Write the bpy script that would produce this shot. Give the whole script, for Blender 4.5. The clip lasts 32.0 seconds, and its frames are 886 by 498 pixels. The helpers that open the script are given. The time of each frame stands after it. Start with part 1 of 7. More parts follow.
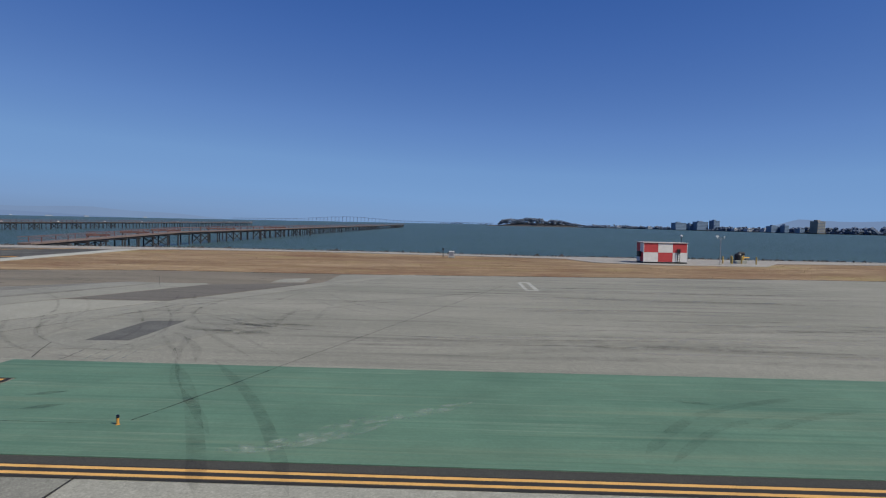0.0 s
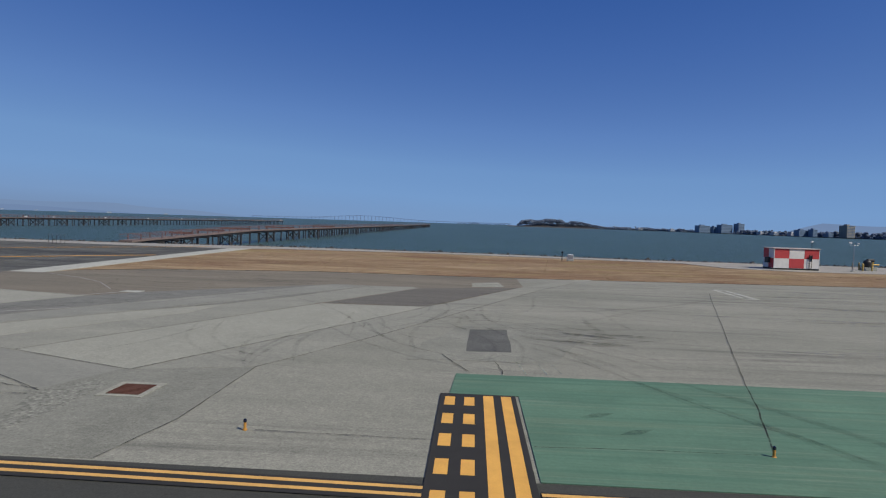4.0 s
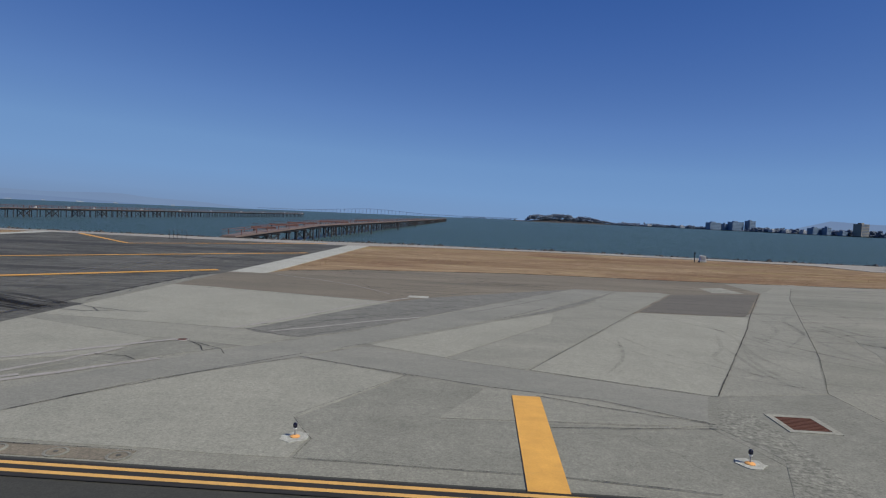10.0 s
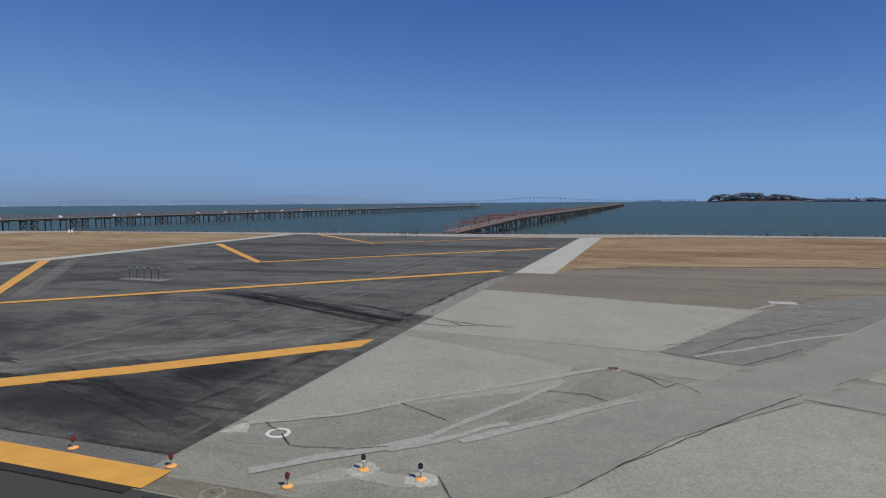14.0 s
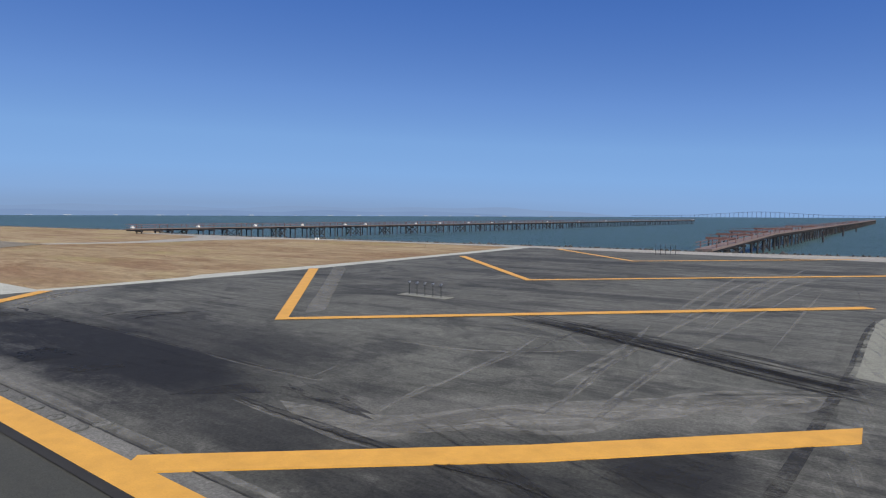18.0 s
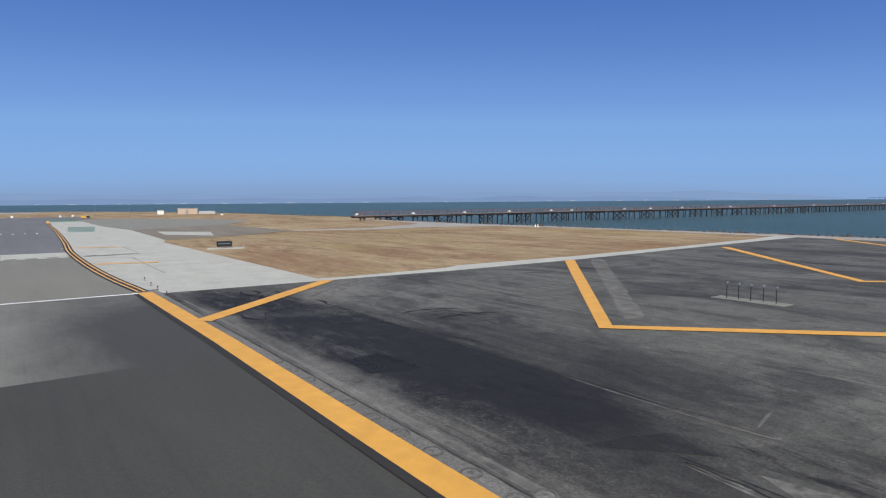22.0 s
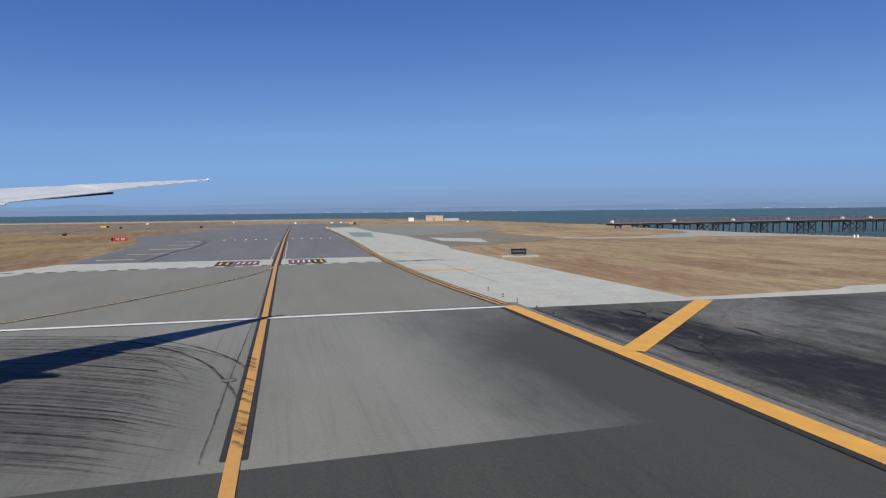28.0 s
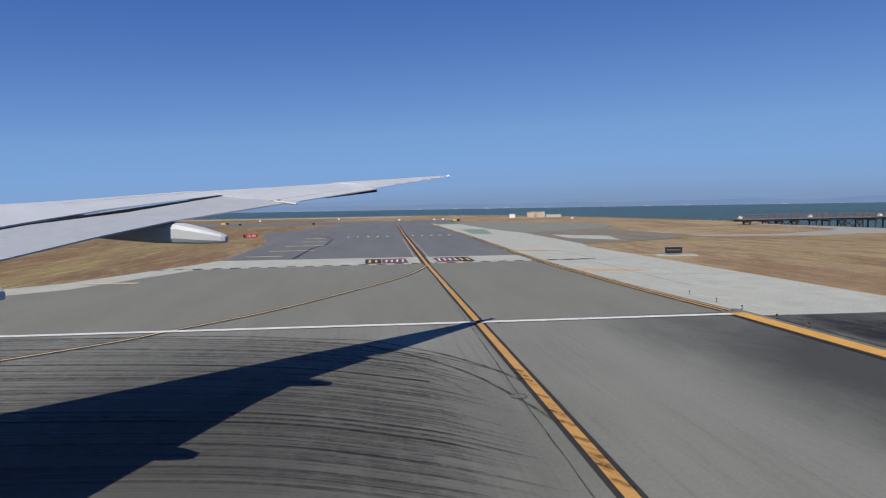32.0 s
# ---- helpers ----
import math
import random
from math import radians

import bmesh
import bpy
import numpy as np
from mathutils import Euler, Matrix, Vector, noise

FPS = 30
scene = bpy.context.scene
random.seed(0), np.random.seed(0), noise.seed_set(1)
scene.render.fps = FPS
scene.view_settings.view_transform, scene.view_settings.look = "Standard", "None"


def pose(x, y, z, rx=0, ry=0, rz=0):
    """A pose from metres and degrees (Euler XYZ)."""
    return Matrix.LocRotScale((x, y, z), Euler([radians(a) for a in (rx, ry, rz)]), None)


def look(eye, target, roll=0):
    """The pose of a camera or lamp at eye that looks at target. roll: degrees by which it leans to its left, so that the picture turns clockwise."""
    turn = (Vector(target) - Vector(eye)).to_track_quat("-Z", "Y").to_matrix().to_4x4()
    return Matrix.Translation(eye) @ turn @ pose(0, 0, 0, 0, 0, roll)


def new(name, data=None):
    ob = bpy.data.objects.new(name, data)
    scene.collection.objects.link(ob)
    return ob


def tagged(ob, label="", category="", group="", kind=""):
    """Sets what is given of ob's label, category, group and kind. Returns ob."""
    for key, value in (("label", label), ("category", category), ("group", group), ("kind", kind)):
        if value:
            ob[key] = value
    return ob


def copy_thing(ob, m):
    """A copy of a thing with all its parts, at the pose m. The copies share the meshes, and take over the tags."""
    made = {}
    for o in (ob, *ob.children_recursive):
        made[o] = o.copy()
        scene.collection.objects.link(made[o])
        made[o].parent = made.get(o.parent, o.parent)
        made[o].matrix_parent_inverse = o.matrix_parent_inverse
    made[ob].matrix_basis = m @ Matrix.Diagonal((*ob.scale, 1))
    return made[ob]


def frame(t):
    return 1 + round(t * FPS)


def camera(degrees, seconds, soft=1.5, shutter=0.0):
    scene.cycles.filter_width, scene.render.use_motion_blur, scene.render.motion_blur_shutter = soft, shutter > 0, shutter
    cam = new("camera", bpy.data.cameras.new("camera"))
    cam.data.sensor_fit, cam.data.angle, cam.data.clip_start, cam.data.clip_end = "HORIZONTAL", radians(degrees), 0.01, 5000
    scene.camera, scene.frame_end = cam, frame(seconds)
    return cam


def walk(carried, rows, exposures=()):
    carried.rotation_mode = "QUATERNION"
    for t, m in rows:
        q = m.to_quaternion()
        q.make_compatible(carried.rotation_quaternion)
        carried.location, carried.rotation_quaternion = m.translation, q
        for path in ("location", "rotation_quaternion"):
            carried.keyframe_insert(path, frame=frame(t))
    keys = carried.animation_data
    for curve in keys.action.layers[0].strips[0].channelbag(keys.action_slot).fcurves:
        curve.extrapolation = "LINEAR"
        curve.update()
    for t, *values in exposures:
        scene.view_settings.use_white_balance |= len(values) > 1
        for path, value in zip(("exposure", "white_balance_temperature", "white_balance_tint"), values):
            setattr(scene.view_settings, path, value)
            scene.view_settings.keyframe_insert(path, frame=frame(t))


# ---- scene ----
cam = camera(71.8, 32.0, soft=1.15)
ROWS = [
    (0.0, 3.13, 0.08, 5.31, 1.43, -2.47, -1.16),
    (0.5, 1.17, 0.19, 5.27, 1.60, -2.36, -1.06),
    (1.0, -0.82, 0.28, 5.28, 2.34, -2.35, -1.00),
    (1.5, -2.84, 0.39, 5.29, 2.44, -2.33, -1.30),
    (2.0, -4.87, 0.51, 5.29, 2.08, -2.37, -1.54),
    (2.5, -6.85, 0.67, 5.25, 2.25, -2.36, -1.61),
    (3.0, -8.80, 0.75, 5.27, 2.56, -2.47, -1.60),
    (3.5, -10.70, 0.79, 5.25, 2.84, -2.49, -1.77),
    (5.5, -17.76, 1.09, 5.20, 2.92, -2.76, -1.84),
    (6.0, -19.44, 1.14, 5.20, 3.09, -2.84, -1.82),
    (6.5, -21.08, 1.17, 5.20, 3.19, -2.85, -1.80),
    (7.0, -22.71, 1.21, 5.19, 3.19, -2.90, -1.94),
    (7.5, -24.30, 1.25, 5.20, 3.09, -2.93, -2.10),
    (8.0, -25.84, 1.27, 5.20, 3.05, -2.92, -2.22),
    (8.5, -27.33, 1.31, 5.22, 3.04, -2.95, -2.32),
    (9.0, -28.76, 1.33, 5.23, 3.19, -2.99, -2.32),
    (9.5, -30.11, 1.35, 5.23, 3.40, -3.00, -2.40),
    (10.0, -31.45, 1.44, 5.23, 3.17, -3.10, -2.40),
    (10.5, -32.76, 1.61, 5.22, 2.82, -3.23, -2.41),
    (11.0, -34.07, 1.87, 5.21, 4.11, -3.38, -2.22),
    (11.5, -35.35, 2.23, 5.21, 5.72, -3.48, -1.79),
    (12.0, -36.60, 2.61, 5.26, 8.52, -3.77, -0.98),
    (12.5, -37.90, 3.05, 5.29, 11.54, -3.99, -0.33),
    (13.0, -39.14, 3.50, 5.33, 13.30, -4.57, -0.24),
    (13.5, -40.39, 3.93, 5.35, 15.16, -4.61, -0.27),
    (14.0, -41.64, 4.35, 5.41, 18.63, -4.39, 0.42),
    (14.5, -42.89, 4.78, 5.45, 19.84, -4.27, -0.09),
    (16.5, -47.88, 7.18, 5.27, 29.22, -3.52, -0.79),
    (17.0, -48.99, 7.43, 5.28, 31.96, -3.76, -0.51),
    (17.5, -50.15, 7.67, 5.27, 34.33, -2.86, -0.50),
    (18.0, -51.33, 7.85, 5.28, 36.80, -3.16, -0.20),
    (18.5, -52.48, 7.97, 5.29, 38.07, -2.83, -0.29),
    (19.0, -53.58, 8.06, 5.27, 40.63, -3.56, -0.07),
    (19.5, -54.65, 8.06, 5.28, 43.32, -3.69, 0.08),
    (20.0, -55.69, 7.99, 5.30, 45.85, -3.89, 0.47),
    (20.5, -56.70, 7.85, 5.30, 47.95, -3.85, 0.37),
    (21.0, -57.66, 7.62, 5.31, 49.70, -4.24, -0.04),
    (21.5, -58.57, 7.35, 5.36, 51.99, -4.44, 0.44),
    (22.0, -59.50, 7.07, 5.39, 54.29, -4.48, 0.41),
    (22.5, -60.44, 6.72, 5.44, 56.57, -4.50, 0.36),
    (23.0, -61.29, 6.37, 5.38, 58.50, -4.28, 0.51),
    (23.5, -62.16, 6.03, 5.42, 60.49, -4.14, 0.55),
    (24.0, -63.03, 5.65, 5.41, 62.45, -4.15, 0.72),
    (24.5, -63.85, 5.23, 5.36, 64.36, -4.08, 0.51),
    (25.0, -64.60, 4.76, 5.34, 66.13, -4.00, 0.70),
    (25.5, -65.29, 4.25, 5.37, 67.83, -3.82, 0.56),
    (26.0, -65.95, 3.71, 5.37, 69.40, -3.67, 0.69),
    (26.5, -66.60, 3.16, 5.36, 70.92, -3.54, 0.54),
    (28.5, -69.22, 1.10, 5.22, 75.88, -3.58, 0.67),
    (29.0, -69.68, 0.44, 5.23, 76.95, -3.54, 0.65),
    (29.5, -70.11, -0.22, 5.26, 78.06, -3.56, 0.73),
    (30.0, -70.56, -0.91, 5.27, 79.25, -3.48, 0.51),
    (30.5, -70.97, -1.63, 5.30, 80.36, -3.43, 0.71),
    (31.0, -71.33, -2.40, 5.34, 81.32, -3.58, 1.12),
    (31.5, -71.65, -3.21, 5.37, 82.05, -3.82, 1.55),
    (32.0, -71.95, -4.02, 5.37, 83.04, -3.81, 0.95),
]
walk(cam, [(t, pose(x, y, z, 90 + pitch, roll, yaw)) for t, x, y, z, yaw, pitch, roll in ROWS],
     exposures=[(0.0, 0.0), (7.0, -0.1), (13.0, -0.06), (18.0, 0.3), (24.0, 0.34), (27.0, 0.24), (32.0, 0.15)])

# ---- light ----
SUN_ELEVATION, SUN_AZIMUTH = radians(46.0), radians(116.5)   # azimuth from +y towards +x
SUN_WAY = Vector((math.sin(SUN_AZIMUTH) * math.cos(SUN_ELEVATION), math.cos(SUN_AZIMUTH) * math.cos(SUN_ELEVATION), math.sin(SUN_ELEVATION)))
world = bpy.data.worlds.new("sky")
scene.world = world
world.use_nodes = True
wn, wl = world.node_tree.nodes, world.node_tree.links
sky = wn.new("ShaderNodeTexSky")
sky.sky_type, sky.sun_disc = "NISHITA", False
sky.sun_elevation, sky.sun_rotation = SUN_ELEVATION, SUN_AZIMUTH
sky.altitude, sky.air_density, sky.dust_density, sky.ozone_density = 2500.0, 1.0, 0.0, 5.0
tone = wn.new("ShaderNodeHueSaturation")
tone.inputs["Saturation"].default_value = 1.12
wl.new(sky.outputs["Color"], tone.inputs["Color"])
tint = wn.new("ShaderNodeMix")
tint.data_type, tint.blend_type = "RGBA", "MULTIPLY"
tint.inputs[0].default_value = 1.0
tint.inputs[7].default_value = (0.95 * 0.085, 0.88 * 0.085, 1.12 * 0.085, 1.0)
wl.new(tone.outputs["Color"], tint.inputs[6])
bright = wn.new("ShaderNodeRGBToBW")
wl.new(tint.outputs[2], bright.inputs["Color"])
level = wn.new("ShaderNodeMapRange")
level.inputs["From Min"].default_value, level.inputs["From Max"].default_value = 0.10, 0.70
wl.new(bright.outputs["Val"], level.inputs["Value"])
hues = wn.new("ShaderNodeValToRGB")
SKY = ((0.0, (0.032, 0.098, 0.337)), (0.065, (0.057, 0.141, 0.407)), (0.21, (0.113, 0.231, 0.522)), (0.375, (0.161, 0.308, 0.588)), (0.60, (0.184, 0.337, 0.610)), (0.84, (0.195, 0.324, 0.558)), (1.0, (0.188, 0.288, 0.472)))
while len(hues.color_ramp.elements) < len(SKY):
    hues.color_ramp.elements.new(0.5)
for stop, (place, colour) in zip(hues.color_ramp.elements, SKY):
    stop.position, stop.color = place, (*colour, 1.0)
wl.new(level.outputs["Result"], hues.inputs["Fac"])
wl.new(hues.outputs["Color"], wn["Background"].inputs["Color"])
wn["Background"].inputs["Strength"].default_value = 1.0
sun = new("sun", bpy.data.lights.new("sun", "SUN"))
sun.data.energy, sun.data.angle, sun.data.color = 5.0, radians(0.53), (1.0, 0.922, 0.775)
sun.matrix_world = look(SUN_WAY * 100, (0, 0, 0))


# ---- helpers for building ----
def thing(name, label, category, at=(0, 0, 0), turn=0, group="", kind=""):
    ob = new(name)
    ob.empty_display_size = 0.3
    ob.matrix_basis = pose(*at, 0, 0, turn)
    return tagged(ob, label, category, group, kind)


def mesh_of(name, bm, material, smooth=False):
    me = bpy.data.meshes.new(name)
    bmesh.ops.recalc_face_normals(bm, faces=bm.faces)
    bm.to_mesh(me)
    bm.free()
    if smooth:
        for p in me.polygons:
            p.use_smooth = True
    me.materials.append(material)
    return me


def part(name, bm, material, parent, label="", smooth=False, kind=""):
    ob = new(name, mesh_of(name, bm, material, smooth))
    ob.parent = parent
    return tagged(ob, label, kind=kind)


def lone(name, bm, material, label, category, group="", kind="", smooth=False):
    return tagged(new(name, mesh_of(name, bm, material, smooth)), label, category, group, kind)


def box(bm, x0, x1, y0, y1, z0, z1, bevel=0.0):
    m = Matrix.Translation(((x0 + x1) / 2, (y0 + y1) / 2, (z0 + z1) / 2)) @ Matrix.Diagonal((x1 - x0, y1 - y0, z1 - z0, 1))
    made = bmesh.ops.create_cube(bm, size=1, matrix=m)
    if bevel:
        edges = list({e for v in made["verts"] for e in v.link_edges})
        bmesh.ops.bevel(bm, geom=edges, offset=bevel, segments=2, affect="EDGES", profile=0.5)
    return bm


def rod(bm, a, b, r0, r1=None, n=10):
    a, b = Vector(a), Vector(b)
    m = Matrix.Translation((a + b) / 2) @ (b - a).to_track_quat("Z", "Y").to_matrix().to_4x4()
    bmesh.ops.create_cone(bm, cap_ends=True, segments=n, radius1=r0, radius2=r0 if r1 is None else r1, depth=(b - a).length, matrix=m)
    return bm


def beam(bm, a, b, w, h):
    """A square beam from a to b."""
    a, b = Vector(a), Vector(b)
    m = Matrix.Translation((a + b) / 2) @ (b - a).to_track_quat("Z", "Y").to_matrix().to_4x4() @ Matrix.Diagonal((w, h, (b - a).length, 1))
    bmesh.ops.create_cube(bm, size=1, matrix=m)
    return bm


def lathe(bm, profile, n=16, at=(0, 0, 0), ends=True):
    """A turned shape from (radius, height) pairs."""
    rings = [[bm.verts.new((at[0] + r * math.cos(2 * math.pi * k / n), at[1] + r * math.sin(2 * math.pi * k / n), at[2] + z)) for k in range(n)] for r, z in profile]
    for low, high in zip(rings, rings[1:]):
        for k in range(n):
            bm.faces.new((low[k], low[(k + 1) % n], high[(k + 1) % n], high[k]))
    if ends:
        bm.faces.new(rings[0][::-1])
        bm.faces.new(rings[-1])
    return bm


def prism(bm, pts, top, deep):
    """A flat piece with the plan pts, from top - deep to top."""
    hi = [bm.verts.new((x, y, top)) for x, y in pts]
    lo = [bm.verts.new((x, y, top - deep)) for x, y in pts]
    bm.faces.new(hi)
    for k in range(len(pts)):
        bm.faces.new((hi[k], lo[k], lo[(k + 1) % len(pts)], hi[(k + 1) % len(pts)]))
    return bm


def strip_points(pts, width, wobble=0.0, rng=None, step=1.0, taper=0):
    """The plan of a ribbon along pts; wobble bends its edges."""
    line = [Vector(p) for p in pts]
    if wobble:
        fine = []
        for a, b in zip(line, line[1:]):
            n = max(1, int((b - a).length / step))
            fine += [a.lerp(b, k / n) for k in range(n)]
        line = fine + [line[-1]]
        line = [line[0]] + [p + Vector((rng.uniform(-wobble, wobble), rng.uniform(-wobble, wobble))) for p in line[1:-1]] + [line[-1]]
    left, right = [], []
    for k, p in enumerate(line):
        d = (line[min(k + 1, len(line) - 1)] - line[max(k - 1, 0)]).normalized()
        side = Vector((-d.y, d.x)) * width / 2
        w = rng.uniform(0.7, 1.2) if wobble else 1.0
        if taper:
            w *= min(1.0, (k + 0.1) / taper, (len(line) - 0.9 - k) / taper)
        left.append(p + side * w)
        right.append(p - side * w)
    return left, right


def ribbon(bm, pts, width, z, wobble=0.0, rng=None, step=1.0, taper=0):
    left, right = strip_points(pts, width, wobble, rng, step, taper)
    va, vb = [bm.verts.new((*p, z)) for p in left], [bm.verts.new((*p, z)) for p in right]
    for k in range(len(va) - 1):
        bm.faces.new((va[k], vb[k], vb[k + 1], va[k + 1]))
    return bm


def wavy(pts, rng, step=1.2, amount=0.06):
    """A plan whose sides are slightly uneven."""
    out = []
    for a, b in zip(pts, pts[1:] + pts[:1]):
        a, b = Vector(a), Vector(b)
        n = max(1, int((b - a).length / step))
        out.append(a)
        out += [a.lerp(b, k / n) + Vector((rng.uniform(-amount, amount), rng.uniform(-amount, amount))) for k in range(1, n)]
    return [tuple(p) for p in out]


# ---- materials ----
def node_material(name):
    m = bpy.data.materials.new(name)
    m.use_nodes = True
    return m, m.node_tree.nodes, m.node_tree.links, m.node_tree.nodes["Principled BSDF"]


BASE_GAIN = 0.85   # darkens every base colour to balance a stronger sun and deepen shadows


class Graph:
    """Short ways to add nodes to one material."""

    def __init__(self, name):
        self.m, self.n, self.l, self.bsdf = node_material(name)
        self.place = self.n.new("ShaderNodeNewGeometry").outputs["Position"]

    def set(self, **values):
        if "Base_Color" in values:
            values["Base_Color"] = self.gain(values["Base_Color"], BASE_GAIN)
        for key, v in values.items():
            socket = self.bsdf.inputs[key.replace("_", " ")]
            if isinstance(v, bpy.types.NodeSocket):
                self.l.new(v, socket)
            else:
                socket.default_value = (*v, 1.0) if isinstance(v, tuple) and len(v) == 3 and socket.type == "RGBA" else v

    def feed(self, socket, v):
        if isinstance(v, bpy.types.NodeSocket):
            self.l.new(v, socket)
        elif socket.type == "RGBA" and isinstance(v, tuple) and len(v) == 3:
            socket.default_value = (*v, 1.0)
        else:
            socket.default_value = v

    def mapped(self, scale=(1, 1, 1), turn=0.0, shift=(0, 0, 0), vector=None):
        q = self.n.new("ShaderNodeMapping")
        self.l.new(vector or self.place, q.inputs["Vector"])
        q.inputs["Scale"].default_value, q.inputs["Rotation"].default_value, q.inputs["Location"].default_value = scale, (0, 0, radians(turn)), shift
        return q.outputs["Vector"]

    def noise(self, scale, detail=4.0, rough=0.6, vector=None, distort=0.0):
        q = self.n.new("ShaderNodeTexNoise")
        self.l.new(vector or self.place, q.inputs["Vector"])
        q.inputs["Scale"].default_value, q.inputs["Detail"].default_value, q.inputs["Roughness"].default_value, q.inputs["Distortion"].default_value = scale, detail, rough, distort
        return q.outputs["Fac"]

    def ramp(self, fac, a, b, low=0.0, high=1.0):
        q = self.n.new("ShaderNodeMapRange")
        q.inputs["From Min"].default_value, q.inputs["From Max"].default_value = a, b
        q.inputs["To Min"].default_value, q.inputs["To Max"].default_value = low, high
        self.l.new(fac, q.inputs["Value"])
        return q.outputs["Result"]

    def math(self, op, a, b=0.0):
        q = self.n.new("ShaderNodeMath")
        q.operation = op
        self.feed(q.inputs[0], a)
        self.feed(q.inputs[1], b)
        return q.outputs[0]

    def mix(self, fac, a, b, blend="MIX"):
        q = self.n.new("ShaderNodeMix")
        q.data_type, q.blend_type = "RGBA", blend
        self.feed(q.inputs[0], fac)
        self.feed(q.inputs[6], a)
        self.feed(q.inputs[7], b)
        return q.outputs[2]

    def gain(self, colour, value):
        q = self.n.new("ShaderNodeHueSaturation")
        self.feed(q.inputs["Color"], colour)
        self.feed(q.inputs["Value"], value)
        return q.outputs["Color"]

    def bump(self, height, strength, distance=0.02):
        q = self.n.new("ShaderNodeBump")
        q.inputs["Strength"].default_value, q.inputs["Distance"].default_value = strength, distance
        self.l.new(height, q.inputs["Height"])
        self.l.new(q.outputs["Normal"], self.bsdf.inputs["Normal"])

    def spot(self, x, y, rx, ry, turn, frayed=0.7, scale=0.5, edge=0.6):
        """1 inside a rough-edged oval stain, 0 outside."""
        q = self.n.new("ShaderNodeMapping")
        q.vector_type = "TEXTURE"
        self.l.new(self.place, q.inputs["Vector"])
        q.inputs["Location"].default_value, q.inputs["Rotation"].default_value, q.inputs["Scale"].default_value = (x, y, 0), (0, 0, radians(turn)), (rx, ry, 1)
        d = self.n.new("ShaderNodeVectorMath")
        d.operation = "LENGTH"
        self.l.new(q.outputs["Vector"], d.inputs[0])
        n = self.noise(scale, 7, 0.75, self.mapped((0.5, 1, 1), turn, (x, y, 0)), 0.5)
        return self.ramp(self.math("ADD", d.outputs["Value"], self.math("MULTIPLY", self.math("SUBTRACT", n, 0.5), frayed * 2)), edge, 1.1, 1.0, 0.0)

    def random(self):
        return self.n.new("ShaderNodeObjectInfo").outputs["Random"]


def paving(name, base, other, streak=(1, 1, 1), turn=0.0, blotch=0.25, grain=30.0, contrast=0.25, tyre=0.0, tyre_turn=0.0, tyre_scale=(0.03, 1.2, 1), cracks=0.0, rough=0.88, vary=0.0, groove=0.0):
    """Concrete or asphalt: broad blotches, stretched wear, grain, tyre marks and hair cracks."""
    g = Graph(name)
    broad = g.noise(blotch, 5, 0.62, g.mapped(streak, turn))
    colour = g.mix(g.ramp(broad, 0.32, 0.68), base, other)
    mid = g.noise(2.2, 6, 0.68)
    colour = g.gain(colour, g.ramp(mid, 0.25, 0.75, 1 - contrast * 0.6, 1 + contrast * 0.6))
    speck = g.noise(7.0, 6, 0.85)
    colour = g.gain(colour, g.ramp(speck, 0.36, 0.64, 1 - contrast * 0.8, 1 + contrast * 0.65))
    fine = g.noise(grain * 0.7, 3, 0.75)
    colour = g.gain(colour, g.ramp(fine, 0.32, 0.68, 1 - contrast, 1 + contrast * 0.9))
    if tyre:
        smear = g.noise(1.0, 5, 0.7, g.mapped(tyre_scale, tyre_turn), 0.2)
        where = g.ramp(g.noise(0.06, 2, 0.5), 0.40, 0.62)
        colour = g.mix(g.math("MULTIPLY", g.ramp(smear, 0.50, 0.70, 0.0, tyre), where), colour, (0.022, 0.023, 0.025))
    if cracks:
        q = g.n.new("ShaderNodeTexVoronoi")
        q.feature = "DISTANCE_TO_EDGE"
        q.inputs["Scale"].default_value = 0.22
        warp = g.n.new("ShaderNodeVectorMath")
        warp.operation = "ADD"
        n3 = g.n.new("ShaderNodeTexNoise")
        g.l.new(g.place, n3.inputs["Vector"])
        n3.inputs["Scale"].default_value, n3.inputs["Detail"].default_value = 0.8, 6
        g.l.new(g.place, warp.inputs[0])
        g.l.new(n3.outputs["Color"], warp.inputs[1])
        g.l.new(warp.outputs[0], q.inputs["Vector"])
        colour = g.mix(g.math("MULTIPLY", g.ramp(q.outputs["Distance"], 0.0, 0.006, cracks, 0.0), g.ramp(g.noise(0.15, 3, 0.5), 0.45, 0.6)), colour, (0.03, 0.03, 0.03))
    if vary:
        colour = g.gain(colour, g.ramp(g.random(), 0, 1, 1 - vary, 1 + vary))
    g.set(Base_Color=colour, Roughness=g.ramp(mid, 0.3, 0.7, rough - 0.08, rough + 0.06), Specular_IOR_Level=0.3)
    g.bump(g.math("ADD", fine, g.math("MULTIPLY", mid, 0.5)), 0.25, 0.01)
    return g.m


def paint(name, colour, worn, wear=0.35, rough=0.6):
    """Road paint, patchy and scuffed."""
    g = Graph(name)
    c = g.gain(colour, g.ramp(g.noise(1.4, 4, 0.6), 0.3, 0.7, 0.88, 1.1))
    c = g.gain(c, g.ramp(g.noise(26, 3, 0.7), 0.3, 0.7, 0.92, 1.08))
    scuff = g.ramp(g.noise(3.0, 8, 0.75, g.mapped((0.35, 1.6, 1), 12)), 0.60, 0.74, 0.0, wear)
    g.set(Base_Color=g.mix(scuff, c, worn), Roughness=rough, Specular_IOR_Level=0.3)
    return g.m


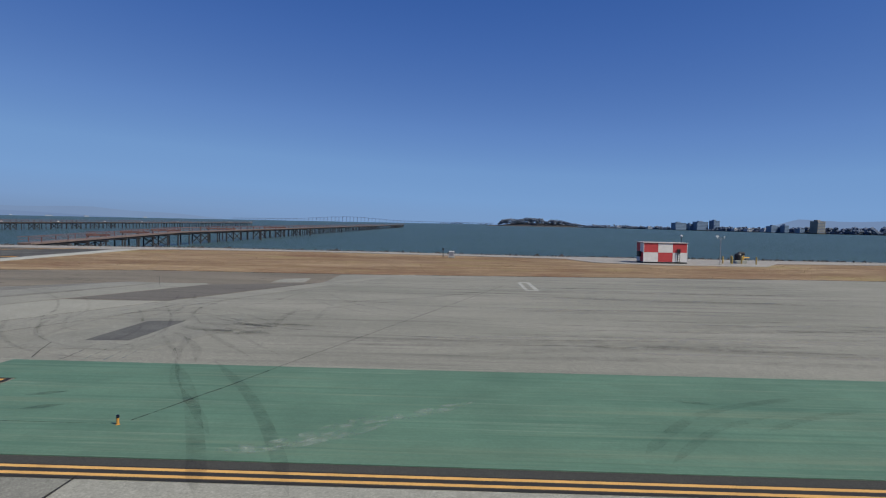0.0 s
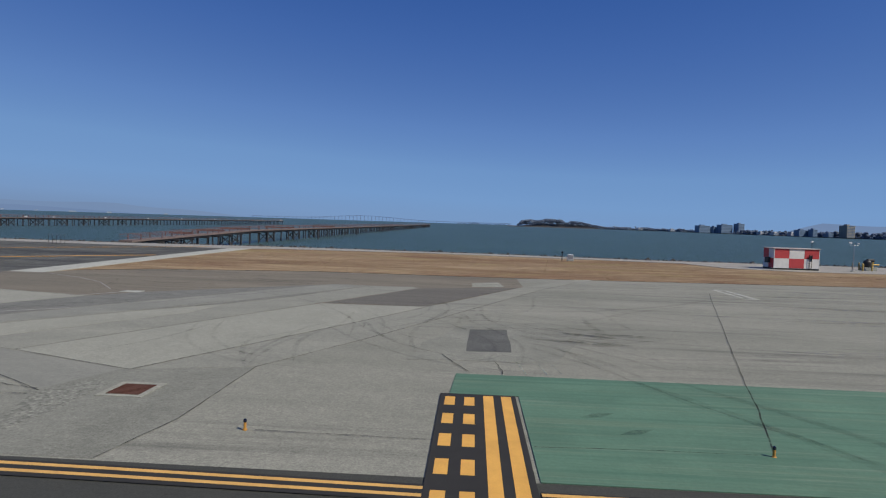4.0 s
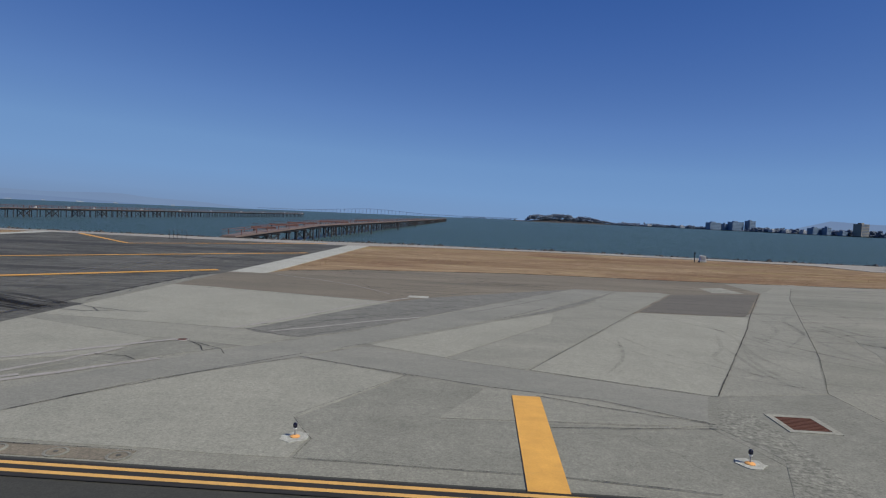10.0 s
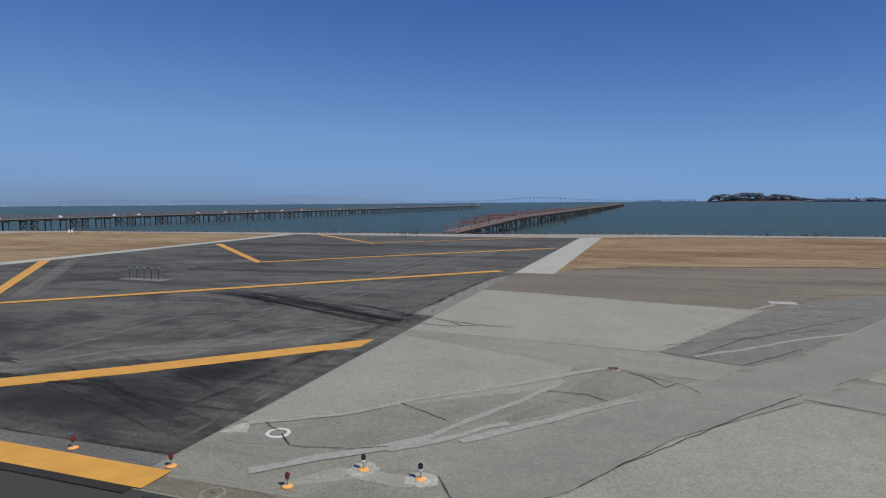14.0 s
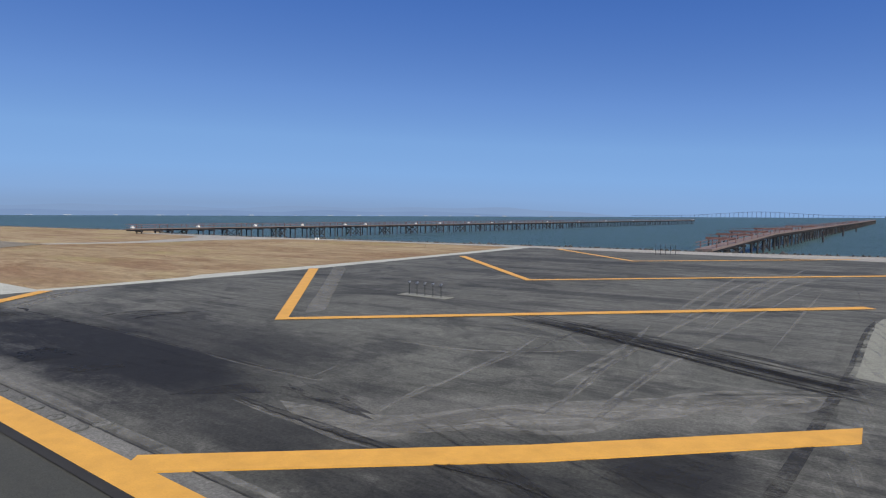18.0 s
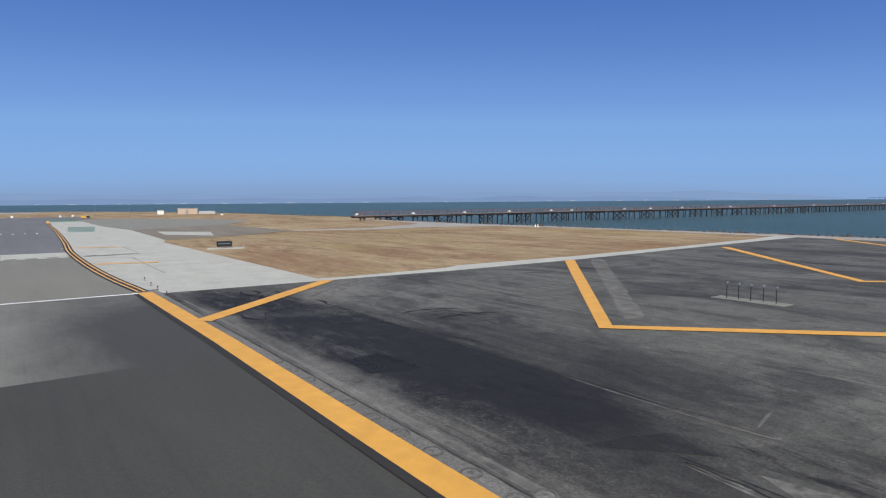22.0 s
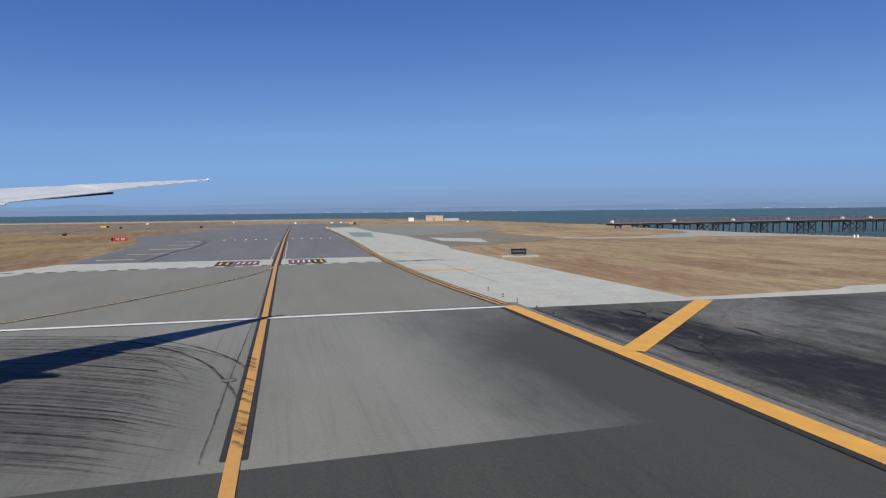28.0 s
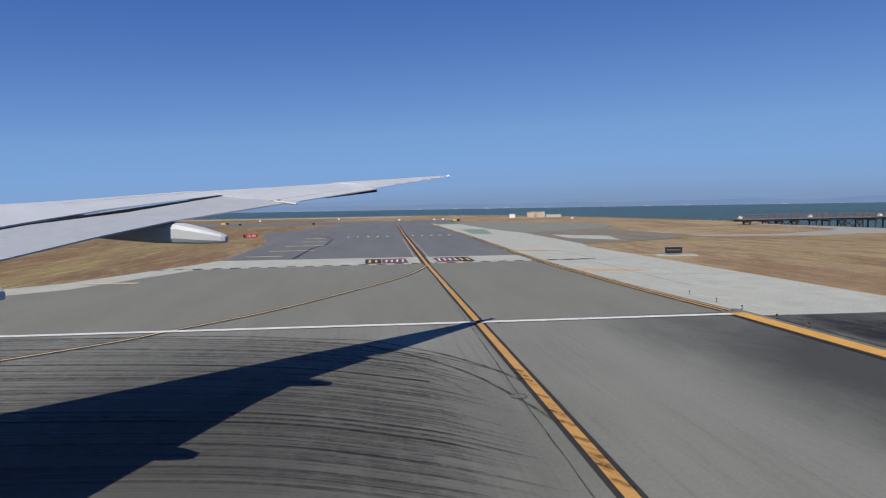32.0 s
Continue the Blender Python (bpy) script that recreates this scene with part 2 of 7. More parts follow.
def plain(name, colour, rough=0.5, metallic=0.0, dirt=0.2, scale=6.0, spec=0.4):
    g = Graph(name)
    c = g.gain(colour, g.ramp(g.noise(scale, 5, 0.65), 0.25, 0.75, 1 - dirt, 1 + dirt * 0.6))
    g.set(Base_Color=c, Roughness=g.ramp(g.noise(scale * 3, 3), 0.3, 0.7, max(0.05, rough - 0.1), min(1, rough + 0.1)), Metallic=metallic, Specular_IOR_Level=spec)
    return g.m


TAXI = paving("asphalt_dark_grooved", (0.045, 0.0465, 0.040), (0.058, 0.0595, 0.052), (0.2, 1, 1), 0, 0.3, 40, 0.2, 0.35, 88, (0.05, 2.0, 1))
TAXI_OLIVE = paving("asphalt_olive", (0.164, 0.165, 0.140), (0.195, 0.195, 0.167), (0.15, 1, 1), 0, 0.4, 40, 0.18)
TAXI_FAR = paving("asphalt_far_bluish", (0.120, 0.126, 0.130), (0.16, 0.164, 0.168), (0.1, 1, 1), 0, 0.3, 20, 0.2)
APRON = paving("apron_concrete", (0.211, 0.214, 0.178), (0.280, 0.279, 0.236), (0.35, 1, 1), 0, 0.18, 24, 0.24, 0.55, 4, (0.04, 1.1, 1), 0.2)
SLAB_PALE = paving("slab_concrete_pale", (0.270, 0.274, 0.232), (0.317, 0.318, 0.269), (1, 1, 1), 0, 0.35, 24, 0.21, 0.0, 0, (1, 1, 1), 0.0, 0.88, 0.05)
SLAB_GREY = paving("slab_asphalt_grey", (0.191, 0.194, 0.164), (0.241, 0.244, 0.208), (1, 1, 1), 0, 0.5, 30, 0.25, 0.0, 0, (1, 1, 1), 0.4, 0.88, 0.06)
SLAB_SMOOTH = paving("slab_smooth_concrete", (0.204, 0.208, 0.183), (0.258, 0.260, 0.226), (0.3, 1, 1), 52, 0.5, 30, 0.18)
SLAB_STRIP = paving("slab_concrete_strip", (0.229, 0.231, 0.197), (0.279, 0.281, 0.238), (0.3, 1, 1), 62, 0.5, 30, 0.22)
SLAB_UMBER = paving("slab_asphalt_umber", (0.118, 0.111, 0.096), (0.152, 0.143, 0.122), (0.08, 1.6, 1), 0, 0.6, 30, 0.3)
SLAB_BROWN = paving("slab_asphalt_brownish", (0.146, 0.133, 0.104), (0.226, 0.200, 0.152), (0.18, 1, 1), 0, 0.3, 30, 0.25, 0.0, 0, (1, 1, 1), 0.6)
GUTTER = paving("gutter_concrete_mottled", (0.102, 0.101, 0.094), (0.180, 0.178, 0.166), (0.35, 1, 1), 0, 0.5, 20, 0.28, 0.0, 0, (1, 1, 1), 0.7)
SLAB_ROUGH = paving("slab_rough_asphalt", (0.155, 0.157, 0.139), (0.204, 0.206, 0.184), (1, 1, 1), 0, 1.2, 24, 0.32)
SLAB_COARSE = paving("slab_coarse_asphalt", (0.191, 0.194, 0.164), (0.241, 0.244, 0.208), (1, 1, 1), 0, 1.6, 11, 0.42)
SLAB_DARK = paving("slab_patch_dark", (0.088, 0.090, 0.083), (0.128, 0.130, 0.120), (1, 1, 1), 0, 0.6, 30, 0.3)


SOOT, PALE_WEAR = (0.0125, 0.013, 0.0145), (0.165, 0.163, 0.150)


def blast_pad_asphalt():
    """Old asphalt, blown dark by jets, with swirls of pale scour and rubber."""
    g = Graph("blast_pad_asphalt")
    c = g.mix(g.ramp(g.noise(0.16, 6, 0.65, g.mapped((0.9, 1.0, 1), -10), 0.6), 0.34, 0.66), (0.043, 0.044, 0.039), (0.073, 0.074, 0.066))
    axis = g.n.new("ShaderNodeSeparateXYZ")
    g.l.new(g.place, axis.inputs[0])
    # the asphalt is paler north of the paving seam
    c = g.gain(c, g.ramp(g.math("ADD", axis.outputs["Y"], g.math("MULTIPLY", g.noise(0.4, 5, 0.7), 3.0)), 21.6, 26.0, 1.0, 1.62))
    for turn, scale, low, high, amount, tone in ((24, (0.05, 0.7, 1), 0.52, 0.62, 0.30, PALE_WEAR), (-12, (0.07, 0.9, 1), 0.50, 0.62, 0.40, SOOT), (40, (0.09, 1.2, 1), 0.52, 0.60, 0.22, PALE_WEAR), (64, (0.12, 0.8, 1), 0.50, 0.60, 0.45, SOOT),
                                                 (86, (0.025, 1.3, 1), 0.50, 0.58, 0.50, PALE_WEAR), (94, (0.03, 2.2, 1), 0.52, 0.60, 0.35, PALE_WEAR), (80, (0.04, 1.6, 1), 0.50, 0.60, 0.45, SOOT)):
        n = g.noise(1.0, 7, 0.75, g.mapped(scale, turn, (turn, 2 * turn, 0)), 1.2)
        w = g.ramp(g.noise(0.05, 3, 0.5, g.mapped((1, 1, 1), 0, (turn, 5, 0))), 0.44, 0.58)
        c = g.mix(g.math("MULTIPLY", g.ramp(n, low, high, 0.0, amount), w), c, tone)
    c = g.mix(g.ramp(g.noise(0.22, 7, 0.66, g.mapped((0.7, 1.2, 1), -15, (3, 8, 0)), 1.4), 0.50, 0.60, 0.0, 0.5), c, SOOT)
    c = g.mix(g.ramp(g.noise(0.30, 7, 0.70, g.mapped((0.7, 1.1, 1), 25, (9, 2, 0)), 1.6), 0.55, 0.66, 0.0, 0.32), c, PALE_WEAR)
    # soot lies thickest south of the paving seam, in blotches with ragged edges
    south = g.ramp(axis.outputs["Y"], 20.82, 20.92, 1.0, 0.15)
    zone = g.math("MULTIPLY", g.math("MAXIMUM", g.spot(-79.0, 18.6, 11.5, 3.5, 0, 0.6, 0.6, 0.7), g.spot(-92.0, 17.6, 6.0, 2.6, 12, 0.8, 0.6)), south)
    c = g.mix(g.math("MULTIPLY", zone, 0.6), c, SOOT)
    for turn, scale, low, high, amount in ((20, 0.55, 0.46, 0.50, 0.75), (-14, 0.9, 0.50, 0.54, 0.6), (8, 1.7, 0.52, 0.56, 0.5)):
        n = g.noise(scale, 8, 0.62, g.mapped((0.6, 1.0, 1), turn, (turn, 4, 0)), 0.9)
        c = g.mix(g.math("MULTIPLY", g.ramp(n, low, high, 0.0, amount), zone), c, SOOT)
    c = g.mix(g.math("MULTIPLY", g.ramp(g.noise(0.8, 8, 0.72, g.mapped((0.4, 1.3, 1), -24, (11, 4, 0)), 1.2), 0.53, 0.60, 0.0, 0.62), zone), c, (0.062, 0.063, 0.064))
    for x, y, rx, ry, turn, amount in ((-73.6, 18.6, 4.4, 2.4, 0, 0.88), (-78.6, 19.6, 2.6, 1.5, 0, 0.75), (-82.2, 20.0, 2.0, 1.6, 0, 0.7), (-85.0, 18.2, 2.2, 1.3, 25, 0.8), (-73.3, 16.7, 1.4, 1.0, 0, 0.8), (-70.5, 18.8, 3.4, 1.8, 0, 0.5), (-66.0, 16.9, 4.5, 1.5, 0, 0.5), (-60.5, 16.9, 5.5, 1.2, 0, 0.3), (-56.5, 17.2, 3, 1.6, 0, 0.3)):
        c = g.mix(g.math("MULTIPLY", g.math("MULTIPLY", g.spot(x, y, rx, ry, turn, 0.8, 1.0, 0.8), south), amount), c, SOOT)
    for x, y, rx, ry, turn, amount, tone in ((-81.8, 23.8, 3.6, 2.4, 20, 0.50, SOOT), (-74, 23.0, 9, 3.0, 0, 0.58, SOOT), (-54.8, 20.8, 1.6, 2.0, 20, 0.75, SOOT), (-76, 38.5, 12, 1.3, -4, 0.4, SOOT), (-90, 44, 8, 1.6, 15, 0.45, SOOT),
                                             (-72, 62, 20, 1.3, 0, 0.45, SOOT), (-66, 46.5, 11, 1.2, 3, 0.5, SOOT), (-80, 56, 12, 2.0, -6, 0.5, SOOT), (-60, 75, 14, 2.5, 0, 0.5, SOOT), (-85, 74, 14, 3, 0, 0.5, SOOT), (-96, 30, 3, 5, 0, 0.35, SOOT),
                                             (-60.2, 21.4, 4.5, 1.7, 25, 0.42, PALE_WEAR), (-56, 24.4, 3.5, 1.4, 35, 0.40, PALE_WEAR), (-62.0, 18.5, 1.8, 0.6, 15, 0.5, PALE_WEAR), (-92, 22.5, 3.5, 1.6, -40, 0.35, PALE_WEAR), (-84, 15.2, 14, 0.6, 0, 0.32, PALE_WEAR), (-75.5, 15.3, 4, 0.8, 0, 0.30, PALE_WEAR), (-95, 25, 2.2, 5.5, 35, 0.45, PALE_WEAR)):
        c = g.mix(g.math("MULTIPLY", g.spot(x, y, rx, ry, turn, 0.9, 0.6), amount), c, tone)
    # scabbed surface beside the gutter
    c = g.mix(g.math("MULTIPLY", g.ramp(g.noise(3.2, 8, 0.85, None, 1.5), 0.50, 0.60, 0.0, 0.28), g.spot(-70.5, 16.2, 6, 1.3, 0)), c, PALE_WEAR)
    mid, fine = g.noise(1.8, 8, 0.8, None, 0.8), g.noise(12, 5, 0.8)
    c = g.gain(c, g.ramp(mid, 0.28, 0.72, 0.62, 1.42))
    c = g.gain(c, g.ramp(fine, 0.32, 0.68, 0.55, 1.5))
    g.set(Base_Color=c, Roughness=0.9, Specular_IOR_Level=0.25)
    g.bump(g.math("ADD", fine, mid), 0.3, 0.012)
    return g.m


def worn_taxi_asphalt():
    """Pale asphalt with a scoured wheel path and a darker side along the pad."""
    g = Graph("asphalt_pale_worn")
    c = g.mix(g.ramp(g.noise(0.3, 5, 0.6, g.mapped((0.3, 1, 1), 4)), 0.34, 0.66), (0.164, 0.166, 0.147), (0.203, 0.205, 0.184))
    for scale, turn, low, high, amount, tone in (((0.05, 2.2, 1), 3, 0.5, 0.68, 0.4, (0.21, 0.207, 0.187)), ((0.07, 3.5, 1), -4, 0.52, 0.68, 0.35, (0.09, 0.09, 0.082))):
        c = g.mix(g.ramp(g.noise(1.0, 6, 0.7, g.mapped(scale, turn, (turn, 1, 0)), 0.2), low, high, 0.0, amount), c, tone)
    for x, y, rx, ry, turn, amount, tone in ((-85.0, 12.4, 21, 6.4, 3, 0.92, (0.040, 0.041, 0.039)), (-88, 5.4, 11, 1.6, 2, 0.6, (0.205, 0.207, 0.190)), (-86, -9.0, 12, 9.5, 0, 0.78, (0.050, 0.0505, 0.050))):
        c = g.mix(g.math("MULTIPLY", g.spot(x, y, rx, ry, turn, 0.35, 0.5, 0.35), amount), c, tone)
    speck, fine = g.noise(8, 6, 0.8), g.noise(34, 3, 0.7)
    c = g.gain(c, g.ramp(speck, 0.3, 0.7, 0.87, 1.13))
    c = g.gain(c, g.ramp(fine, 0.25, 0.75, 0.86, 1.14))
    g.set(Base_Color=c, Roughness=0.88, Specular_IOR_Level=0.3)
    g.bump(fine, 0.25, 0.01)
    return g.m


TAXI_PALE = worn_taxi_asphalt()


def film(name, colour, scale, low, high, thin, thick, streak=(1, 1, 1), turn=0):
    """A thin worn layer on the pavement: rubber, soot or scour, broken up by noise."""
    g = Graph(name)
    n = g.noise(scale, 7, 0.75, g.mapped(streak, turn), 0.3)
    n = g.math("ADD", n, g.math("MULTIPLY", g.math("SUBTRACT", g.noise(11.0, 4, 0.8), 0.5), 0.25))
    g.set(Base_Color=g.gain(colour, g.ramp(g.noise(7, 5, 0.75), 0.3, 0.7, 0.75, 1.3)), Roughness=0.85, Specular_IOR_Level=0.2, Alpha=g.ramp(n, low, high, thin, thick))
    return g.m


PAD = blast_pad_asphalt()
RUBBER_THICK = film("tyre_rubber_thick", (0.018, 0.018, 0.019), 1.4, 0.34, 0.62, 0.10, 0.72)
HAIR_CRACK = film("hair_crack_film", (0.030, 0.029, 0.028), 2.4, 0.30, 0.52, 0.25, 0.95)
TYRE = film("tyre_rubber_film", (0.03, 0.03, 0.031), 2.5, 0.36, 0.70, 0.03, 0.40)
TYRE_MID = film("tyre_rubber_thin", (0.03, 0.03, 0.031), 1.6, 0.38, 0.70, 0.02, 0.24)
TYRE_FAINT = film("tyre_rubber_faint", (0.03, 0.03, 0.031), 1.2, 0.38, 0.70, 0.0, 0.20)
SEAM = film("joint_seam_film", (0.045, 0.044, 0.042), 1.6, 0.36, 0.60, 0.12, 0.85)
SCOUR = film("pale_scour_film", (0.24, 0.238, 0.222), 1.0, 0.42, 0.64, 0.0, 0.38, (1, 1, 1))
PAD_SCOUR = film("pad_scour_film", (0.29, 0.286, 0.265), 1.8, 0.38, 0.62, 0.06, 0.50)
WEEDS = film("dead_weeds", (0.085, 0.060, 0.036), 1.3, 0.36, 0.58, 0.15, 0.9)
SCOUR_THIN = film("pale_smear_film", (0.36, 0.35, 0.32), 0.8, 0.44, 0.66, 0.0, 0.34, (0.3, 1, 1))
CHALK = film("chalk_scuff", (0.34, 0.42, 0.36), 2.0, 0.45, 0.70, 0.0, 0.7)


PAD_DARK = film("dark_asphalt_film", (0.034, 0.035, 0.038), 0.7, 0.42, 0.60, 0.0, 0.62, (0.3, 1, 1), -8)
PAD_BLACK = film("black_asphalt_patch", (0.016, 0.017, 0.019), 0.8, 0.30, 0.50, 0.65, 0.92, (0.5, 1, 1), -8)
STRIP = paving("concrete_strip_light", (0.355, 0.364, 0.324), (0.435, 0.445, 0.401), (1, 1, 1), 0, 0.4, 20, 0.2)
ROAD = paving("perimeter_concrete", (0.27, 0.26, 0.235), (0.34, 0.33, 0.30), (0.3, 1, 1), 0, 0.3, 20, 0.25)


def green_field_paint():
    g = Graph("green_paint")
    c = g.gain((0.102, 0.190, 0.131), g.ramp(g.noise(0.35, 5, 0.65), 0.3, 0.7, 0.84, 1.16))
    c = g.gain(c, g.ramp(g.noise(9, 5, 0.8), 0.3, 0.7, 0.88, 1.12))
    for scale, turn, low, high, amount, tone in (((0.035, 1.5, 1), 0.5, 0.50, 0.62, 0.30, (0.22, 0.25, 0.165)), ((0.05, 2.6, 1), -0.5, 0.50, 0.62, 0.45, (0.045, 0.125, 0.085)), ((0.10, 4.0, 1), 1.0, 0.56, 0.66, 0.36, (0.26, 0.30, 0.22))):
        c = g.mix(g.ramp(g.noise(1.0, 6, 0.75, g.mapped(scale, turn, (3 * turn, 7, 0)), 0.2), low, high, 0.0, amount), c, tone)
    g.set(Base_Color=c, Roughness=0.7, Specular_IOR_Level=0.25)
    return g.m


GREEN = green_field_paint()
GREEN_FADED = paint("green_paint_faded", (0.20, 0.265, 0.215), (0.28, 0.29, 0.25), 0.6)
YELLOW = paint("yellow_paint", (0.71, 0.388, 0.086), (0.45, 0.30, 0.10), 0.35)
YELLOW_PAD = paint("yellow_paint_pad", (0.63, 0.335, 0.062), (0.40, 0.26, 0.09), 0.4)
YELLOW_EDGE = paint("yellow_paint_edge", (0.67, 0.395, 0.115), (0.26, 0.19, 0.10), 0.6)
YELLOW_WORN = paint("yellow_paint_worn", (0.50, 0.27, 0.075), (0.22, 0.16, 0.095), 0.75)
BLACK = paint("black_paint", (0.029, 0.028, 0.026), (0.07, 0.07, 0.065), 0.5, 0.85)
STRAW_PAINT = paint("faded_yellow_paint", (0.60, 0.47, 0.28), (0.35, 0.30, 0.22), 0.4)
WHITE = paint("white_paint", (0.66, 0.66, 0.64), (0.40, 0.40, 0.38), 0.4)
DARK_LINE = paint("dark_red_line_paint", (0.060, 0.034, 0.032), (0.16, 0.14, 0.13), 0.6)
RED = paint("red_paint", (0.14, 0.052, 0.052), (0.2, 0.12, 0.11), 0.4)
SEAL = plain("joint_seal", (0.045, 0.044, 0.042), 0.7, 0, 0.4)
SEAL_PALE = plain("joint_pale", (0.33, 0.32, 0.30), 0.9, 0, 0.3)


def grass_ground():
    g = Graph("dry_grass")
    a = g.noise(0.045, 5, 0.6, g.mapped((0.5, 1.4, 1)))
    sep = g.n.new("ShaderNodeSeparateXYZ")
    g.l.new(g.place, sep.inputs[0])
    west = g.ramp(sep.outputs["X"], -95, -60)
    c = g.mix(west, g.mix(g.ramp(a, 0.38, 0.62), (0.268, 0.198, 0.121), (0.362, 0.288, 0.180)), g.mix(g.ramp(a, 0.38, 0.62), (0.205, 0.135, 0.084), (0.345, 0.262, 0.165)))
    c = g.mix(g.ramp(sep.outputs["Y"], -30, -10, 1.0, 0.0), c, g.mix(g.ramp(a, 0.4, 0.6), (0.175, 0.115, 0.068), (0.24, 0.185, 0.095)))
    b = g.noise(0.13, 6, 0.7, g.mapped((0.35, 1, 1), 10), 0.6)
    c = g.mix(g.ramp(b, 0.47, 0.58, 0.0, 0.75), c, (0.195, 0.115, 0.070))
    c = g.mix(g.ramp(g.noise(0.5, 7, 0.75, g.mapped((0.16, 1, 1), 3, (2, 9, 0)), 0.5), 0.52, 0.62, 0.0, 0.6), c, (0.40, 0.315, 0.195))
    c = g.mix(g.ramp(g.noise(0.4, 8, 0.8, g.mapped((0.6, 1, 1), -8, (4, 1, 0)), 0.8), 0.53, 0.64, 0.0, 0.5), c, (0.165, 0.112, 0.066))
    c = g.mix(g.ramp(g.noise(0.09, 4, 0.6, g.mapped((0.5, 1, 1), 30, (7, 3, 0))), 0.54, 0.64, 0.0, 0.5), c, (0.30, 0.255, 0.115))
    c = g.mix(g.math("MULTIPLY", g.spot(-114, 29, 16, 6, 0, 0.8, 0.25), 0.6), c, (0.205, 0.120, 0.072))
    c = g.gain(c, g.ramp(g.noise(1.1, 7, 0.80, g.mapped((0.25, 1.2, 1))), 0.30, 0.70, 0.66, 1.30))
    c = g.gain(c, g.ramp(g.noise(7.0, 4, 0.8, g.mapped((0.4, 1, 1))), 0.25, 0.75, 0.74, 1.24))
    g.set(Base_Color=c, Roughness=0.95, Specular_IOR_Level=0.1)
    g.bump(g.noise(4.0, 6, 0.8), 0.6, 0.10)
    return g.m


def sea_water():
    g = Graph("bay_water")
    tint = g.mix(g.ramp(g.noise(0.004, 4, 0.6, g.mapped((0.3, 1, 1), 5)), 0.35, 0.65), (0.048, 0.088, 0.084), (0.062, 0.108, 0.100))
    tint = g.gain(tint, g.ramp(g.noise(0.05, 5, 0.7, g.mapped((0.25, 1, 1), 8)), 0.3, 0.7, 0.82, 1.18))
    g.set(Base_Color=tint, Roughness=0.38, Specular_IOR_Level=0.32, IOR=1.33)
    waves = g.math("ADD", g.noise(0.55, 6, 0.7, g.mapped((0.5, 1.2, 1), 15)), g.math("MULTIPLY", g.noise(0.12, 3, 0.6, g.mapped((0.6, 1, 1), -10)), 1.5))
    g.bump(waves, 1.0, 0.9)
    return g.m


GRASS, WATER = grass_ground(), sea_water()
rng = random.Random(4)

# ---- water and land ----
SEA = -2.6
bm = bmesh.new()
ring = [bm.verts.new((-40 + 4650 * math.cos(a), 4650 * math.sin(a), SEA)) for a in (2 * math.pi * k / 128 for k in range(128))]
bm.faces.new(ring)
lone("water", bm, WATER, "blue-green bay water with small waves", "water", kind="structure")

SHORE = [(900, 112), (300, 108), (120, 107), (60, 106), (16, 104.5), (-12, 108), (-42, 108.5), (-70, 104.5), (-100, 104.0), (-131, 101.8), (-155, 100.6), (-176, 98.0),
         (-195, 99), (-212, 98), (-226, 103), (-240, 110), (-262, 110), (-300, 106), (-345, 105), (-400, 102), (-480, 80), (-548, 40), (-560, -520), (900, -520)]
bm = bmesh.new()
crest = wavy(SHORE, rng, 5.0, 0.35)
top = [bm.verts.new((x, y, -0.06)) for x, y in crest]
bm.faces.new(top)
foot = []
for k, (x, y) in enumerate(crest):
    a, b = Vector(crest[k - 1]), Vector(crest[(k + 1) % len(crest)])
    d = (b - a).normalized()
    out = Vector((d.y, -d.x)) * (4.2 + rng.uniform(-0.6, 0.6))
    foot.append(bm.verts.new((x + out.x, y + out.y, -3.4)))
for k in range(len(top)):
    bm.faces.new((top[k], foot[k], foot[(k + 1) % len(top)], top[(k + 1) % len(top)]))
ground = lone("ground", bm, GRASS, "flat airfield ground of short dry brown grass", "ground", kind="structure")

# ---- pavements ----
DEEP = 0.10


def pavement(name, pts, material, label, top=0.0):
    bm = bmesh.new()
    prism(bm, pts, top, DEEP)
    return lone(name, bm, material, label, "pavement", kind="structure")


taxiway = pavement("taxiway", [(-81.5, -70), (140, -70), (140, 13.12), (-50.0, 13.12), (-81.5, 13.70)], TAXI, "dark grooved asphalt taxiway, worn and streaked")
taxi_pale = pavement("taxiway_worn", [(-100.3, -70), (-81.5, -70), (-81.5, 13.70), (-100.3, 13.72)], TAXI_PALE, "paler worn asphalt stretch of taxiway with curved tyre marks")
taxi_olive = pavement("taxiway_olive", [(-131.3, -20.0), (-126, -22.3), (-118.4, -25.4), (-108, -38), (-100.3, -60), (-100.3, 13.72), (-131.3, 12.9)], TAXI_OLIVE, "olive-grey asphalt stretch of taxiway")
hold_band = pavement("hold_band", [(-141.2, -20.3), (-137, -21.8), (-122.7, -27.6), (-112, -38.5), (-100.3, -66), (-100.3, -60), (-108, -38), (-118.4, -25.4), (-126, -22.3), (-131.3, -20), (-131.3, 12.9), (-139.0, 13.0)], STRIP, "pale concrete band across the taxiway")
taxi_far = pavement("taxiway_far", [(-300, -10), (-225, -30), (-190, -23), (-170, -20.5), (-141.2, -20.3), (-139.0, 13.0), (-160, 13.6), (-200, 15.2), (-274, 18.2), (-300, 19.5)], TAXI_FAR, "bluish grey asphalt of the taxiway beyond the hold line")
cross_runway = pavement("cross_runway", [(-352, -500), (-300, -500), (-300, 24), (-318, 34), (-352, 34)], TAXI_FAR, "grey asphalt cross runway in the distance")
far_strip = pavement("far_strip", [(-520, -500), (-470, -500), (-470, 20), (-520, 30)], ROAD, "pale far runway strip beside the bay")
